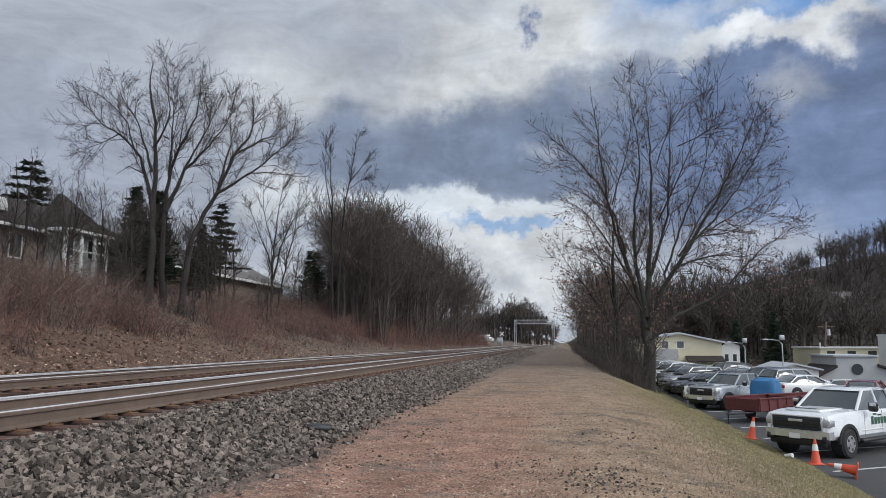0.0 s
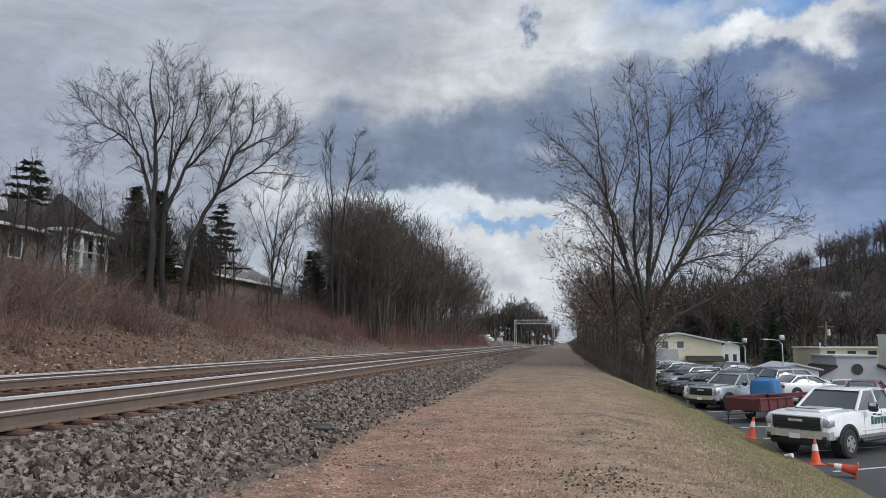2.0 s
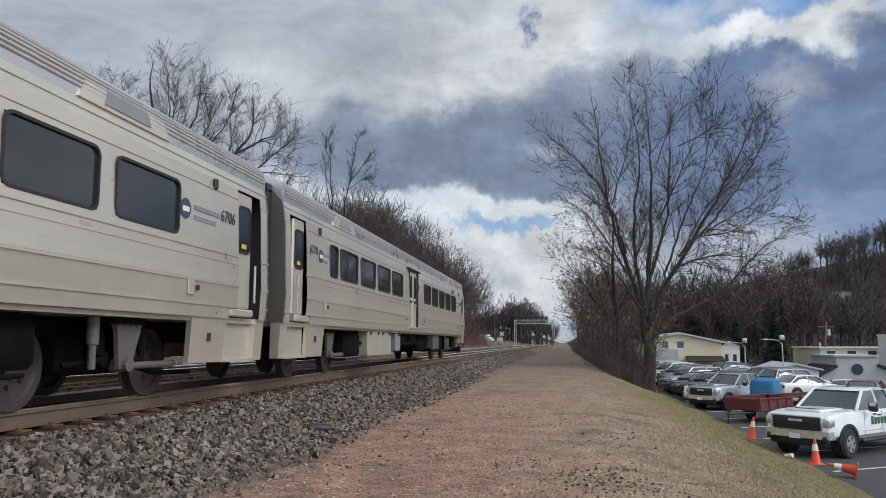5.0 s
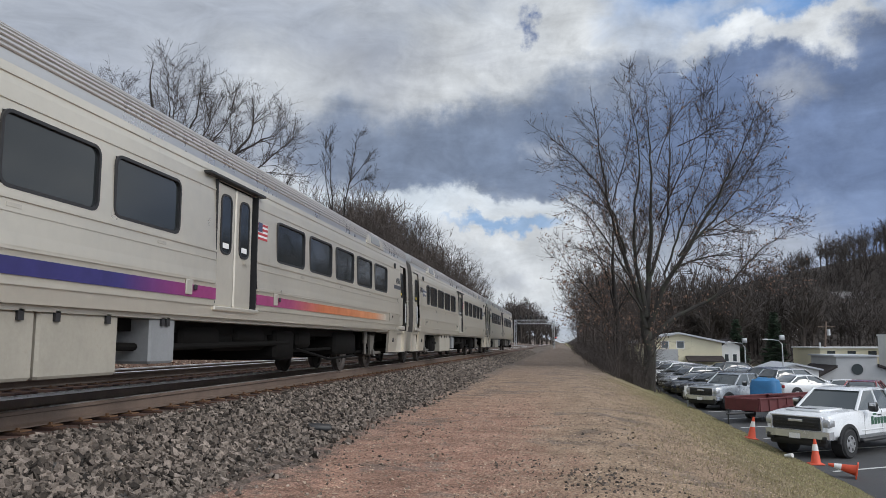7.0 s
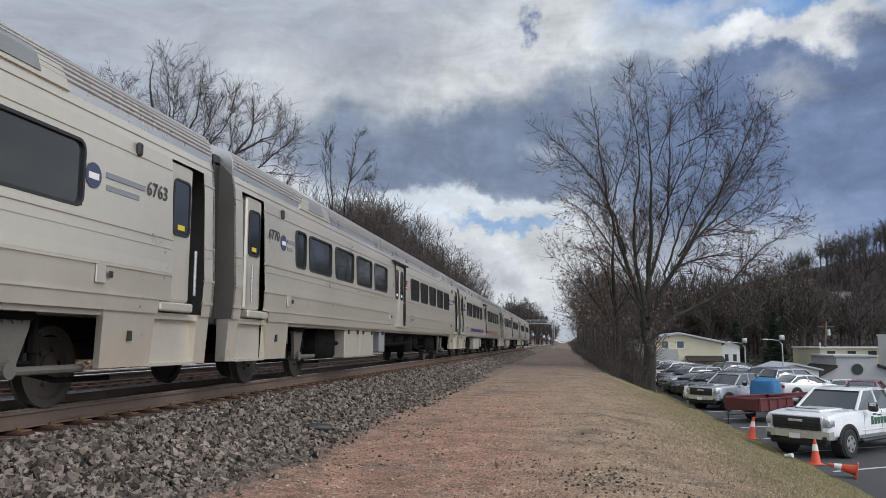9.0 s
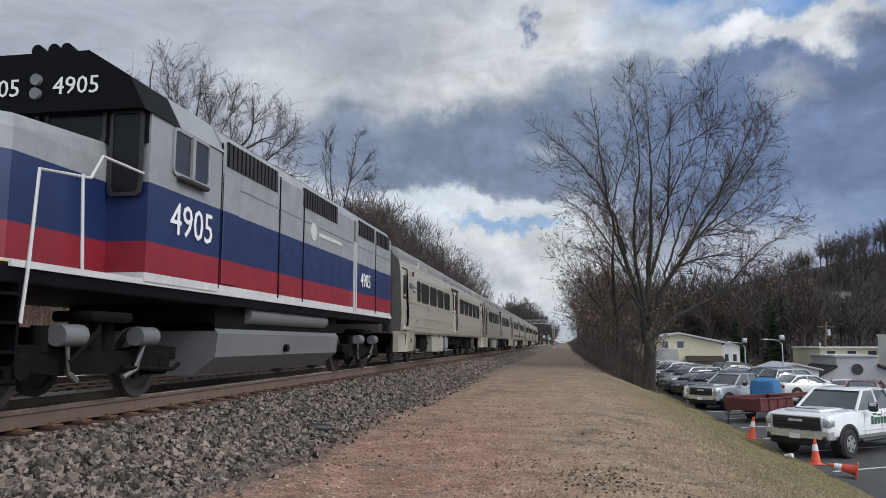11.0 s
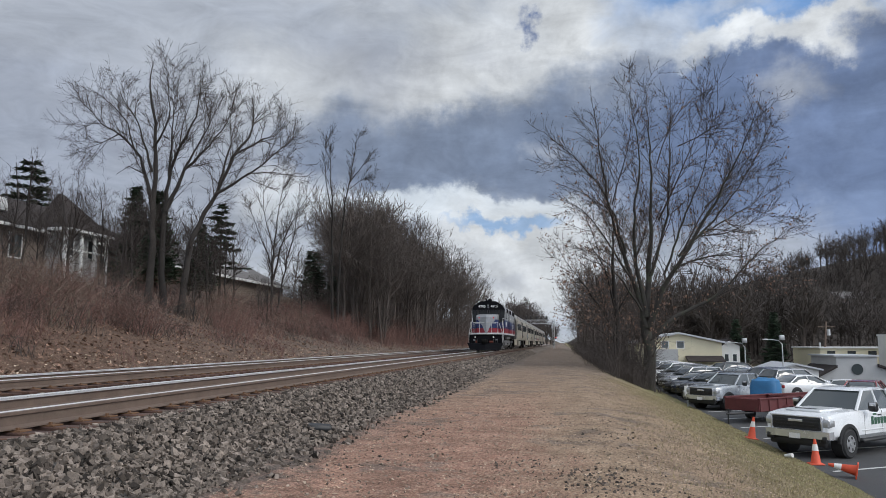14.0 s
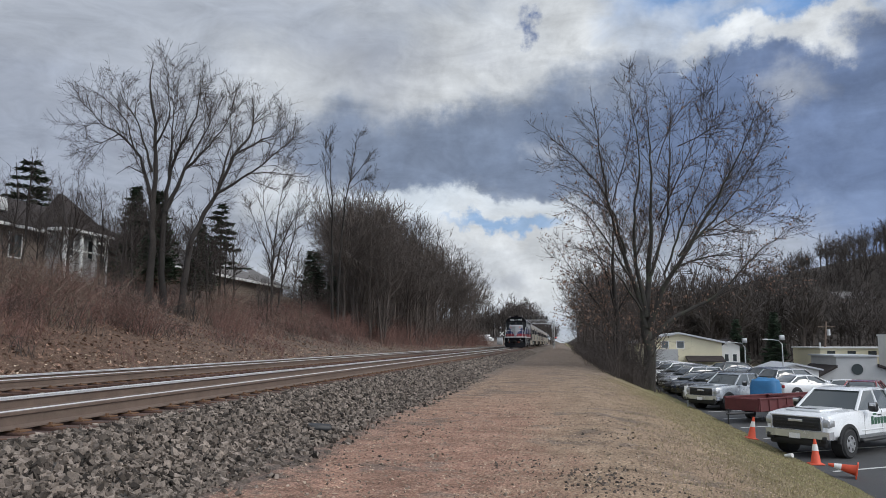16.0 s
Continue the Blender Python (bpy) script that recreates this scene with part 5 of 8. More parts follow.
def build_parked():
    rng = random.Random(3)
    kinds = []
    for nm, col, mt in (("silver", (0.50, 0.51, 0.53), 0.5), ("black", (0.015, 0.015, 0.017), 0.0), ("white", (0.72, 0.72, 0.72), 0.0), ("dark_blue", (0.02, 0.03, 0.06), 0.1),
                        ("grey", (0.16, 0.165, 0.17), 0.4), ("pale_blue_grey", (0.30, 0.34, 0.38), 0.4), ("red", (0.22, 0.02, 0.025), 0.1)):
        p = paint("car_paint_" + nm, col, mt)
        w = nm.replace("_", " ")
        kinds.append((build_car("car", w + " saloon car parked on the asphalt", "car", p, False), build_car("car", w + " sport utility car parked on the asphalt", "car", p, True)))
    flat = [k for pair in kinds for k in pair]
    used = set()
    def put(which, x, y, rz):
        src = flat[which]
        m = pose(x, y, LOT_Z - float(low_ground(x, y)), 0, 0, rz)
        if which in used:
            return copy_thing(src, m)
        used.add(which)
        src.matrix_basis = m
        return src
    # angled row along the foot of the slope: silver, dark, white and grey cars
    row = [0, 3, 6, 2, 1, 4, 9, 0, 5, 2, 8, 1]
    for k, w in enumerate(row):
        put(w, 8.9 + rng.uniform(-0.2, 0.2), 44.3 + 2.75 * k, -62 + rng.uniform(-3, 3))
    for k, w in enumerate([4, 1, 7, 2, 10, 0, 3, 4]):
        put(w, 14.4 + rng.uniform(-0.2, 0.2), 49 + 3.1 * k, 118 + rng.uniform(-3, 3))
    for k, w in enumerate([12, 0, 13, 4]):
        put(w, 15.2 + 2.9 * k + rng.uniform(-0.2, 0.2), 42.5 + 0.5 * k, 150 + rng.uniform(-4, 4))
    for k, w in enumerate([4, 0, 9, 8, 5, 1, 13]):
        put(w, 20.0 + 3.0 * k + rng.uniform(-0.2, 0.2), 68 + rng.uniform(-0.5, 0.5), 10 + rng.uniform(-4, 4))
    for k, w in enumerate([4, 11, 6, 5]):
        put(w, 18.0 + 3.2 * k + rng.uniform(-0.2, 0.2), 80 + rng.uniform(-0.5, 0.5), 70 + rng.uniform(-14, 14))
    for i, k in enumerate(flat):
        if i not in used:
            for o in list(k.children_recursive) + [k]:
                bpy.data.objects.remove(o)


def build_pickup(m, name, label, p, marked):
    """A large crew-cab pickup that faces -y."""
    c = thing(name, label, "pickup truck", m)
    st = [(-2.95, 0.92, 0.62, 1.08, 1.20), (-2.88, 0.97, 0.56, 1.14, 1.26), (-2.3, 1.0, 0.52, 1.18, 1.32), (-1.25, 1.01, 0.50, 1.20, 1.34), (0.9, 1.01, 0.50, 1.22, 1.32), (1.15, 1.01, 0.50, 1.25, 1.36),
          (2.8, 1.0, 0.55, 1.26, 1.38), (2.92, 0.96, 0.62, 1.24, 1.34)]
    part("body", body_loft(st), p, c)
    part("hood_bulge", Geo().box(-0.55, 0.55, -2.6, -1.3, 1.28, 1.37, 0.04), p, c)
    part("hood_vent", Geo().box(-0.32, 0.32, -2.45, -2.32, 1.36, 1.385, 0.01), BLACK_PLASTIC, c, smooth=False)
    z0, z1 = 1.30, 1.92
    gl = Geo().loft([[(-0.90, -1.30, z0), (0.90, -1.30, z0), (0.92, -0.2, z0), (0.90, 1.05, z0), (-0.90, 1.05, z0), (-0.92, -0.2, z0)],
                     [(-0.70, -0.55, z1 - 0.06), (0.70, -0.55, z1 - 0.06), (0.76, 0.1, z1 - 0.04), (0.70, 0.90, z1 - 0.06), (-0.70, 0.90, z1 - 0.06), (-0.76, 0.1, z1 - 0.04)]])
    part("cabin_glass", gl, CAR_GLASS, c, "dark windscreen and side windows", smooth=False)
    rf = Geo().loft([[(-0.73, -0.62, z1 - 0.07), (0.73, -0.62, z1 - 0.07), (0.78, 0.1, z1 - 0.06), (0.72, 0.95, z1 - 0.07), (-0.72, 0.95, z1 - 0.07), (-0.78, 0.1, z1 - 0.06)],
                     [(-0.6, -0.42, z1), (0.6, -0.42, z1), (0.64, 0.1, z1 + 0.02), (0.58, 0.85, z1), (-0.58, 0.85, z1), (-0.64, 0.1, z1 + 0.02)]])
    part("roof", rf, p, c)
    part("roof_antenna", Geo().loft([[(-0.04, 0.0, z1), (0.04, 0.0, z1), (0.04, 0.2, z1), (-0.04, 0.2, z1)], [(-0.01, 0.14, z1 + 0.09), (0.01, 0.14, z1 + 0.09), (0.01, 0.2, z1 + 0.09), (-0.01, 0.2, z1 + 0.09)]]),
         BLACK_PLASTIC, c)
    part("grille", Geo().box(-0.74, 0.74, -2.99, -2.9, 0.80, 1.17, 0.03), BLACK_PLASTIC, c, "large black grille")
    for k in range(4):
        part("grille_bar", Geo().box(-0.7, 0.7, -3.005, -2.98, 0.85 + 0.08 * k, 0.875 + 0.08 * k), BLACK_PLASTIC, c, smooth=False)
    part("emblem", Geo().box(-0.22, 0.22, -3.02, -2.99, 1.03, 1.10, 0.01), CHROME, c, "plain bright emblem bar", smooth=False)
    part("grille_surround", Geo().box(-0.78, 0.78, -3.0, -2.92, 1.17, 1.21, 0.015).box(-0.80, -0.74, -3.0, -2.92, 0.78, 1.21, 0.015).box(0.74, 0.80, -3.0, -2.92, 0.78, 1.21, 0.015), CHROME, c, "chrome surround")
    part("bumper", Geo().loft([[(-1.0, -2.75, z), (-0.98, -2.98, z), (-0.6, -3.08, z), (0.6, -3.08, z), (0.98, -2.98, z), (1.0, -2.75, z)] for z in (0.58, 0.62, 0.76, 0.79)]), CHROME, c, "bright chrome front bumper", smooth=False)
    part("air_dam", Geo().box(-0.85, 0.85, -2.98, -2.8, 0.36, 0.58, 0.03), BLACK_PLASTIC, c)
    part("number_plate", Geo().box(-0.16, 0.16, -3.10, -3.07, 0.56, 0.70), CONE_WHITE, c, "plain pale plate", smooth=False)
    for s in (-1, 1):
        part("headlight", Geo().box(*sorted((s * 0.70, s * 0.985)), -2.97, -2.62, 0.90, 1.14, 0.04), HEADLAMP, c, "large clear headlight")
        part("fog_light", Geo().box(*sorted((s * 0.72, s * 0.92)), -3.03, -2.9, 0.48, 0.66, 0.02), BLACK_PLASTIC, c)
        part("door_mirror", Geo().box(*sorted((s * 1.04, s * 1.32)), -0.86, -0.72, 1.28, 1.56, 0.05), BLACK_PLASTIC, c, "large black towing mirror")
        part("mirror_cap", Geo().box(*sorted((s * 1.10, s * 1.30)), -0.885, -0.85, 1.44, 1.55, 0.03), CHROME, c)
        for (ya, za, yb, zb) in ((-1.30, z0, -0.55, z1 - 0.05), (1.05, z0, 0.90, z1 - 0.05), (0.02, z0, 0.02, z1 - 0.05)):
            part("window_pillar", Geo().tube([(s * 0.915, ya, za), (s * 0.74, yb, zb)], 0.05, 6), p, c)
        for y in (-1.02, 0.05, 1.06):
            part("door_seam", Geo().box(*sorted((s * 1.005, s * 1.013)), y, y + 0.012, 0.6, 1.28), BLACK_PLASTIC, c, smooth=False)
        for y in (-0.22, 0.82):
            part("door_handle", Geo().box(*sorted((s * 1.01, s * 1.04)), y, y + 0.2, 1.13, 1.17, 0.01), BLACK_PLASTIC, c)
        part("body_moulding", Geo().box(*sorted((s * 1.005, s * 1.02)), -1.2, 1.1, 0.72, 0.76, 0.005), p, c)
        part("running_board", Geo().box(*sorted((s * 0.9, s * 1.06)), -1.2, 1.1, 0.40, 0.48, 0.02), BLACK_PLASTIC, c)
        for y in (-1.95, 1.9):
            wheel_part(c, s * 0.915, y, 0.41, 0.27)
            arch = []
            for i in range(13):
                a = math.pi * i / 12
                arch.append((y + 0.56 * math.cos(a), 0.44 + 0.54 * math.sin(a)))
            inner = [(y + 0.46 * math.cos(math.pi * i / 12), 0.44 + 0.44 * math.sin(math.pi * i / 12)) for i in range(12, -1, -1)]
            part("wheel_arch", Geo().extrude(arch + inner, "x", *sorted((s * 0.95, s * 1.035))), BLACK_PLASTIC, c, smooth=False)
            part("wheel_well", Geo().cyl((s * 0.70, y, 0.45), (s * 1.008, y, 0.45), 0.465, k=22), TYRE, c)
        if marked:
            g = Geo()
            for k in range(6):
                g.box(*sorted((s * 1.006, s * 1.016)), -0.62 + 0.19 * k, -0.47 + 0.19 * k, 0.88, 1.08 if k else 1.12)
            part("lettering_bar", g, SIGN_GREEN, c, "dark green lettering on the door", smooth=False)
            part("lettering_bar", Geo().box(*sorted((s * 1.006, s * 1.016)), -0.5, -0.28, 1.15, 1.21), SIGN_GREEN, c, smooth=False)
    return c


SIGN_GREEN = material("dark_green_lettering", (0.03, 0.10, 0.06), 0.5, 0, 0.05)


def build_cone(m, label, h=0.72):
    c = thing("traffic_cone", label, "traffic cone", m, group="traffic cones")
    part("base", Geo().box(-0.19, 0.19, -0.19, 0.19, 0, 0.035, 0.012), CONE_ORANGE, c)
    part("cone_body", Geo().tube([(0, 0, 0.03), (0, 0, 0.06), (0, 0, h)], [0.155, 0.13, 0.03], 20), CONE_ORANGE, c, "orange cone")
    part("reflective_band", Geo().tube([(0, 0, h * 0.55), (0, 0, h * 0.80)], [0.088, 0.058], 20), CONE_WHITE, c, "white band")
    return c


def build_trailer(m, label):
    c = thing("dump_trailer", label, "trailer", m)
    b = Geo().box(-0.95, 0.95, -2.0, 2.0, 0.62, 0.70)
    part("bed_floor", b, TRAILER_RED, c, smooth=False)
    for s in (-1, 1):
        part("side_panel", Geo().box(*sorted((s * 0.95, s * 1.0)), -2.0, 2.0, 0.62, 1.22, 0.01), TRAILER_RED, c, smooth=False)
        for k in range(6):
            part("side_rib", Geo().box(*sorted((s * 1.0, s * 1.05)), -1.95 + 0.75 * k, -1.87 + 0.75 * k, 0.62, 1.2, 0.01), TRAILER_RED, c, smooth=False)
        part("top_rail", Geo().box(*sorted((s * 0.92, s * 1.06)), -2.03, 2.03, 1.2, 1.28, 0.015), TRAILER_RED, c, smooth=False)
        arch = [(0.3 + 0.52 * math.cos(math.pi * i / 10), 0.42 + 0.46 * math.sin(math.pi * i / 10)) for i in range(11)]
        inn = [(0.3 + 0.47 * math.cos(math.pi * i / 10), 0.42 + 0.41 * math.sin(math.pi * i / 10)) for i in range(10, -1, -1)]
        part("fender", Geo().extrude(arch + inn, "x", *sorted((s * 1.0, s * 1.3))), TRAILER_RED, c, smooth=False)
        wheel_part(c, s * 1.14, 0.3, 0.38, 0.24)
    part("tail_gate", Geo().box(-0.95, 0.95, 1.97, 2.02, 0.62, 1.22, 0.01), TRAILER_RED, c, smooth=False)
    part("front_panel", Geo().box(-0.95, 0.95, -2.02, -1.97, 0.62, 1.22, 0.01), TRAILER_RED, c, smooth=False)
    part("tongue", Geo().tube([(0.7, -2.0, 0.55), (0, -3.2, 0.5)], 0.05, 6).tube([(-0.7, -2.0, 0.55), (0, -3.2, 0.5)], 0.05, 6).cyl((0, -3.1, 0), (0, -3.1, 0.75), 0.04, k=8), BLACK_PLASTIC, c, "dark drawbar with jack")
    return c


def wall_box(name, x0, x1, y0, y1, z0, z1, mat, parent, label=""):
    return part(name, Geo().box(x0, x1, y0, y1, z0, z1), mat, parent, label, smooth=False)


def add_windows(parent, face, c0, spots, z0, z1, w, mat_frame=None):
    """Windows with frames on a wall: face 'y-' looks towards -y at y = c0, 'x+' and 'x-' along x."""
    fr = mat_frame or TRIM_WHITE
    for a in spots:
        if face == "y-":
            win = part("window", Geo().box(a - w / 2, a + w / 2, c0 - 0.02, c0 + 0.02, z0, z1), CAR_GLASS, parent, smooth=False)
            part("window_frame", Geo().box(a - w / 2 - 0.1, a - w / 2, c0 - 0.05, c0 + 0.02, z0 - 0.1, z1 + 0.1).box(a + w / 2, a + w / 2 + 0.1, c0 - 0.05, c0 + 0.02, z0 - 0.1, z1 + 0.1).box(
                a - w / 2, a + w / 2, c0 - 0.05, c0 + 0.02, z1, z1 + 0.1).box(a - w / 2, a + w / 2, c0 - 0.05, c0 + 0.02, z0 - 0.1, z0), fr, win, smooth=False)
        else:
            s = 1 if face == "x+" else -1
            win = part("window", Geo().box(c0 - 0.02, c0 + 0.02, a - w / 2, a + w / 2, z0, z1), CAR_GLASS, parent, smooth=False)
            lo, hi = sorted((c0 - s * 0.02, c0 + s * 0.05))
            part("window_frame", Geo().box(lo, hi, a - w / 2 - 0.1, a - w / 2, z0 - 0.1, z1 + 0.1).box(lo, hi, a + w / 2, a + w / 2 + 0.1, z0 - 0.1, z1 + 0.1).box(
                lo, hi, a - w / 2, a + w / 2, z1, z1 + 0.1).box(lo, hi, a - w / 2, a + w / 2, z0 - 0.1, z0), fr, win, smooth=False)


def gable_y(x0, x1, xa, ze, za, y0, y1):
    """A gabled prism whose ridge runs along y."""
    return Geo().extrude([(x0, ze - 0.001), (x0, ze), (xa, za), (x1, ze), (x1, ze - 0.001)], "y", y0, y1)


def build_buildings():
    b = thing("yellow_building", "pale yellow two-storey building with a low-pitched grey roof", "building")
    g = Geo().extrude([(10.5, -4.6), (10.5, 0.7), (16.2, 1.95), (22.0, 0.7), (22.0, -4.6)], "y", 112, 128)
    part("wall", g, SIDING_YELLOW, b, smooth=False)
    part("roof", Geo().extrude([(10.0, 0.62), (16.2, 1.98), (22.6, 0.6), (22.6, 0.85), (16.2, 2.2), (10.0, 0.86)], "y", 111.5, 128.5), ROOF_PALE, b, smooth=False)
    add_windows(b, "y-", 112.0, (14.3, 16.4), 0.0, 0.9, 0.9)
    add_windows(b, "y-", 112.0, (12.0, 17.2, 18.6), -3.4, -2.2, 1.0)
    part("lean_to_roof", Geo().extrude([(111.9, -1.3), (109.6, -1.9), (109.6, -1.75), (111.9, -1.1)], "x", 17.0, 22.0), ROOF_DARK, b, smooth=False)
    part("porch", Geo().box(11.8, 15.8, 110.3, 112, -4.6, -0.2), WALL_GREY, b, "grey projecting porch", smooth=False)
    add_windows(b, "y-", 110.3, (13.0, 14.6), -3.0, -1.8, 0.9)
    w = thing("white_annex", "white gabled annex beside the yellow building", "building")
    part("wall", Geo().extrude([(22.1, -4.6), (22.1, 0.3), (23.2, 1.0), (24.6, 0.3), (24.6, -4.6)], "y", 113, 124), SIDING_WHITE, w, smooth=False)
    part("roof", Geo().extrude([(22.0, 0.2), (23.2, 1.05), (24.9, 0.15), (24.9, 0.35), (23.2, 1.3), (22.0, 0.42)], "y", 112.6, 124.4), ROOF_DARK, w, smooth=False)
    add_windows(w, "y-", 113, (22.8, 23.9), -1.9, -0.9, 0.5)
    part("door", Geo().box(22.6, 23.5, 112.94, 113.0, -4.6, -2.5), BLACK_PLASTIC, w, smooth=False)
    y = thing("long_yellow_building", "long flat-roofed yellow commercial building", "building")
    part("wall", Geo().box(33.1, 48.0, 106, 118, -4.6, 0.0), SIDING_YELLOW, y, smooth=False)
    part("parapet", Geo().box(32.9, 48.2, 105.8, 118.2, 0.0, 0.16), TRIM_WHITE, y, smooth=False)
    add_windows(y, "y-", 106, (34.4, 36.9, 39.4, 44.0), -1.5, -0.45, 0.8, BLACK_PLASTIC)
    part("roof_vent", Geo().cyl((33.4, 107, 0.1), (33.4, 107, 0.75), 0.12, k=8), GALV, y)
    s = thing("grey_hall", "pale grey hall with a round window in its gable", "building")
    part("wall", Geo().extrude([(28.8, -4.6), (28.8, -3.4), (31.0, -2.2), (31.0, -0.85), (35.4, -0.85), (35.4, -2.0), (40, -3.6), (40, -4.6)], "y", 94, 103), WALL_GREY, s, smooth=False)
    part("roof", Geo().extrude([(28.2, -3.65), (31.0, -2.1), (31.0, -1.85), (28.2, -3.35)], "y", 93.6, 103.4), ROOF_DARK, s, smooth=False)
    part("roof", Geo().extrude([(35.4, -1.95), (40.6, -3.85), (40.6, -3.6), (35.4, -1.7)], "y", 93.6, 103.4), ROOF_DARK, s, smooth=False)
    part("parapet", Geo().box(30.7, 35.6, 93.8, 103.2, -0.85, -0.68), ROOF_PALE, s, smooth=False)
    part("round_window", Geo().cyl((33.2, 93.9, -2.3), (33.2, 94.0, -2.3), 0.62, k=24), CAR_GLASS, s, "round dark window")
    t = thing("shed_building", "low white shed with a pale curved roof", "building")
    part("wall", Geo().extrude([(23.5, -4.6), (23.5, -2.35), (25.3, -1.75), (27.8, -2.25), (27.8, -4.6)], "y", 90, 99), SIDING_WHITE, t, smooth=False)
    part("roof", Geo().extrude([(23.2, -2.45), (25.3, -1.72), (28.2, -2.33), (28.2, -2.16), (25.3, -1.5), (23.2, -2.25)], "y", 89.6, 99.4), ROOF_PALE, t, smooth=False)
    add_windows(t, "y-", 90, (24.3, 25.4), -3.3, -2.5, 0.7, BLACK_PLASTIC)
    part("door", Geo().box(26.3, 27.2, 89.95, 90, -4.6, -2.9), BLACK_PLASTIC, t, smooth=False)
    u = thing("white_building", "tall white building at the edge of the car park", "building")
    part("wall", Geo().box(39.2, 48, 96, 103.5, -4.6, 1.6), SIDING_WHITE, u, smooth=False)
    part("parapet", Geo().box(39.1, 48.1, 95.8, 103.6, 1.6, 1.75), TRIM_WHITE, u, smooth=False)
    add_windows(u, "y-", 96, (41.0, 43.5), -2.0, -0.6, 0.9, BLACK_PLASTIC)
    # houses among the trees on the hill
    for x, yy, sx in ((60, 240, 9), (88, 262, 11), (118, 270, 9)):
        h = thing("hillside_house", "house half hidden among bare trees on the hill", "house", group="hillside houses")
        z = gz(x, yy)
        part("wall", Geo().box(x, x + sx, yy, yy + 8, z - 2, z + 4.5), SIDING_WHITE if sx == 9 else WALL_TAN, h, smooth=False)
        part("roof", Geo().extrude([(yy - 0.5, z + 4.4), (yy + 4, z + 7), (yy + 8.5, z + 4.4)], "x", x - 0.5, x + sx + 0.5), ROOF_GREY, h, smooth=False)
        add_windows(h, "y-", yy, (x + 2, x + sx - 2), z + 1.8, z + 3.2, 1.2)


def build_bank_houses():
    h = thing("hilltop_house", "long tan house with a dark shingle roof above the bank", "house")
    part("wall", Geo().box(-47, -36, 26, 61, 3.5, 8.6), WALL_TAN, h, smooth=False)
    part("roof", Geo().loft([[(-48, 25, 8.4), (-35.3, 25, 8.4), (-35.3, 62, 8.4), (-48, 62, 8.4)], [(-41.7, 29, 11.7), (-41.5, 29, 11.7), (-41.5, 60, 11.7), (-41.7, 60, 11.7)]]), ROOF_DARK, h, smooth=False)
    part("fascia", Geo().box(-35.4, -35.25, 25, 62, 8.25, 8.45), TRIM_WHITE, h, smooth=False)
    part("porch_roof", Geo().loft([[(-36.6, 47.2, 8.7), (-33.8, 47.2, 8.7), (-33.8, 52.6, 8.7), (-36.6, 52.6, 8.7)], [(-36.5, 49.7, 11.6), (-36.3, 49.7, 11.6), (-36.3, 50.1, 11.6), (-36.5, 50.1, 11.6)]]), ROOF_DARK, h,
         "pointed hip roof over the porch", smooth=False)
    part("porch_eave", Geo().box(-36.5, -33.7, 47.1, 52.7, 8.5, 8.7), TRIM_WHITE, h, smooth=False)
    part("porch_wall", Geo().box(-36, -34.6, 47.8, 52, 5.0, 8.5), WALL_GREY, h, smooth=False)
    for y in (47.5, 49.3, 50.8, 52.3):
        part("porch_column", Geo().box(-34.2, -34.0, y - 0.1, y + 0.1, 5.0, 8.5, 0.02), TRIM_WHITE, h, "white porch column")
    part("porch_rail", Geo().box(-34.15, -34.05, 47.5, 52.3, 7.2, 7.3), TRIM_WHITE, h, smooth=False)
    add_windows(h, "x+", -36, (29, 33, 37, 41, 45), 6.4, 7.9, 1.1)
    add_windows(h, "x+", -34.6, (48.6, 51.2), 6.9, 8.2, 0.9)
    part("dormer_vent", Geo().box(-38.2, -37.2, 44.6, 45.6, 9.6, 10.5, 0.03), TRIM_WHITE, h, "small white roof vent")
    b = thing("low_building", "long low building with skylights in its grey roof", "building")
    part("wall", Geo().box(-46, -34.2, 60, 89.5, 3.0, 7.5), WALL_TAN, b, smooth=False)
    part("roof", Geo().extrude([(-46.6, 7.3), (-40.2, 10.4), (-33.6, 7.3), (-33.6, 7.5), (-40.2, 10.65), (-46.6, 7.5)], "y", 59.5, 90), ROOF_GREY, b, smooth=False)
    part("gutter", Geo().box(-33.65, -33.5, 59.5, 90, 7.25, 7.5), TRIM_WHITE, b, "pale gutter", smooth=False)
    for y in (66.5, 71.0, 75.2, 79.5, 84.0):
        sk = Geo()
        z = lambda x: 7.52 + (-33.6 - x) * (10.65 - 7.5) / 6.6
        sk.loft([[(-36.6, y - 0.45, z(-36.6)), (-36.6, y + 0.45, z(-36.6)), (-38.4, y + 0.45, z(-38.4)), (-38.4, y - 0.45, z(-38.4))],
                 [(-36.6, y - 0.45, z(-36.6) + 0.12), (-36.6, y + 0.45, z(-36.6) + 0.12), (-38.4, y + 0.45, z(-38.4) + 0.12), (-38.4, y - 0.45, z(-38.4) + 0.12)]])
        part("skylight", sk, SKYLIGHT, b, "bright glazed skylight", smooth=False)
    f = thing("board_fence", "weathered wooden board fence along the top of the bank", "fence")
    board = Geo().box(-0.012, 0.012, -0.07, 0.07, 0, 1.45).mesh("board", WOOD_FENCE)
    recalc(board)
    for k in range(170):
        o = new("board", board)
        o.parent = f
        o.matrix_basis = pose(-30.6, 66.0 + 0.15 * k, 4.35)
    for k in range(12):
        part("post", Geo().box(-30.8, -30.66, 66 + 2.3 * k, 66.12 + 2.3 * k, 3.6, 5.75), WOOD_FENCE, f, smooth=False)
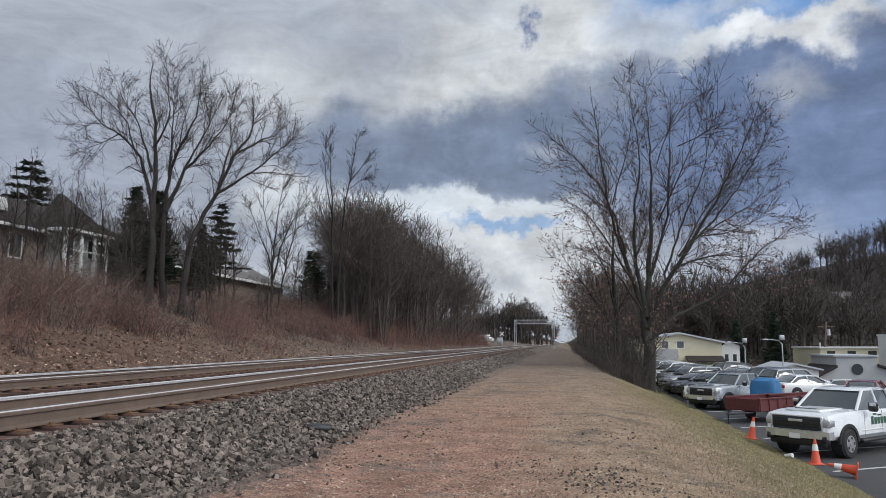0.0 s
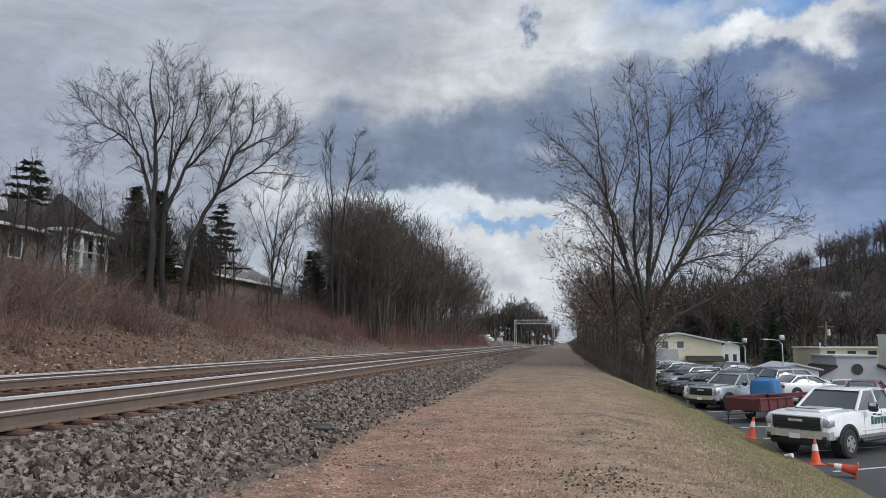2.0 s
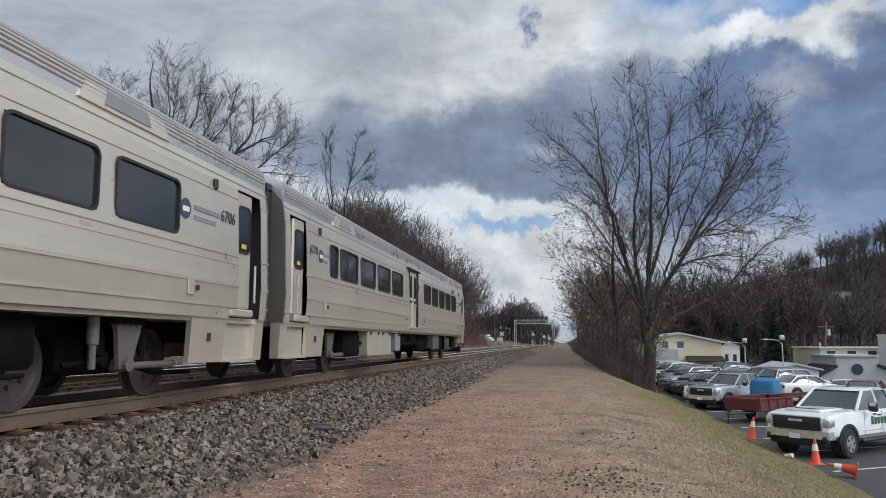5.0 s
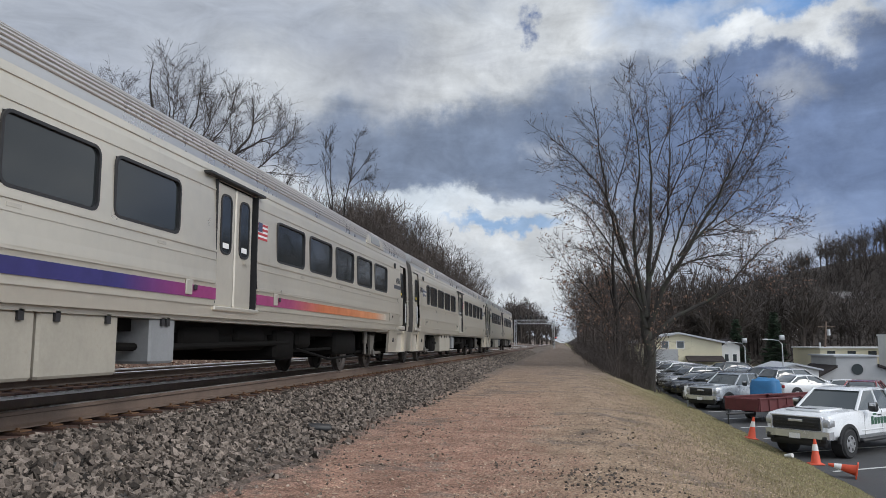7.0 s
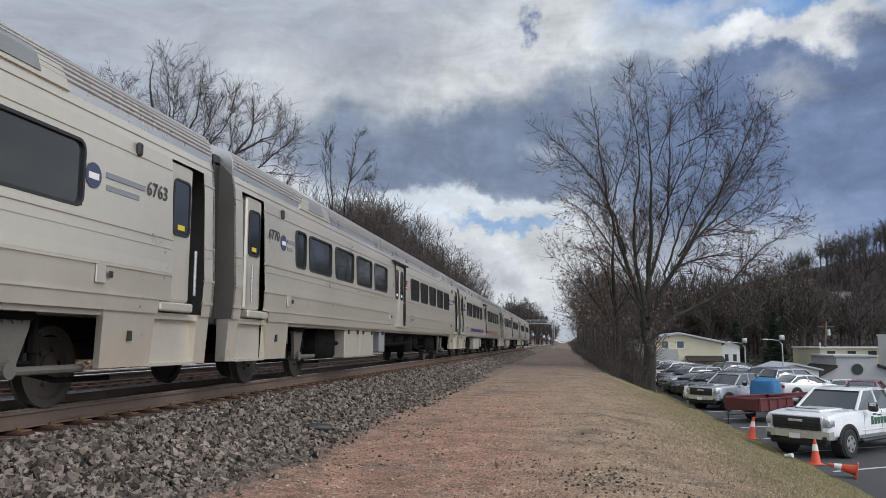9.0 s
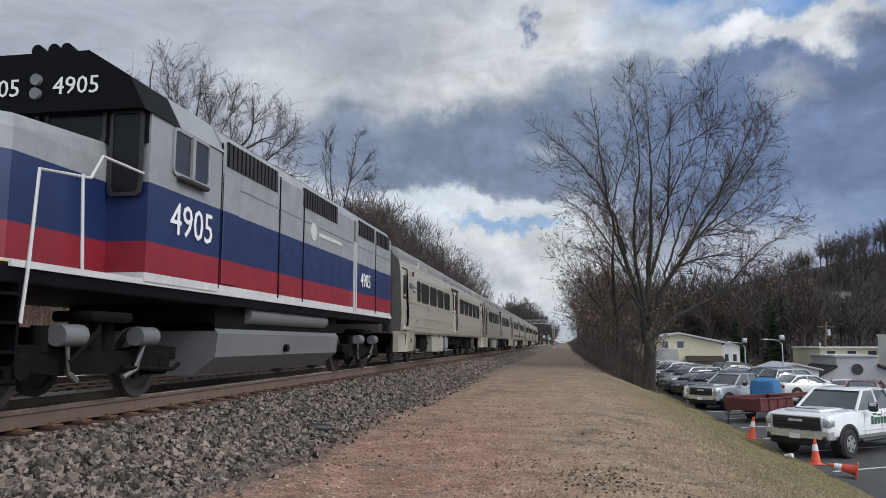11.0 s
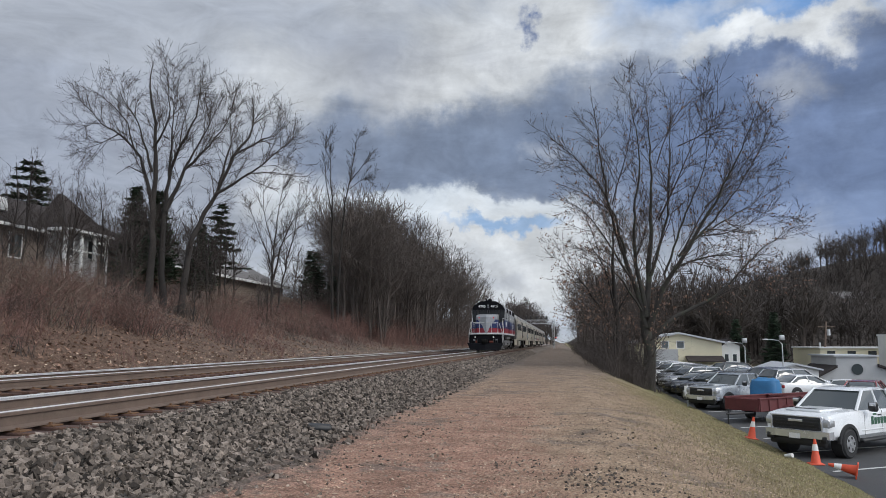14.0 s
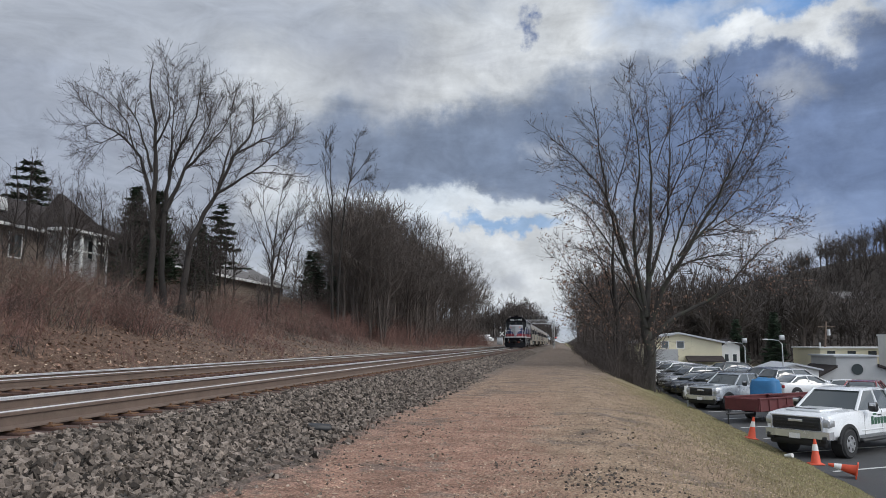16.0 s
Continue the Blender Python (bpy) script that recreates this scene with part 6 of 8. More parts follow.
    part("rail", Geo().box(-30.66, -30.62, 66, 91.4, 4.6, 4.7).box(-30.66, -30.62, 66, 91.4, 5.4, 5.5), WOOD_FENCE, f, smooth=False)


SKYLIGHT = material("skylight_glass", (0.75, 0.78, 0.80), 0.12, 0.3, 0.05, 1, 10, 0)


def build_signals():
    g = thing("signal_gantry", "galvanised steel signal gantry spanning both tracks", "signal gantry")
    y, x0, x1, zt = 205.0, -12.65, -2.45, 6.7
    for x in (x0, x1):
        z0 = gz(x, y)
        post = Geo()
        for dx in (-0.22, 0.22):
            post.box(x + dx - 0.07, x + dx + 0.07, y - 0.1, y + 0.1, z0, zt)
        for k in range(8):
            za, zb = z0 + k * (zt - z0) / 8, z0 + (k + 1) * (zt - z0) / 8
            post.cyl((x - 0.22, y, za), (x + 0.22, y, zb), 0.035, k=5)
        part("post", post, GALV, g, "lattice steel post")
    tr = Geo()
    for z in (5.75, 6.75):
        for dy in (-0.5, 0.5):
            tr.box(x0 - 0.3, x1 + 0.3, y + dy - 0.05, y + dy + 0.05, z - 0.07, z + 0.07)
    n = 10
    for k in range(n):
        a, b = x0 + (x1 - x0) * k / n, x0 + (x1 - x0) * (k + 1) / n
        tr.cyl((a, y - 0.5, 5.75 if k % 2 else 6.75), (b, y - 0.5, 6.75 if k % 2 else 5.75), 0.04, k=5)
        tr.cyl((a, y - 0.5, 5.75), (a, y - 0.5, 6.75), 0.035, k=5)
    part("truss_beam", tr, GALV, g, "lattice beam")
    for x in (-11.2, -9.6, -8.3, -6.8, -5.6, -4.2):
        sg = part("signal_head", Geo().box(x - 0.22, x + 0.22, y - 0.75, y - 0.55, 6.85, 7.75, 0.04), BLACK_PLASTIC, g, "dark signal head")
        part("mast", Geo().cyl((x, y - 0.4, 6.7), (x, y - 0.4, 7.9), 0.05, k=6), GALV, sg)
    part("side_signal", Geo().box(x1 + 0.35, x1 + 0.75, y - 0.7, y - 0.5, 1.7, 2.8, 0.04), BLACK_PLASTIC, g, "small dark signal on the post")
    part("signal_lens", Geo().cyl((x1 + 0.55, y - 0.74, 2.1), (x1 + 0.55, y - 0.70, 2.1), 0.13, k=12), SIGNAL_RED, g, "lit red signal lens")
    r = thing("relay_cabinet", "pale metal relay cabinet beside the track", "cabinet", pose(-15.6, 190, gz(-15.6, 190)))
    part("body", Geo().box(-0.7, 0.7, -0.5, 0.5, 0, 1.7, 0.03), GALV, r)
    part("roof", Geo().box(-0.8, 0.8, -0.6, 0.6, 1.7, 1.8, 0.02), ROOF_PALE, r)
    s = thing("crossing_sign", "crossed white signal boards on a post", "sign", pose(-15.0, 189, gz(-15.0, 189)))
    part("post", Geo().cyl((0, 0, 0), (0, 0, 3.0), 0.06, k=8), GALV, s)
    part("crossboard", Geo().box(-0.7, 0.7, -0.03, 0.03, -0.12, 0.12), TRIM_WHITE, s, at=pose(0, -0.08, 2.8, 0, 45, 0), smooth=False)
    part("crossboard", Geo().box(-0.7, 0.7, -0.03, 0.03, -0.12, 0.12), TRIM_WHITE, s, at=pose(0, -0.15, 2.8, 0, -45, 0), smooth=False)
    v = thing("white_van", "small white van parked far along the line", "van", pose(-19.4, 190, gz(-19.4, 190)))
    part("body", body_loft([(-2.2, 0.8, 0.4, 0.8, 1.0), (-1.6, 0.9, 0.35, 0.95, 1.15), (-1.0, 0.92, 0.35, 1.3, 1.9), (2.2, 0.92, 0.35, 1.4, 1.95)]).moved(pose(0, 0, 0, 0, 0, 70)), TRIM_WHITE, v)
    part("windscreen", Geo().box(-0.7, 0.7, -1.45, -1.1, 1.2, 1.6, 0.05).moved(pose(0, 0, 0, 0, 0, 70)), CAR_GLASS, v)
    # poles and lamps by the car park
    p = thing("utility_pole", "wooden utility pole with crossarm and transformer", "utility pole", pose(34.6, 110, -4.6))
    part("pole", Geo().cyl((0, 0, 0), (0.7, 0, 8.2), 0.16, 0.11, 10), POLE_WOOD, p)
    part("crossarm", Geo().box(-0.4, 1.8, -0.06, 0.06, 7.4, 7.55, 0.01), POLE_WOOD, p, smooth=False)
    part("transformer", Geo().cyl((0.95, 0.0, 6.3), (0.95, 0.0, 7.1), 0.22, k=12), GALV, p)
    for x, y, hgt, w in ((23.6, 88, 4.9, 1.5), (20.6, 92, 4.6, 1.5)):
        l = thing("street_lamp", "grey street lamp with a curved arm", "street lamp", pose(x, y, -4.3), group="street lamps")
        part("pole", Geo().cyl((0, 0, 0), (0, 0, hgt), 0.09, 0.06, 10), GALV, l)
        part("arm", Geo().tube([(0, 0, hgt - 0.1), (-0.3, 0, hgt + 0.35), (-w, 0, hgt + 0.5)], 0.04, 6), GALV, l)
        part("lamp_head", Geo().box(-w - 0.5, -w, -0.12, 0.12, hgt + 0.42, hgt + 0.55, 0.03), TRIM_WHITE, l)
        part("mounted_box", Geo().box(-0.25, 0.25, -0.2, 0.2, hgt + 0.4, hgt + 0.95, 0.03), GALV, l)
    for x, y in ((6.35, 56.0), (6.3, 41.2)):
        b = thing("sign_post", "short grey post with a small blank plate", "post", pose(x, y, gz(x, y) - 0.05), group="posts by the slope")
        part("post", Geo().box(-0.04, 0.04, -0.04, 0.04, 0, 1.15), GALV, b, smooth=False)
        part("plate", Geo().box(-0.16, 0.16, -0.06, -0.045, 0.6, 1.1), CONE_WHITE, b, smooth=False)


def build_lot_things():
    build_pickup(pose(8.85, 26.1, LOT_Z, 0, 0, -46), "pickup_truck", "large white crew-cab pickup truck with green door lettering", paint("white_truck_paint", (0.74, 0.75, 0.76)), True)
    build_pickup(pose(8.75, 41.6, LOT_Z, 0, 0, -48) @ Matrix.Scale(0.92, 4), "pickup_truck", "silver pickup truck behind the trailers", paint("silver_truck_paint", (0.34, 0.36, 0.38), 0.4), False)
    build_trailer(pose(8.55, 34.9, LOT_Z, 0, 0, -48) @ Matrix.Scale(0.82, 4), "dark red dump trailer with worn paint")
    build_trailer(pose(10.8, 36.6, LOT_Z, 0, 0, -52) @ Matrix.Scale(0.82, 4), "second dark red trailer beside the first")
    t = thing("tarpaulin_stack", "pallet load covered with a bright blue tarpaulin behind the trailer", "covered load", pose(9.75, 39.6, LOT_Z, 0, 0, -30) @ Matrix.Scale(0.92, 4))
    part("pallet", Geo().box(-0.7, 0.7, -0.6, 0.6, 0, 0.16, 0.01), POLE_WOOD, t, smooth=False)
    rows = []
    rng = random.Random(6)
    for z, k in ((0.16, 1.06), (0.7, 1.02), (1.3, 1.0), (1.62, 0.9), (1.74, 0.55)):
        rows.append([(0.72 * k * math.copysign(abs(math.cos(a)) ** 0.5, math.cos(a)) + rng.uniform(-0.03, 0.03), 0.62 * k * math.copysign(abs(math.sin(a)) ** 0.5, math.sin(a)) + rng.uniform(-0.03, 0.03), z + rng.uniform(-0.04, 0.04))
                     for a in [2 * math.pi * j / 22 for j in range(22)]])
    part("tarpaulin", Geo().loft(rows), TARP_BLUE, t, "creased blue sheet")
    for x, y, lab in ((6.30, 27.8, "orange traffic cone with white band on the asphalt edge"), (6.80, 22.7, "faded traffic cone in front of the truck")):
        build_cone(pose(x, y, max(gz(x, y), LOT_Z), 0, 8 if y > 25 else 0, 0), lab, 0.74 if y > 25 else 0.68)
    build_cone(pose(7.12, 20.55, LOT_Z + 0.18, 80, 0, 250), "orange traffic cone lying on its side", 0.66)
    l = thing("plastic_scrap", "dark plastic scrap lying at the edge of the ballast", "litter", pose(-3.95, 12.1, gz(-3.95, 12.1) + 0.03, 8, 5, 30))
    part("scrap", Geo().box(-0.2, 0.2, -0.09, 0.09, -0.03, 0.09, 0.03), BLACK_PLASTIC, l)
    c = thing("paper_cup", "crushed white paper cup on the grass", "litter", pose(6.35, 23.6, gz(6.35, 23.6) + 0.05, 80, 0, 40))
    part("cup", Geo().cyl((0, 0, -0.12), (0, 0, 0.12), 0.045, 0.065, 12), CONE_WHITE, c)


build_lot()
build_parked()
build_lot_things()
build_buildings()
build_bank_houses()
build_signals()

# ---- train ----
SPEED, GAP_REF, CAR = 18.92, 10.5, 25.9  # m/s; y of the fourth gap at 9 s; coach length over couplers
WHEEL_R = 0.457
STEEL = material("brushed_stainless", (0.74, 0.685, 0.585), 0.33, 0.66, 0.07, 0.6, 6, 0.02, 40, dirt=(0.48, 0.44, 0.37), dirt_amount=0.03)
STEEL_ROOF = material("fluted_steel_roof", (0.72, 0.705, 0.69), 0.30, 0.85, 0.04, 0.5, 4, 0)
ROOF_RIB = material("roof_rib_steel", (0.62, 0.60, 0.585), 0.4, 0.7, 0.05, 1, 10, 0)
DOOR_STEEL = material("door_steel", (0.60, 0.56, 0.485), 0.42, 0.5, 0.08, 1, 10, 0.03)
RUBBER = material("black_rubber", (0.025, 0.025, 0.027), 0.6, 0, 0.2, 6, 40, 0.1)
UNDER = material("underframe_grime", (0.008, 0.0076, 0.0072), 0.85, 0, 0.35, 3, 30, 0.4, 25, dirt=(0.018, 0.0155, 0.013), dirt_amount=0.1, spec=0.12)
BOX_CREAM = material("equipment_box_paint", (0.38, 0.355, 0.30), 0.55, 0.1, 0.12, 2, 20, 0.05, dirt=(0.25, 0.21, 0.17), dirt_amount=0.1)
BOX_DARK = material("equipment_box_dark_grey", (0.11, 0.105, 0.10), 0.6, 0.1, 0.2, 2, 20, 0.05, dirt=(0.05, 0.045, 0.04), dirt_amount=0.2)
BOX_GREY = material("equipment_box_grey", (0.25, 0.26, 0.27), 0.6, 0.1, 0.15, 2, 20, 0.05)
HANGER = material("bogie_hanger_grey", (0.15, 0.14, 0.125), 0.6, 0.2, 0.2, 4, 30, 0.1, dirt=(0.08, 0.07, 0.06), dirt_amount=0.2)
WHEEL_STEEL = material("wheel_steel", (0.07, 0.06, 0.055), 0.6, 0.2, 0.25, 5, 40, 0.15)
WHEEL_TREAD = material("wheel_tread", (0.55, 0.55, 0.56), 0.3, 1.0, 0.1, 5, 40, 0.05)
TRAIN_GLASS = glass("tinted_train_glass", (0.022, 0.026, 0.028), 0.08, 0.35)
# grey of the bellows; on end walls it carries the shade between coaches
END_GREY = material("coach_end_grey", (0.115, 0.105, 0.096), 0.7, 0.1, 0.2, 2, 20, 0.1)
YELLOW = material("yellow_label", (0.65, 0.50, 0.05), 0.6, 0, 0.05)
INK = material("dark_lettering", (0.06, 0.065, 0.075), 0.6, 0, 0.05)
WHITE_INK = material("white_lettering", (0.85, 0.85, 0.85), 0.6, 0, 0.05)
PALE_BAR = material("grey_lettering", (0.22, 0.23, 0.26), 0.6, 0, 0.05)
ROUNDEL = material("blue_roundel", (0.055, 0.065, 0.13), 0.5, 0, 0.05)
FLAG_RED = material("flag_red", (0.42, 0.05, 0.06), 0.6, 0, 0.05)
FLAG_WHITE = material("flag_white", (0.75, 0.75, 0.75), 0.6, 0, 0.05)


def band_material(name, axis, stops, rough=0.4, interp="LINEAR", span=(0.0, 1.0), coat=0.3):
    """Paint whose colour changes along one axis of the thing, as the painted livery does."""
    m = bpy.data.materials.new(name)
    m.use_nodes = True
    t = m.node_tree
    make, math_, mix, ramp, smooth = node_kit(t)
    b = t.nodes["Principled BSDF"]
    pos = make("ShaderNodeTexCoord").outputs["Object"]
    v = make("ShaderNodeSeparateXYZ", {0: pos}).outputs[axis]
    f = make("ShaderNodeMapRange", {0: v, 1: span[0], 2: span[1], 3: 0.0, 4: 1.0}).outputs[0]
    col = ramp(f, stops, interp)
    n = make("ShaderNodeTexNoise", {"Vector": pos, "Scale": 2.2, "Detail": 6.0, "Roughness": 0.65}).outputs[0]
    col = mix(1.0, col, ramp(n, [(0.3, 0.78), (0.7, 1.08)]), "MULTIPLY")
    t.links.new(col, b.inputs["Base Color"])
    t.links.new(ramp(n, [(0.3, rough + 0.12), (0.7, rough - 0.05)]), b.inputs["Roughness"])
    b.inputs["Coat Weight"].default_value = coat
    return m


STRIPE = band_material("sweep_stripe", 1, [(0.0, (0.48, 0.45, 0.40)), (0.10, (0.03, 0.03, 0.13)), (0.32, (0.035, 0.03, 0.15)), (0.40, (0.26, 0.035, 0.16)), (0.60, (0.30, 0.05, 0.14)),
                                           (0.70, (0.50, 0.15, 0.06)), (0.93, (0.56, 0.24, 0.11)), (1.0, (0.52, 0.48, 0.41))], span=(-9.8, 9.4), rough=0.45, coat=0.1)


def rounded(y0, y1, z0, z1, r, n=4):
    pts = []
    for cy, cz, a0 in ((y1 - r, z1 - r, 0), (y0 + r, z1 - r, 90), (y0 + r, z0 + r, 180), (y1 - r, z0 + r, 270)):
        for i in range(n + 1):
            a = radians(a0 + 90 * i / n)
            pts.append((cy + r * math.cos(a), cz + r * math.sin(a)))
    return pts


def ring_plate(y0, y1, z0, z1, r, wide, x0, x1):
    """A flat ring round an opening, standing across x."""
    outer, inner = rounded(y0 - wide, y1 + wide, z0 - wide, z1 + wide, r + wide), rounded(y0, y1, z0, z1, r)
    g = Geo()
    k = len(outer)
    vs = [(x0, *p) for p in outer] + [(x1, *p) for p in outer] + [(x1, *p) for p in inner] + [(x0, *p) for p in inner]
    fs = []
    for a in range(4):
        b = (a + 1) % 4
        for j in range(k):
            fs.append((a * k + j, a * k + (j + 1) % k, b * k + (j + 1) % k, b * k + j))
    return g.add(vs, fs)


def plate(outline, x0, x1):
    return Geo().extrude(outline, "x", x0, x1)


def text_mesh(body, size, mat, depth=0.004):
    cu = bpy.data.curves.new("lettering", "FONT")
    cu.body, cu.size, cu.extrude, cu.align_x = body, size, depth, "CENTER"
    cu.resolution_u = 2
    ob = bpy.data.objects.new("lettering", cu)
    me = bpy.data.meshes.new_from_object(ob)
    bpy.data.objects.remove(ob)
    me.materials.append(mat)
    return me


PROFILE = [(1.572, 1.08), (1.586, 1.24), (1.60, 1.52), (1.608, 1.60), (1.60, 1.72), (1.585, 2.14), (1.575, 2.45), (1.562, 2.82), (1.54, 3.10), (1.50, 3.30)]


def side_x(z):
    return float(np.interp(z, [p[1] for p in PROFILE], [p[0] for p in PROFILE]))


def wheelset_mesh():
    g = Geo()
    for s in (-1, 1):
        c = s * 0.755
        prof = [(-0.07, 0.0), (-0.07, 0.10), (-0.03, 0.12), (-0.025, 0.34), (-0.065, 0.37), (-0.065, WHEEL_R), (0.05, WHEEL_R), (0.06, WHEEL_R + 0.026), (0.075, WHEEL_R + 0.02),
                (0.075, 0.37), (0.03, 0.34), (0.04, 0.12), (0.09, 0.10), (0.09, 0.0)]
        rows = []
        for u, r in prof:
            r = max(r, 0.004)
            rows.append([(c - s * u, r * math.cos(2 * math.pi * j / 28), r * math.sin(2 * math.pi * j / 28)) for j in range(28)])
        g.loft(rows)
        for b in range(6):
            a = 2 * math.pi * b / 6
            g.cyl((c + s * 0.07, 0.2 * math.cos(a), 0.2 * math.sin(a)), (c + s * 0.028, 0.2 * math.cos(a), 0.2 * math.sin(a)), 0.03, k=6)
    g.cyl((-0.8, 0, 0), (0.8, 0, 0), 0.085, k=12)
    g.cyl((0.82, 0, 0), (0.80, 0, 0), 0.13, k=12)
    g.cyl((-0.82, 0, 0), (-0.80, 0, 0), 0.13, k=12)
    me = g.mesh("wheelset", WHEEL_STEEL, True)
    return recalc(me)


def inboard_bogie(g, h):
    """A bogie whose frames lie inside its wheels, with the springs and dampers between them."""
    for s in (-1, 1):
        lo, hi = sorted((s * 0.42, s * 0.58))
        g.extrude([(-h - 0.3, 0.42), (-h - 0.3, 0.6), (-0.5, 0.66), (0.5, 0.66), (h + 0.3, 0.6), (h + 0.3, 0.42), (0.5, 0.36), (-0.5, 0.36)], "x", lo, hi)
        g.box(*sorted((s * 0.5, s * 1.15)), -0.22, 0.22, 0.42, 0.62, 0.03)
        g.box(*sorted((s * 0.8, s * 1.35)), -0.35, 0.35, 0.94, 1.06, 0.03)
        for q in (-0.2, 0.2):
            g.cyl((s * 1.0, q, 0.58), (s * 1.0, q, 0.98), 0.12, k=12)
        for q in (-0.52, 0.52):
            g.cyl((s * 1.18, q, 0.50), (s * 1.18, q, 0.98), 0.045, k=8)
            g.cyl((s * 1.18, q, 0.62), (s * 1.18, q, 0.82), 0.07, k=8)
            g.tube([(s * 1.12, q * 0.5, 0.52), (s * 1.18, q, 0.50), (s * 1.0, q * 1.5, 0.46)], 0.04, 6)
        g.tube([(s * 1.05, 0.2, 0.5), (s * 1.1, 1.0, 0.32), (s * 1.05, h + 0.75, 0.3)], 0.035, 6)
    g.box(-0.55, 0.55, -0.25, 0.25, 0.45, 0.9, 0.05)
    # plain block added only to darken the space between the wheels
    g.box(-0.92, 0.92, -0.70, 0.70, 0.34, 0.80, 0.06)
    return g


def bogie_geo(base=2.6, loco=False):
    """Side frames, springs, bolster, brake gear."""
    g = Geo()
    h = base / 2
    if not loco:
        return inboard_bogie(g, h)
    for s in (-1, 1):
        x0, x1 = s * 0.92, s * 1.12
        lo, hi = min(x0, x1), max(x0, x1)
        arch = [(-h - 0.42, 0.50), (-h - 0.42, 0.66), (-h + 0.2, 0.70), (-0.55, 0.62), (0.55, 0.62), (h - 0.2, 0.70), (h + 0.42, 0.66), (h + 0.42, 0.50), (h + 0.1, 0.44),
                (0.62, 0.36), (-0.62, 0.36), (-h - 0.1, 0.44)]
        g.extrude(arch, "x", lo, hi)
        for e in (-1, 1):
            g.box(lo - 0.02, hi + 0.05, e * h - 0.17, e * h + 0.17, 0.30, 0.62, 0.04)
            g.cyl((s * 1.13, e * h, WHEEL_R), (s * 1.20, e * h, WHEEL_R), 0.14, 0.12, 14)
            g.cyl((s * 1.05, e * (h - 0.42), 0.62), (s * 1.05, e * (h - 0.42), 0.90), 0.10, k=10)
        for q in (-0.26, 0.0, 0.26):
            g.cyl((s * 1.02, q, 0.60), (s * 1.02, q, 0.98), 0.11, k=10)
        g.box(min(s * 0.75, s * 1.3), max(s * 0.75, s * 1.3), -0.4, 0.4, 0.96, 1.08, 0.03)
        g.tube([(s * 1.22, -0.7, 0.5), (s * 1.22, -0.2, 0.85), (s * 1.18, -0.1, 1.05)], 0.035, 6)
        g.tube([(s * 1.2, 0.35, 0.42), (s * 1.2, h + 0.2, 0.36), (s * 1.1, h + 0.55, 0.42)], 0.03, 6)
    g.box(-1.0, 1.0, -0.25, 0.25, 0.45, 0.9, 0.05)
    return g


def spans_without(y0, y1, holes):
    out, a = [], y0
    for h0, h1 in sorted(holes):
        if h0 > a:
            out.append((a, h0))
        a = max(a, h1)
    if a < y1:
        out.append((a, y1))
    return out


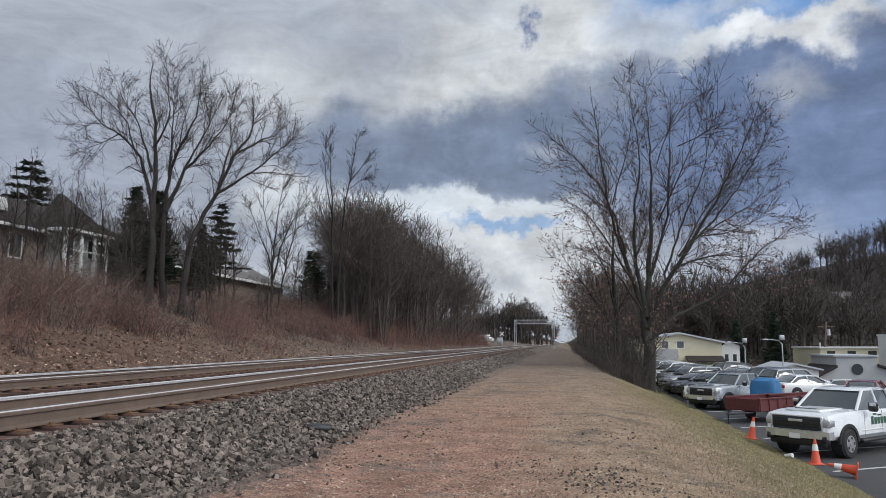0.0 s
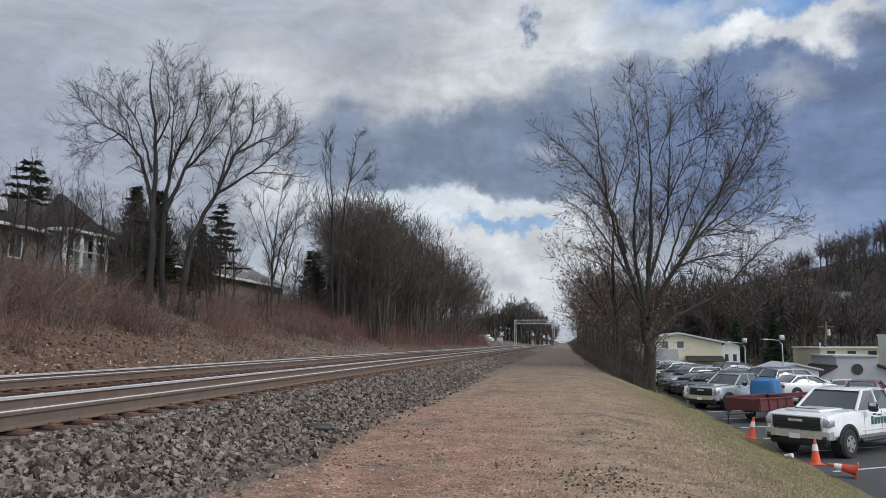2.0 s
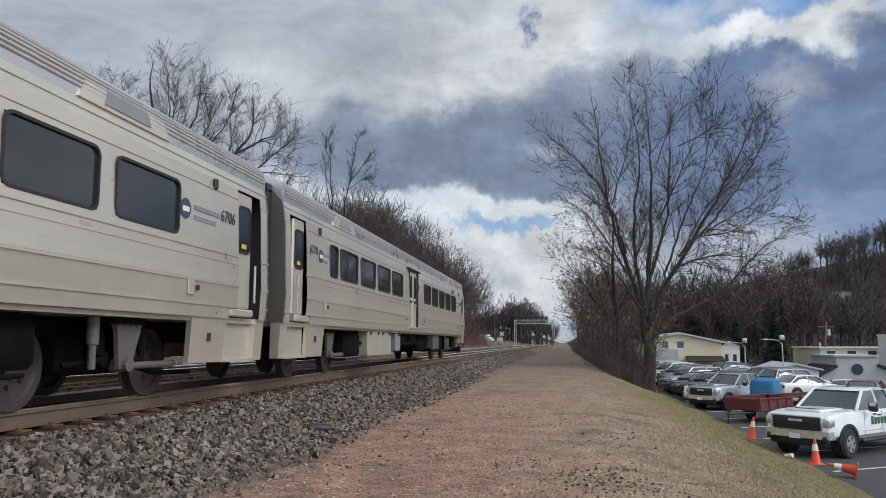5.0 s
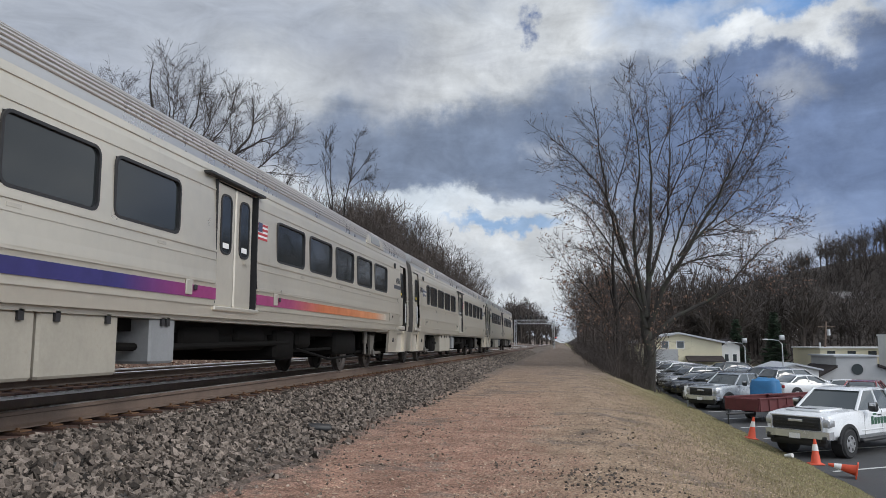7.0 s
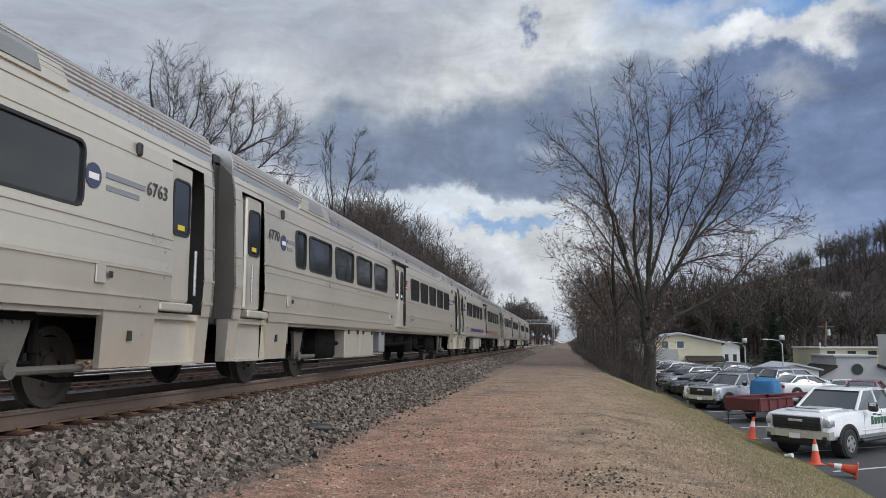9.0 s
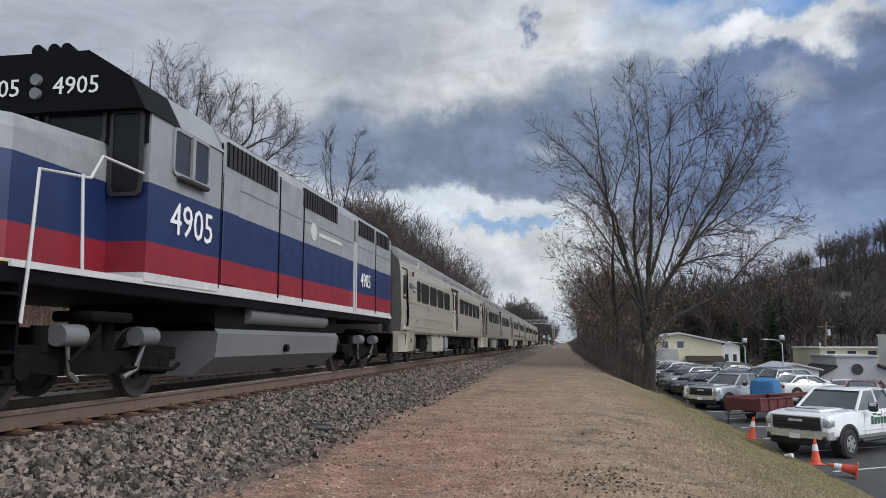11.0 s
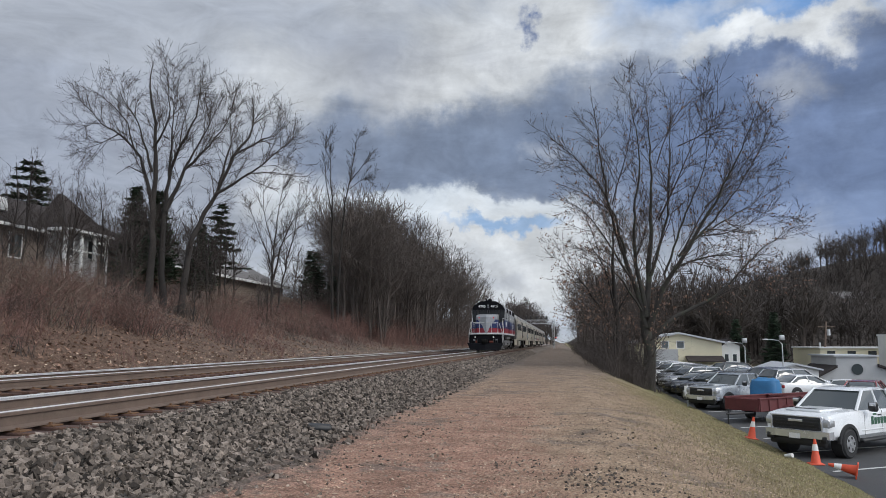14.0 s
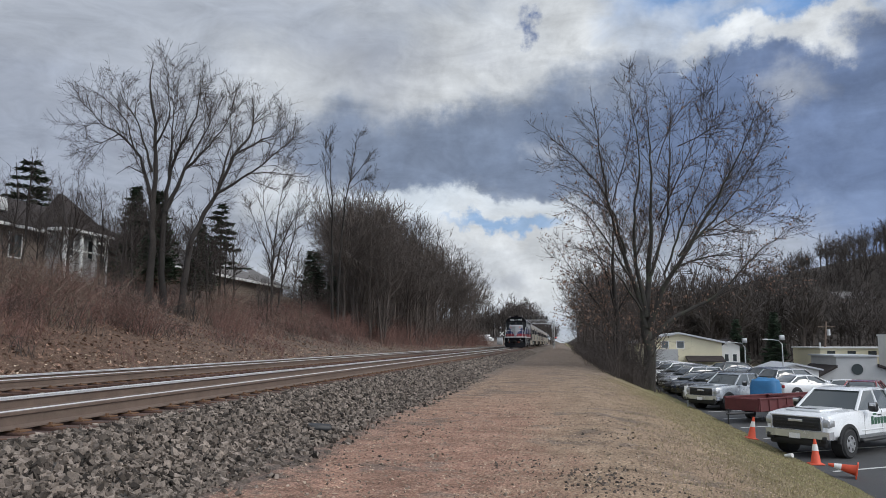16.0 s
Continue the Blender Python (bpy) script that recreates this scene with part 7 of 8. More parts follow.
def build_coach(index, label, number, stripe=False, cab=False, brand=True):
    c = thing("railway_coach", label, "railway coach", group="coaches of the train")
    end0, end1 = -12.62, 12.62
    win_w = 1.45
    wins = [((2.03 + 1.70 * k) if cab else (1.80 + 1.76 * k), 1.36 if cab else 1.42) for k in range(5)] + [(-3.1 - 1.767 * k, win_w) for k in range(4)] + [(-9.62, 0.56)]
    if cab:
        wins.append((11.75, 0.0))
    win_holes = [(y - w / 2, y + w / 2) for y, w in wins if w]
    door_c = -0.55
    mid_door = (door_c - 0.74, door_c + 0.74)
    end_doors = [(-12.30, -11.42)] if cab else [(-12.30, -11.42), (11.42, 12.30)]
    wells = [(-12.30, -11.17)] if cab else [(-12.30, -11.17), (11.17, 12.30)]
    doors = [mid_door] + end_doors
    z_rows = [p[1] for p in PROFILE]
    y_breaks = sorted(set([end0, end1, -10.0, 10.0, 0.9] + [v for h in win_holes + doors + wells for v in h]))
    shell = Geo()
    for s in (1, -1):
        idx = {}
        vs, fs = [], []
        for i, y in enumerate(y_breaks):
            for j, (px, pz) in enumerate(PROFILE):
                idx[i, j] = len(vs)
                vs.append((s * px, y, pz))
        for i in range(len(y_breaks) - 1):
            ym = (y_breaks[i] + y_breaks[i + 1]) / 2
            for j in range(len(PROFILE) - 1):
                zm = (z_rows[j] + z_rows[j + 1]) / 2
                if 2.14 < zm < 2.82 and any(a < ym < b for a, b in win_holes):
                    continue
                if 1.24 < zm < 3.10 and any(a < ym < b for a, b in doors):
                    continue
                if zm < 1.24 and any(a < ym < b for a, b in wells):
                    continue
                fs.append((idx[i, j], idx[i + 1, j], idx[i + 1, j + 1], idx[i, j + 1]))
        shell.add(vs, fs)
    # closed ends and floor
    outline = [(x, z) for x, z in PROFILE] + [(1.2, 3.6), (0.6, 3.78), (-0.6, 3.78), (-1.2, 3.6)] + [(-x, z) for x, z in reversed(PROFILE)]
    for y0, y1 in ((end0, end0 + 0.06), (end1 - 0.06, end1)):
        if cab and y0 > 0:
            shell.extrude(outline, "y", y0, y1)
        else:
            # steel end wall coloured dark grey, for the shade in the gap
            part("end_wall", Geo().extrude(outline, "y", y0 - 0.004, y1 + 0.004), END_GREY, c, "coach end darkened for the shade between coaches", smooth=False)
    shell.box(-1.5, 1.5, end0 + 0.1, end1 - 0.1, 1.02, 1.10)
    body = part("body", shell, STEEL, c, smooth=False)
    # fluted roof
    arc = []
    for i in range(41):
        u = i / 40
        x = 1.50 * math.cos(math.pi * u)
        z = 3.30 + 0.60 * math.sin(math.pi * u) ** 0.45
        arc.append((x, z))
    roof = Geo().extrude(arc + [(-1.45, 3.28), (1.45, 3.28)], "y", end0 + 0.02, end1 - 0.02)
    part("roof", roof, STEEL_ROOF, c, "ribbed stainless-steel roof")
    for u in (0.010, 0.022, 0.040, 0.062, 0.09, 0.12):
        for s in (-1, 1):
            rx, rz = s * 1.50 * math.cos(math.pi * u), 3.30 + 0.60 * math.sin(math.pi * u) ** 0.45
            part("roof_rib", Geo().tube([(rx, end0 + 0.05, rz), (rx, end1 - 0.05, rz)], 0.017, 6), ROOF_RIB, c)
    for yy in (-8.6, 8.4):
        for s in (-1, 1):
            pod = Geo().loft([[(s * 1.525, yy - 0.95, 3.31), (s * 1.525, yy + 0.95, 3.31), (s * 1.45, yy + 0.95, 3.31), (s * 1.45, yy - 0.95, 3.31)],
                              [(s * 1.505, yy - 0.82, 3.52), (s * 1.505, yy + 0.82, 3.52), (s * 1.42, yy + 0.82, 3.52), (s * 1.42, yy - 0.82, 3.52)],
                              [(s * 1.40, yy - 0.70, 3.70), (s * 1.40, yy + 0.70, 3.70), (s * 1.30, yy + 0.70, 3.68), (s * 1.30, yy - 0.70, 3.68)]])
            fr = part("roof_pod", pod, STEEL, c, "raised smooth panel on the roof shoulder", smooth=False)
            v = Geo().loft([[(s * 1.533, yy - 0.48, 3.36), (s * 1.533, yy + 0.48, 3.36), (s * 1.50, yy + 0.48, 3.36), (s * 1.50, yy - 0.48, 3.36)],
                            [(s * 1.516, yy - 0.42, 3.52), (s * 1.516, yy + 0.42, 3.52), (s * 1.48, yy + 0.42, 3.52), (s * 1.48, yy - 0.42, 3.52)],
                            [(s * 1.44, yy - 0.36, 3.65), (s * 1.44, yy + 0.36, 3.65), (s * 1.40, yy + 0.36, 3.65), (s * 1.40, yy - 0.36, 3.65)]])
            part("vent_grille", v, BOX_GREY, fr, "dark grey curved vent", smooth=False)
    part("roof_equipment", Geo().box(-0.7, 0.7, -3.0, -0.4, 3.78, 3.93, 0.05).box(-0.7, 0.7, 4.6, 7.2, 3.78, 3.92, 0.05), STEEL_ROOF, c, "low air-conditioning housing on the roof")
    # raised beads along the side
    for z, h, d in ((2.02, 0.03, 0.016), (1.90, 0.012, 0.008), (1.56, 0.024, 0.014), (1.245, 0.035, 0.018), (2.93, 0.022, 0.012), (3.19, 0.018, 0.012)):
        g = Geo()
        for s in (-1, 1):
            for a, b in spans_without(end0 + 0.02, end1 - 0.02, doors if z < 3.1 else []):
                x0, x1 = side_x(z) - 0.01, side_x(z) + d
                g.box(min(s * x0, s * x1), max(s * x0, s * x1), a, b, z, z + h)
        part("side_bead", g, STEEL, c, smooth=False)
    # windows
    for s in (-1, 1):
        for y, w in wins:
            z0, z1 = (2.14, 2.82)
            if not w:
                w, z0, z1 = 0.52, 2.12, 2.86
            r = 0.09
            x = side_x(2.45)
            xs_ = sorted((s * (x - 0.03), s * (x - 0.015)))
            win = part("window", plate(rounded(y - w / 2 - 0.005, y + w / 2 + 0.005, z0 - 0.005, z1 + 0.005, r), *((xs_[0], xs_[1]) if y < 11 else sorted((s * (x + 0.005), s * (x + 0.012))))), TRAIN_GLASS, c,
                       "dark tinted window with rounded corners", smooth=False)
            xo = sorted((s * (x - 0.035), s * (x + 0.016)))
            part("window_frame", ring_plate(y - w / 2 + 0.012, y + w / 2 - 0.012, z0 + 0.012, z1 - 0.012, r, 0.035, *xo), RUBBER if y < 11 else WHEEL_TREAD, win, "black rubber window gasket", smooth=False)
    # centre doors: two leaves set in a recess
    for s in (-1, 1):
        x = side_x(2.0)
        rec = Geo().box(*sorted((s * (x - 0.16), s * (x - 0.14))), mid_door[0], mid_door[1], 1.20, 3.14)
        rec.box(*sorted((s * (x - 0.15), s * (x + 0.0))), mid_door[0] - 0.01, mid_door[0] + 0.012, 1.24, 3.10)
        rec.box(*sorted((s * (x - 0.15), s * (x + 0.0))), mid_door[1] - 0.012, mid_door[1] + 0.01, 1.24, 3.10)
        part("door_recess", rec, RUBBER, c, "dark door recess", smooth=False)
        part("door_sill", Geo().box(*sorted((s * (x - 0.14), s * (x + 0.03))), mid_door[0] - 0.06, mid_door[1] + 0.06, 1.18, 1.245, 0.012), STEEL, c, smooth=False)
        part("door_gutter", Geo().box(*sorted((s * (x - 0.06), s * (x + 0.05))), mid_door[0] - 0.35, mid_door[1] + 0.2, 3.12, 3.155), RUBBER, c, "dark rain strip above the door", smooth=False)
        for k, yc in enumerate((door_c - 0.36, door_c + 0.30)):
            leaf = Geo().box(*sorted((s * (x - 0.10), s * (x - 0.045))), yc - 0.31, yc + 0.31, 1.25, 3.08, 0.02)
            d = part("door", leaf, DOOR_STEEL, c, "steel sliding door leaf with tall narrow window", smooth=False)
            pane = part("door_window", plate(rounded(yc - 0.17, yc + 0.17, 2.05, 2.92, 0.10), *sorted((s * (x - 0.05), s * (x - 0.038)))), TRAIN_GLASS, d, "narrow dark door window", smooth=False)
            part("door_label", Geo().box(*sorted((s * (x - 0.04), s * (x - 0.034))), yc - 0.1, yc + 0.1, 2.12, 2.2), FLAG_WHITE, d, smooth=False)
            part("window_frame", ring_plate(yc - 0.16, yc + 0.16, 2.06, 2.91, 0.10, 0.03, *sorted((s * (x - 0.06), s * (x - 0.030)))), RUBBER, d, smooth=False)
        # end doors above step wells
        for a, b in end_doors:
            sg = 1 if a > 0 else -1
            xr = x - 0.22
            rec = Geo().box(*sorted((s * (xr - 0.03), s * xr)), a, b, 0.45, 3.14)
            part("door_recess", rec, RUBBER, c, "dark vestibule recess", smooth=False)
            i0, i1 = (a + 0.02, a + 0.62) if sg > 0 else (b - 0.62, b - 0.02)
            d = part("door", Geo().box(*sorted((s * (xr + 0.02), s * (xr + 0.15))), i0, i1, 1.25, 3.08, 0.03), DOOR_STEEL, c, "steel end door with square window", smooth=False)
            ym = (i0 + i1) / 2
            part("door_window", plate(rounded(ym - 0.21, ym + 0.21, 2.14, 2.86, 0.07), *sorted((s * (xr + 0.15), s * (xr + 0.157)))), TRAIN_GLASS, d, smooth=False)
            part("window_frame", ring_plate(ym - 0.2, ym + 0.2, 2.15, 2.85, 0.07, 0.03, *sorted((s * (xr + 0.145), s * (xr + 0.168)))), RUBBER, d, smooth=False)
            part("door_label", Geo().box(*sorted((s * (xr + 0.155), s * (xr + 0.162))), ym - 0.09, ym + 0.09, 2.2, 2.27), YELLOW, d, "small yellow sticker", smooth=False)
            part("step_trap", Geo().box(*sorted((s * (xr - 0.02), s * (xr + 0.05))), min(a, sg * 11.17), max(b, sg * 11.17), 0.44, 1.10).box(*sorted((s * (xr + 0.0), s * (x + 0.0))), min(i0, sg * 11.2), max(i1, sg * 11.2), 1.12, 1.235, 0.02).box(*sorted((s * (xr + 0.0), s * (x - 0.07))), min(a, sg * 11.17), max(b, sg * 11.17), 0.43, 0.47), DOOR_STEEL, c,
                 "steel step-well panel below the end door", smooth=False)
            rail = Geo()
            rail.tube([(s * (x + 0.03), (b if sg > 0 else a) - sg * 0.30, z) for z in (1.35, 1.6, 1.95)], 0.02, 6)
            part("grab_rail", rail, WHEEL_TREAD, c, "bright steel grab rail")
            p0, p1 = sorted((sg * 10.1, sg * 11.17))
            sk = Geo()
            sk.loft([[(s * (x - 0.02), p0, 1.24), (s * (x - 0.02), p1, 1.24), (s * (x - 0.10), p1, 1.24), (s * (x - 0.10), p0, 1.24)],
                     [(s * (x - 0.05), p0 + (0.0 if sg > 0 else 0), 1.08), (s * (x - 0.05), p1, 1.08), (s * (x - 0.13), p1, 1.08), (s * (x - 0.13), p0, 1.08)],
                     [(s * (x - 0.11), p0 + 0.10 * (sg < 0) + 0.05, 0.44), (s * (x - 0.11), p1, 0.44), (s * (x - 0.18), p1, 0.44), (s * (x - 0.18), p0 + 0.05, 0.44)]])
            part("skirt_panel", sk, STEEL, c, "deep steel skirt beside the steps", smooth=False)
            part("skirt_latch", Geo().box(*sorted((s * (x - 0.09), s * (x - 0.055))), sg * 10.65 - 0.04, sg * 10.65 + 0.04, 0.74, 0.86), RUBBER, c, smooth=False)
            q0, q1 = sorted((sg * 12.28, sg * 12.62))
            part("end_post", Geo().loft([[(s * (x - dx), q0, z), (s * (x - dx), q1, z), (s * (x - 0.25), q1, z), (s * (x - 0.25), q0, z)] for z, dx in ((0.44, 0.10), (1.10, 0.055))]), STEEL, c, smooth=False)
    # small fittings
    for s in (-1, 1):
        x = side_x(1.6)
        for y in (-10.3, 9.9, -2.1, 1.0):
            f = Geo().box(*sorted((s * (x - 0.005), s * (x + 0.012))), y - 0.09, y + 0.09, 1.36, 1.56, 0.01)
            hd = part("hatch", f, DOOR_STEEL, c, "small hatch with latch", smooth=False)
            part("latch", Geo().box(*sorted((s * (x + 0.012), s * (x + 0.03))), y + 0.12, y + 0.2, 1.43, 1.5, 0.008), RUBBER, hd, smooth=False)
        for y in (10.6, -10.6):
            part("marker_light", Geo().box(*sorted((s * (side_x(3.0) - 0.01), s * (side_x(3.0) + 0.05))), y - 0.05, y + 0.05, 2.93, 3.09, 0.02), RUBBER, c, "small dark marker light", smooth=False)
        for y in [-8 + 2.6 * k for k in range(7)]:
            part("side_plate", Geo().box(*sorted((s * (side_x(1.95) - 0.004), s * (side_x(1.95) + 0.004))), y - 0.1, y + 0.1, 1.945, 1.985), DOOR_STEEL, c, smooth=False)
        # flag beside the centre door
        y, z = door_c + 0.98, 2.42
        x = side_x(z + 0.1)
        fl = part("flag_sticker", Geo().box(*sorted((s * x, s * (x + 0.006))), y - 0.20, y + 0.20, z, z + 0.28), FLAG_WHITE, c, "small flag sticker with red stripes and a blue corner", smooth=False)
        st = Geo()
        for k in range(4):
            st.box(*sorted((s * (x + 0.006), s * (x + 0.009))), y - 0.20, y + 0.20, z + 0.077 * k, z + 0.077 * k + 0.04)
        part("flag_stripe", st, FLAG_RED, fl, smooth=False)
        part("flag_corner", Geo().box(*sorted((s * (x + 0.009), s * (x + 0.012))), y - 0.20, y - 0.03, z + 0.13, z + 0.282), ROUNDEL, fl, smooth=False)
    # writing: fleet number, roundel and plain bars at both ends
    for s in (-1, 1):
        for e in (-1, 1):
            x = side_x(2.5) + 0.008
            y, yr, yb = (11.03, 9.72, (9.96, 10.74)) if e > 0 else (-11.0, -10.55, (-10.36, -9.98))
            if s < 0:
                y, yr, yb = (10.95, 10.5, (9.72, 10.30)) if e > 0 else (-11.10, -9.88, (-10.84, -10.12))
            tm = text_mesh(number, 0.25, INK)
            o = new("fleet_number", tm)
            o.parent = c
            o.matrix_basis = Matrix.Translation((s * x, y, 2.50)) @ pose(0, 0, 0, 90, 0, 90 * s)
            if brand:
                part("roundel", Geo().cyl((s * x, yr, 2.5), (s * (x + 0.006), yr, 2.5), 0.14, k=20), ROUNDEL, c, "round blue emblem", smooth=False)
                part("emblem_bar", Geo().box(*sorted((s * (x + 0.006), s * (x + 0.010))), yr - 0.09, yr + 0.09, 2.46, 2.53), FLAG_WHITE, c, smooth=False)
                part("lettering_bar", Geo().box(*sorted((s * (x - 0.01), s * (x + 0.004))), yb[0], yb[1], 2.53, 2.59), PALE_BAR, c, "grey line of lettering", smooth=False)
                part("lettering_bar", Geo().box(*sorted((s * (x - 0.01), s * (x + 0.004))), yb[0], yb[1] - 0.12, 2.39, 2.45), PALE_BAR, c, smooth=False)
            else:
                part("lettering_bar", Geo().box(*sorted((s * (x - 0.01), s * (x + 0.004))), y - 0.55, y + 0.35, 2.33, 2.44), INK, c, "dark line of lettering", smooth=False)
    if stripe:
        for s in (-1, 1):
            g = Geo()
            for a, b in spans_without(-9.8, 9.4, [mid_door]):
                g.box(*sorted((s * 1.595, s * 1.606)), a, b, 1.335, 1.50)
            part("colour_stripe", g, STRIPE, c, "stripe fading from blue through magenta to orange", smooth=False)
    # underfloor equipment
    u = Geo().box(-1.2, 1.2, -7.4, 7.4, 0.86, 1.06)
    for y0, y1, z0 in ((-7.6, -6.3, 0.38), (-1.6, -0.4, 0.66), (0.2, 1.4, 0.72), (1.9, 2.9, 0.40), (3.1, 3.9, 0.62), (5.6, 7.4, 0.45)):
        u.box(-1.28, 1.28, y0, y1, z0, 0.95, 0.06)
    # made-up pan that fills the see-through gap and keeps the underside dark
    u.box(-0.8, 0.8, -12.3, 12.3, 0.78, 1.05)
    u.tube([(1.25, -7.0, 0.72), (1.25, -2.0, 0.66), (1.25, 2.6, 0.72)], 0.05, 8)
    u.tube([(1.15, 2.0, 0.55), (1.15, 6.8, 0.6), (1.1, 7.4, 0.7)], 0.035, 6)
    for s in (-1, 1):
        u.cyl((s * 1.0, -0.3, 0.78), (s * 1.0, 1.7, 0.78), 0.20, k=14)
        u.tube([(s * 1.3, 2.9, 0.60), (s * 1.32, 5.0, 0.36), (s * 1.28, 7.2, 0.40)], 0.03, 6)
    part("underframe", u, UNDER, c, "grimy black underframe with pipes and tanks")
    for s in (-1, 1):
        for y0, y1, mat in ((-6.15, -4.85, BOX_CREAM), (-4.8, -3.45, BOX_CREAM), (-2.75, -2.15, BOX_GREY)) + (((4.0, 5.35, BOX_DARK),) if cab else ()):
            z0 = 0.36 if mat is BOX_CREAM else 0.46
            bx = part("equipment_box", Geo().box(*sorted((s * 0.9, s * 1.47)), y0, y1, z0, 1.03, 0.03), mat, c, "painted equipment box under the floor", smooth=False)
            for q in (y0 + 0.2, y1 - 0.28):
                part("box_latch", Geo().box(*sorted((s * 1.47, s * 1.50)), q, q + 0.08, 0.93, 1.04), RUBBER, bx, smooth=False)
    # gangway bellows and couplers
    for e in (-1, 1):
        if cab and e > 0:
            continue
        b = Geo()
        for k in range(4):
            y = e * (12.62 + 0.045 + 0.08 * k)
            b.box(-1.02 + 0.03 * (k % 2), 1.02 - 0.03 * (k % 2), y - 0.035, y + 0.035, 1.05, 3.45)
        part("gangway_bellows", b, END_GREY, c, "grey folded gangway bellows", smooth=False)
        part("end_frame", Geo().box(-1.30, -1.18, *sorted((e * 12.60, e * 12.80)), 1.0, 3.5, 0.02).box(1.18, 1.30, *sorted((e * 12.60, e * 12.80)), 1.0, 3.5, 0.02).box(
            -1.3, 1.3, *sorted((e * 12.6, e * 12.8)), 3.42, 3.6, 0.02), RUBBER, c, "dark end frame round the gangway", smooth=False)
        part("coupler", Geo().box(-0.18, 0.18, *sorted((e * 11.8, e * 12.94)), 0.72, 0.98, 0.04), UNDER, c)
    if cab:
        for s in (-1, 1):
            part("corner_post", Geo().box(*sorted((s * 1.30, s * 1.545)), 12.46, 12.60, 0.70, 1.12, 0.03), STEEL, c, smooth=False)
            part("sand_box", Geo().box(*sorted((s * 1.05, s * 1.40)), 11.62, 12.0, 0.68, 0.96, 0.04).box(*sorted((s * 1.1, s * 1.3)), 11.78, 11.95, 0.5, 0.70, 0.02), BOX_GREY, c, "pale box under the cab corner", smooth=False)
            part("warning_slot", Geo().box(*sorted((s * 1.59, s * 1.606)), 11.5, 12.15, 1.50, 1.64, 0.01), RUBBER, c, smooth=False)
            part("slot_bar", Geo().box(*sorted((s * 1.600, s * 1.61)), 11.62, 12.02, 1.54, 1.57), STEEL, c, smooth=False)
            part("number_board", plate(rounded(8.2, 9.1, 2.92, 3.12, 0.05), *sorted((s * 1.545, s * 1.575))), BOX_GREY, c, "grey number board", smooth=False)
            o = new("fleet_number", text_mesh(number, 0.2, INK))
            o.parent = c
            o.matrix_basis = Matrix.Translation((s * 1.578, 8.65, 2.95)) @ pose(0, 0, 0, 90, 0, 90 * s)
        # blocks added as dark fill below the cab floor
        part("cab_underframe", Geo().box(-1.25, 1.25, 10.55, 11.5, 0.52, 1.03, 0.05).box(-0.9, 0.9, 11.5, 12.3, 0.55, 1.0, 0.04).tube([(1.2, 10.4, 0.42), (1.22, 11.2, 0.5), (1.15, 12.0, 0.62)], 0.05, 8), UNDER, c, "dark filler blocks and a pipe under the cab")
        part("pilot", Geo().box(-1.4, 1.4, 12.2, 12.6, 0.28, 0.55, 0.04), UNDER, c)
        part("cab_window", Geo().box(-0.9, 0.9, 12.61, 12.64, 2.2, 3.0, 0.03), TRAIN_GLASS, c)
    # bogies with turning wheelsets
    for e in (-1, 1):
        bg = part("bogie", bogie_geo(), UNDER, c, "black bogie with springs and brake gear", at=pose(0, e * 8.95, 0))
        for s in (-1, 1):
            hang = Geo().loft([[(s * x, -0.34, 1.08), (s * x, 0.34, 1.08), (s * x, 0.30, 0.86), (s * x, 0.12, 0.44), (s * x, -0.14, 0.40), (s * x, -0.20, 0.86)] for x in (1.24, 1.30)])
            hang.cyl((s * 1.27, 0.0, 0.44), (s * 1.20, 1.30, 0.44), 0.045, k=8).cyl((s * 1.12, 0.0, 0.46), (s * 1.36, 0.0, 0.46), 0.09, k=12)
            for q in (-0.2, -0.07, 0.07, 0.2):
                for z in (0.93, 1.02):
                    hang.cyl((s * 1.29, q, z), (s * 1.318, q, z), 0.022, k=6)
            part("hanger_bracket", hang, HANGER, bg, "bolted steel bracket above the wheels", smooth=False)
            part("damper", Geo().cyl((s * 1.26, -0.62, 0.42), (s * 1.26, -0.62, 0.72), 0.045, k=8).cyl((s * 1.26, -0.62, 0.70), (s * 1.26, -0.62, 1.06), 0.07, k=10), HANGER, bg, "grey hydraulic damper")
        for q in (-1.3, 1.3):
            w = new("wheelset", WHEELSET)
            w.parent = bg
            w.matrix_basis = pose(0, q, WHEEL_R)
            WHEELS.append((w, q))
    return c


WHEELS, MOVING = [], []
WHEELSET = wheelset_mesh()
for i, args in enumerate((("silver stainless cab coach leading the train", "6710", False, True, True),
                          ("silver stainless passenger coach with dark windows", "6706", False, False, True),
                          ("silver passenger coach with a blue, magenta and orange stripe", "6506", True, False, False),
                          ("silver stainless passenger coach with blue roundel", "6770", False, False, True),
                          ("silver stainless passenger coach next to the locomotive", "6763", False, False, True))):
    MOVING.append((build_coach(i, *args), GAP_REF + (3 - i) * CAR + CAR / 2 + (0.12 if i == 0 else 0.0)))

# ---- locomotive ----
LIVERY = band_material("loco_livery", 2, [(0.0, (0.62, 0.62, 0.62)), (0.045, (0.26, 0.016, 0.030)), (0.185, (0.012, 0.026, 0.105)), (0.455, (0.30, 0.31, 0.325))], interp="CONSTANT", span=(1.45, 4.2), coat=0.1)
CAB_GLASS = material("dark_cab_glass", (0.010, 0.011, 0.013), 0.12, 0, 0.1, 2, 20, 0, spec=0.25)
LOCO_GREY = material("loco_silver_paint", (0.30, 0.31, 0.325), 0.4, 0.1, 0.1, 1.5, 12, 0.02, coat=0.3)
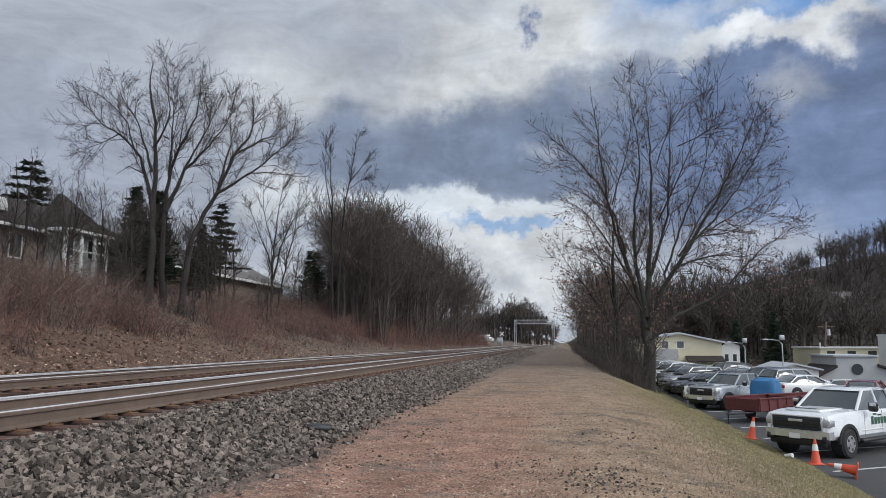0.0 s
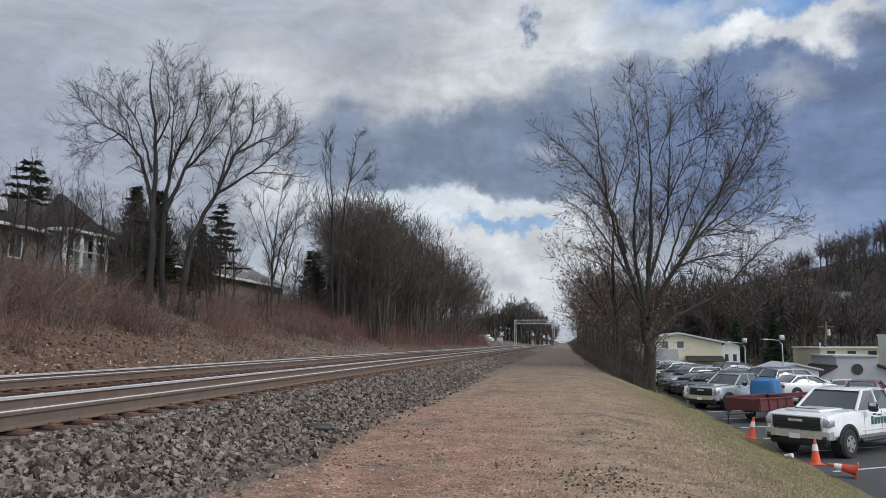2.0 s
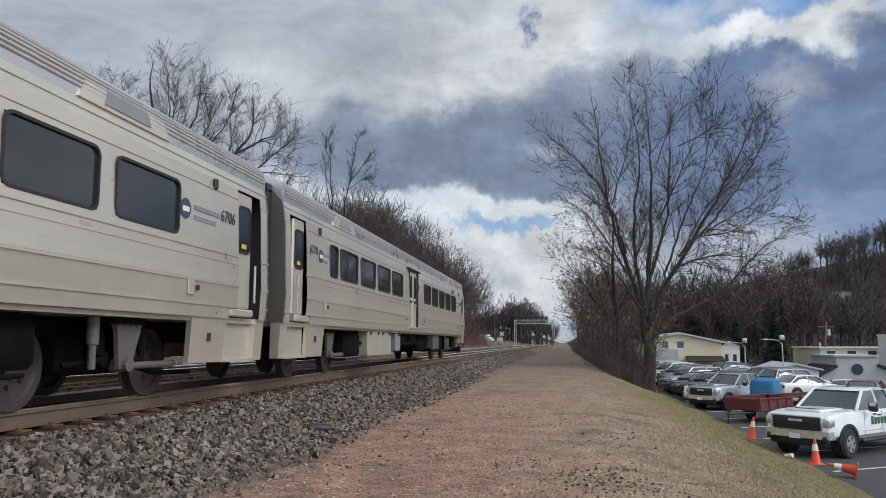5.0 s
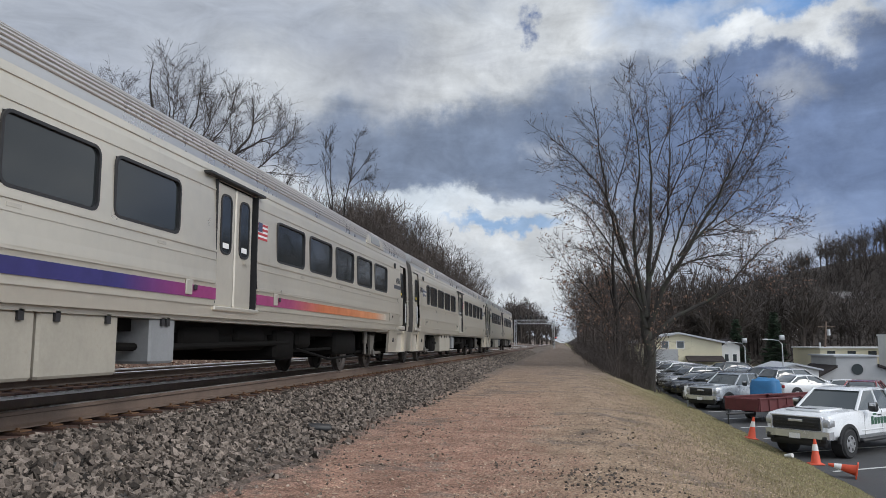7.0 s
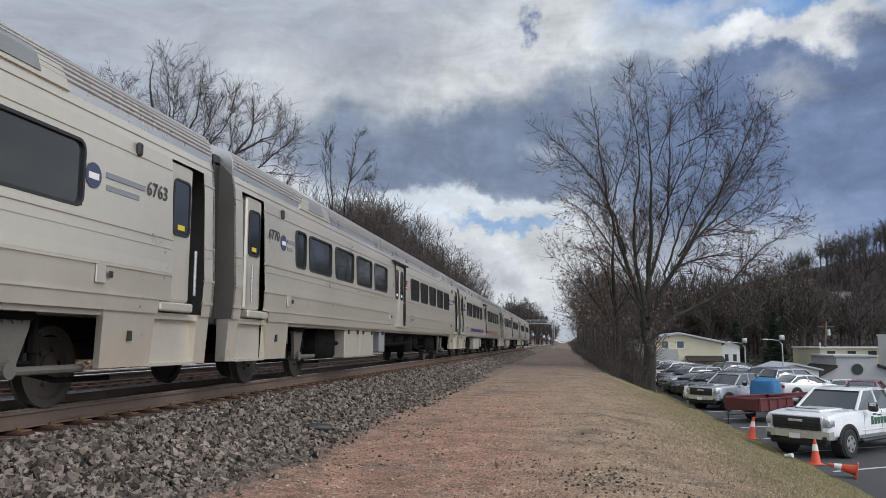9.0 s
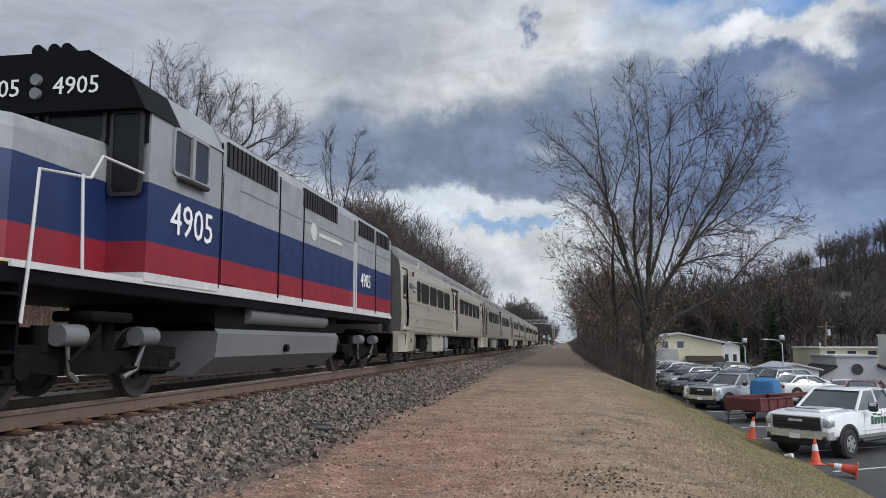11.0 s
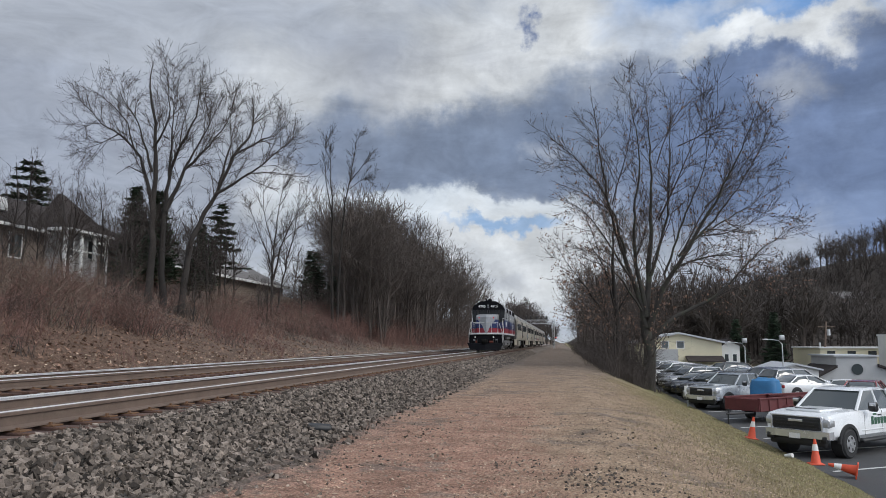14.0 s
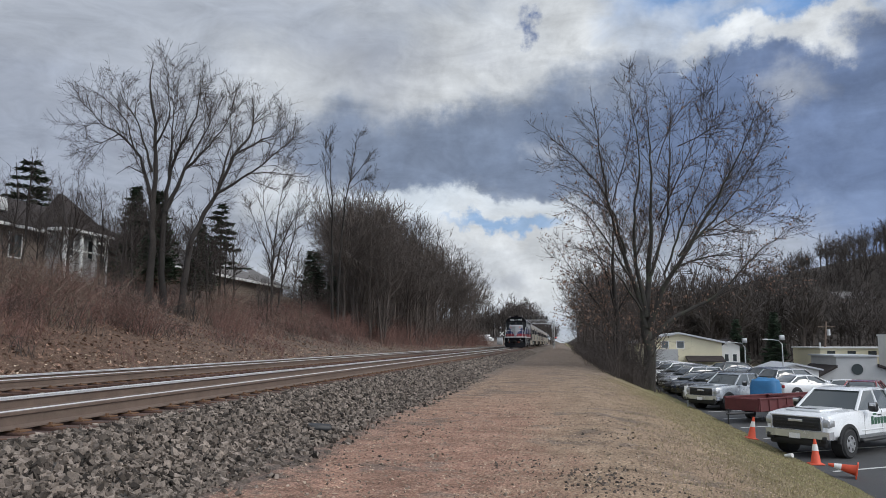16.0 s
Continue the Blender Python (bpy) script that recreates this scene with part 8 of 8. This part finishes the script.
LOCO_BLACK = material("loco_black_paint", (0.006, 0.006, 0.008), 0.5, 0, 0.2, 2, 20, 0.05, dirt=(0.02, 0.018, 0.017), dirt_amount=0.03, spec=0.08)
LOCO_WHITE = material("loco_white_rail", (0.58, 0.58, 0.58), 0.45, 0, 0.1, 3, 20, 0.02)
LOCO_TANK = material("fuel_tank_grey", (0.19, 0.195, 0.205), 0.5, 0.2, 0.18, 1, 10, 0.05, dirt=(0.15, 0.13, 0.11), dirt_amount=0.15)
RED_LENS = material("red_marker_lens", (0.5, 0.02, 0.02), 0.3, 0, 0.02, emit=((1.0, 0.06, 0.05), 0.25))
CLEAR_LENS = material("clear_lens", (0.7, 0.7, 0.68), 0.15, 0.3, 0.05)
DULL_RED = material("dull_red_hose", (0.17, 0.035, 0.02), 0.6, 0, 0.2)


def build_loco():
    L = thing("locomotive", "diesel locomotive in silver, blue and red livery with white handrails", "locomotive")
    # platform
    part("platform", Geo().box(-1.5, 1.5, -8.3, 7.9, 1.28, 1.47, 0.02), LOCO_BLACK, L, smooth=False)
    part("side_sill", Geo().box(1.5, 1.535, -8.0, 7.9, 1.43, 1.50).box(-1.535, -1.5, -8.0, 7.9, 1.43, 1.50), LOCO_WHITE, L, "white edge line of the platform", smooth=False)
    part("front_step_edge", Geo().box(-1.5, 1.5, -8.55, -8.3, 1.42, 1.50, 0.02), LOCO_WHITE, L, "white front platform edge", smooth=False)
    part("end_plate", Geo().box(-1.48, 1.48, -8.45, -8.28, 0.62, 1.36, 0.03), LOCO_BLACK, L, smooth=False)
    plow = Geo().loft([[(-1.62, -8.75, 0.70), (0, -9.0, 0.62), (1.55, -8.75, 0.70), (1.55, -8.5, 0.70), (-1.62, -8.5, 0.70)],
                       [(-1.35, -8.95, 0.12), (0, -9.2, 0.10), (1.35, -8.95, 0.12), (1.35, -8.5, 0.12), (-1.35, -8.5, 0.12)]])
    part("snow_plow", plow, LOCO_BLACK, L, "black snow plow", smooth=False)
    part("coupler", Geo().box(-0.2, 0.2, -9.05, -8.4, 0.70, 0.98, 0.05).box(-0.3, 0.12, -9.2, -8.95, 0.64, 1.02, 0.06), UNDER, L, "dark knuckle coupler")
    hoses = Geo()
    for x in (-0.95, -0.75, 0.7, 0.9, 1.05):
        hoses.tube([(x, -8.5, 1.05), (x + 0.02, -8.72, 0.95), (x + 0.06, -8.7, 0.62), (x + 0.04, -8.6, 0.45)], 0.028, 6)
    part("air_hose", hoses, RUBBER, L)
    part("hose_box", Geo().box(0.35, 0.75, -8.62, -8.45, 0.72, 0.88, 0.03), DULL_RED, L, smooth=False)
    part("hose_box", Geo().box(-0.95, -0.75, -8.62, -8.45, 0.72, 0.9, 0.03), DULL_RED, L, smooth=False)
    part("end_bracket", Geo().box(-1.12, -0.92, -8.52, -8.44, 0.9, 1.0).box(0.85, 1.1, -8.52, -8.44, 0.92, 1.02), LOCO_GREY, L, smooth=False)
    for x in (-0.92, 0.72):
        part("ditch_light", Geo().cyl((x, -8.6, 1.19), (x, -8.44, 1.19), 0.07, 0.06, 14), CLEAR_LENS, L, "round ditch light")
    # nose
    w = 0.98
    nose = Geo().loft([[(-w, -7.45, 1.47), (-w + 0.12, -7.62, 1.47), (0, -7.82, 1.47), (w - 0.12, -7.62, 1.47), (w, -7.45, 1.47), (w, -5.7, 1.47), (-w, -5.7, 1.47)],
                       [(-w, -7.45, 2.95), (-w + 0.12, -7.62, 2.95), (0, -7.82, 2.95), (w - 0.12, -7.62, 2.95), (w, -7.45, 2.95), (w, -5.7, 2.98), (-w, -5.7, 2.98)],
                       [(-w + 0.08, -7.38, 3.12), (-w + 0.2, -7.52, 3.12), (0, -7.70, 3.12), (w - 0.2, -7.52, 3.12), (w - 0.08, -7.38, 3.12), (w - 0.05, -5.7, 3.22), (-w + 0.05, -5.7, 3.22)]])
    part("short_hood", nose, LIVERY, L, "wedge-shaped short hood", smooth=False)
    vee = Geo().loft([[(-0.84, -7.634, 2.73), (0, -7.828, 2.73), (0.84, -7.634, 2.73), (0.84, -7.55, 2.73), (-0.84, -7.55, 2.73)],
                      [(-0.36, -7.744, 2.15), (0, -7.83, 2.15), (0.36, -7.744, 2.15), (0.33, -7.6, 2.12), (-0.33, -7.6, 2.12)],
                      [(-0.06, -7.825, 1.5), (0, -7.83, 1.5), (0.06, -7.825, 1.5), (0.06, -7.6, 1.5), (-0.06, -7.6, 1.5)]])
    part("nose_vee", vee, LOCO_GREY, L, "silver vee painted on the nose", smooth=False)
    for x in (-0.66, 0.66):
        lp = part("marker_light", Geo().cyl((x, -7.68, 2.86), (x, -7.58, 2.86), 0.115, k=16), LOCO_GREY, L)
        part("lens", Geo().cyl((x, -7.70, 2.86), (x, -7.66, 2.86), 0.06, 0.05, 16), RED_LENS, lp, "lit red marker lens")
    # cab: sides, sloped roof, windscreens
    cab = [(1.55, 1.47), (1.55, 3.62), (1.32, 3.98), (0.72, 4.34), (-0.72, 4.34), (-1.32, 3.98), (-1.55, 3.62), (-1.55, 1.47)]
    part("cab", Geo().extrude(cab, "y", -5.75, -3.75), LIVERY, L, smooth=False)
    roof = [(1.575, 3.58), (1.34, 4.01), (0.73, 4.38), (-0.73, 4.38), (-1.34, 4.01), (-1.575, 3.58), (-1.5, 3.6), (1.5, 3.6)]
    part("cab_roof", Geo().extrude(roof, "y", -5.95, -5.05), LOCO_BLACK, L, "black front of the cab roof", smooth=False)
    part("rear_cab_roof", Geo().extrude(roof, "y", -5.05, -3.7), LOCO_GREY, L, "silver rear of the cab roof", smooth=False)
    part("front_panel", Geo().box(-1.52, 1.52, -5.80, -5.74, 3.2, 3.62).box(-1.1, 1.1, -5.92, -5.74, 3.66, 4.14, 0.03), LOCO_BLACK, L, smooth=False)
    for x0, x1, z0, z1 in ((-0.92, -0.08, 3.22, 3.66), (0.08, 0.92, 3.22, 3.66), (1.04, 1.46, 2.55, 3.6), (-1.46, -1.04, 2.55, 3.6)):
        out = rounded(x0, x1, z0, z1, 0.07)
        ws = part("windscreen", Geo().extrude(out, "y", -5.815, -5.80), CAB_GLASS, L, "dark cab windscreen", smooth=False)
        g = Geo()
        inn, ou = rounded(x0 + 0.02, x1 - 0.02, z0 + 0.02, z1 - 0.02, 0.07), rounded(x0 - 0.03, x1 + 0.03, z0 - 0.03, z1 + 0.03, 0.09)
        k = len(inn)
        vs = [(p[0], -5.80, p[1]) for p in ou] + [(p[0], -5.83, p[1]) for p in ou] + [(p[0], -5.83, p[1]) for p in inn] + [(p[0], -5.80, p[1]) for p in inn]
        g.add(vs, [(a * k + j, a * k + (j + 1) % k, ((a + 1) % 4) * k + (j + 1) % k, ((a + 1) % 4) * k + j) for a in range(4) for j in range(k)])
        part("window_frame", g, RUBBER, ws, smooth=False)
    nb = text_mesh("4905", 0.325, WHITE_INK)
    for x, yaw in ((-0.58, 0), (0.58, 0)):
        o = new("number_board", nb)
        o.parent = L
        o["label"] = "white numerals on the black number board"
        o.matrix_basis = pose(x, -5.965, 3.82, 90, 0, yaw)
    hl = Geo()
    for z in (3.84, 4.02):
        hl.cyl((0, -6.0, z), (0, -5.9, z), 0.075, k=14)
    part("headlight", hl, LOCO_TANK, L, "twin round headlights between the numbers")
    horn = Geo().box(-0.28, 0.28, -5.5, -4.9, 4.36, 4.50, 0.05)
    for x in (-0.2, 0.05, 0.24):
        horn.cyl((x, -5.75, 4.50), (x, -5.2, 4.50), 0.09, 0.03, 10)
    part("horn", horn, LOCO_BLACK, L, "black air horns on the cab roof")
    part("antenna", Geo().box(-1.0, -0.8, -5.6, -5.3, 4.26, 4.42, 0.03).cyl((0.95, -5.3, 4.2), (0.95, -5.3, 4.6), 0.012, k=6), LOCO_WHITE, L, smooth=False)
    for s in (-1, 1):
        win = part("cab_side_window", plate(rounded(-5.2, -4.2, 2.95, 3.55, 0.05), *sorted((s * 1.552, s * 1.56))), TRAIN_GLASS, L, smooth=False)
        part("window_frame", ring_plate(-5.18, -4.22, 2.97, 3.53, 0.05, 0.045, *sorted((s * 1.552, s * 1.58))), LOCO_GREY, win, smooth=False)
        part("window_mullion", Geo().box(*sorted((s * 1.56, s * 1.60)), -4.74, -4.66, 2.95, 3.55), LOCO_GREY, win, smooth=False)
        part("armrest", Geo().box(*sorted((s * 1.56, s * 1.66)), -5.1, -4.3, 2.86, 2.92, 0.02), RUBBER, L, smooth=False)
    # long cowl
    cowl = [(1.53, 1.47), (1.53, 3.72), (1.40, 3.95), (0.95, 4.10), (0, 4.16), (-0.95, 4.10), (-1.40, 3.95), (-1.53, 3.72), (-1.53, 1.47)]
    part("cowl", Geo().extrude(cowl, "y", -3.75, 7.75), LIVERY, L, "long cowl body with silver, blue and red bands", smooth=False)
    part("cowl_roof", Geo().extrude([(1.41, 3.955), (0.95, 4.115), (0, 4.18), (-0.95, 4.115), (-1.41, 3.955), (-1.3, 3.9), (1.3, 3.9)], "y", -3.7, 7.7), LOCO_GREY, L, smooth=False)
    fans = Geo()
    for y in (1.6, 3.4, 5.2, 6.8):
        fans.cyl((0, y, 4.12), (0, y, 4.36), 0.62, 0.60, 20)
    part("roof_fan", fans, LOCO_BLACK, L, "round cooling fan housings on the roof")
    part("exhaust_stack", Geo().box(-0.5, 0.5, -2.4, -1.5, 4.1, 4.34, 0.05), LOCO_BLACK, L, smooth=False)
    for s in (-1, 1):
        for y0, y1 in ((-3.55, -1.45), (-0.05, 2.25), (4.1, 5.7), (6.0, 7.5)):
            v = part("vent_grille", Geo().box(*sorted((s * 1.52, s * 1.545)), y0, y1, 3.42, 3.80), RUBBER, L, "dark air intake grille", smooth=False)
            sl = Geo()
            for k in range(int((y1 - y0) / 0.16)):
                sl.box(*sorted((s * 1.545, s * 1.555)), y0 + 0.16 * k + 0.02, y0 + 0.16 * k + 0.05, 3.42, 3.80)
            part("slat", sl, LOCO_BLACK, v, smooth=False)
        for y in (-3.72, -1.3, 0.0, 3.75, 5.9):
            part("panel_seam", Geo().box(*sorted((s * 1.53, s * 1.545)), y - 0.02, y + 0.02, 1.52, 3.74), LOCO_BLACK, L, smooth=False)
        part("panel_seam", Geo().box(*sorted((s * 1.53, s * 1.542)), -3.7, 7.7, 3.14, 3.16), LOCO_GREY, L, smooth=False)
        part("cab_door", Geo().box(*sorted((s * 1.545, s * 1.56)), -3.66, -3.1, 1.6, 3.3, 0.01), LIVERY, L, smooth=False)
        post = Geo().box(*sorted((s * 1.53, s * 1.56)), 3.68, 3.74, 1.5, 3.2).box(*sorted((s * 1.53, s * 1.56)), 3.86, 3.92, 1.5, 3.2)
        part("grab_rail", post, LOCO_WHITE, L, smooth=False)
        for y, size in ((-4.6, 0.62), (4.75, 0.5)):
            o = new("fleet_number", text_mesh("4905", size, WHITE_INK))
            o.parent = L
            o["label"] = "white fleet numerals"
            o.matrix_basis = Matrix.Translation((s * 1.565, y, 2.14)) @ pose(0, 0, 0, 90, 0, 90 * s)
        part("roundel", Geo().cyl((s * 1.53, 0.6, 3.0), (s * 1.545, 0.6, 3.0), 0.19, k=18), LOCO_WHITE, L, "pale round emblem", smooth=False)
        part("lettering_bar", Geo().box(*sorted((s * 1.53, s * 1.543)), 0.95, 2.6, 2.95, 3.03), LOCO_WHITE, L, "pale line of lettering", smooth=False)
        # fuel tank
        tk = Geo().loft([[(s * 0.2, y, 0.22), (s * 0.95, y, 0.22), (s * 1.32, y, 0.50), (s * 1.36, y, 0.86), (s * 1.22, y, 1.04), (s * 0.2, y, 1.04)] for y in (-3.3, 3.0)])
        part("fuel_tank", tk, LOCO_TANK, L, "grey fuel tank slung under the frame", smooth=False)
        part("air_tank", Geo().cyl((s * 1.28, -2.2, 1.19), (s * 1.28, 2.0, 1.19), 0.16, k=14), LOCO_TANK, L, "grey air reservoir above the fuel tank")
        part("tank_cap", Geo().cyl((s * 1.3, -0.4, 0.62), (s * 1.42, -0.4, 0.62), 0.07, k=10), LOCO_BLACK, L)
        # front steps
        st = Geo()
        for k in range(4):
            st.box(*sorted((s * 1.15, s * 1.55)), -8.25, -7.85, 0.35 + 0.27 * k, 0.38 + 0.27 * k)
        st.box(*sorted((s * 1.12, s * 1.16)), -8.27, -7.8, 0.3, 1.3)
        st.box(*sorted((s * 1.1, s * 1.5)), -7.84, -7.80, 0.5, 1.3)
        part("steps", st, LOCO_BLACK, L, "black corner steps", smooth=False)
        part("step_edge", Geo().box(*sorted((s * 1.15, s * 1.56)), -8.28, -8.25, 0.36, 0.39).box(*sorted((s * 1.15, s * 1.56)), -8.28, -8.25, 0.63, 0.66), LOCO_WHITE, L, smooth=False)
        part("warning_strip", Geo().box(*sorted((s * 1.0, s * 1.5)), -8.24, -7.9, 1.471, 1.482), YELLOW, L, "yellow strip on the platform", smooth=False)
        hr = Geo()
        hr.tube([(s * 1.48, -8.35, 0.62), (s * 1.52, -8.4, 0.75), (s * 1.50, -8.4, 1.6), (s * 1.22, -8.42, 2.38), (s * 1.1, -8.42, 2.43), (s * 0.1, -8.45, 2.45)], 0.019, 8)
        hr.tube([(s * 1.55, -7.85, 0.9), (s * 1.56, -7.8, 1.5), (s * 1.45, -7.6, 2.45), (s * 1.40, -6.7, 2.55), (s * 1.40, -6.5, 2.85), (s * 1.5, -5.8, 2.8)], 0.019, 8)
        hr.tube([(s * 1.50, -6.9, 1.5), (s * 1.44, -6.9, 2.55)], 0.019, 8)
        for x in (0.55, 1.05):
            hr.tube([(s * x, -8.4, 1.5), (s * x, -8.42, 2.43)], 0.019, 8)
        hr.tube([(s * 1.1, -8.41, 1.62), (s * 1.42, -8.41, 1.62), (s * 1.45, -8.41, 1.55)], 0.018, 6)
        hr.tube([(s * 0.6, -8.41, 2.36), (s * 0.95, -8.41, 2.36)], 0.016, 6)
        part("handrail", hr, LOCO_WHITE, L, "white tubular handrail")
    mesh_ = Geo().box(-1.3, 1.3, -3.3, 3.0, 0.9, 1.3)
    part("underframe", mesh_, UNDER, L, smooth=False)
    for e in (-1, 1):
        bg = part("bogie", bogie_geo(2.75, True), UNDER, L, "grimy bogie with springs and brake cylinders", at=pose(0, -6.05 if e < 0 else 5.75, 0))
        for q in (-1.37, 1.37):
            wz = new("wheelset", WHEELSET)
            wz.parent = bg
            wz.matrix_basis = pose(0, q, WHEEL_R)
            WHEELS.append((wz, q))
        for s in (-1, 1):
            for q in (-0.75, 0.75):
                br = Geo()
                br.cyl((s * 1.24, q - 0.2, 0.80), (s * 1.24, q + 0.2, 0.80), 0.12, k=12)
                br.tube([(s * 1.24, q, 0.72), (s * 1.2, q * 0.9, 0.4), (s * 1.16, q * 0.6, 0.3)], 0.035, 6)
                part("brake_cylinder", br, LOCO_TANK, bg, "grey brake cylinder and rod")
    # body a little slimmer than the coaches
    done = set()
    for o in L.children:
        if o.name.startswith(("truck", "bogie")):
            continue
        for q in [o] + list(o.children):
            if q.location.x:
                q.location.x *= 0.95
            elif q.type == "MESH" and q.data.name not in done:
                done.add(q.data.name)
                q.data.transform(Matrix.Diagonal((0.95, 1, 1, 1)))
    return L


MOVING.append((build_loco(), GAP_REF - CAR - 8.3))


# ---- what moves ----
def motions():
    """The train rolls away, gaining a little speed at the end; each wheelset turns with it."""
    for ob, y0 in MOVING:
        walk(ob, [(float(t), pose(TRACK_X, y0 + SPEED * (t - 9.0) + 0.13 * max(0.0, t - 9.9) ** 2, 0)) for t in range(17)])
    turn = math.degrees(SPEED / WHEEL_R / FPS)
    for w, q in WHEELS:
        walk(w, [(i / FPS, pose(0, q, WHEEL_R, -turn * i)) for i in range(16 * FPS + 1)])


motions()
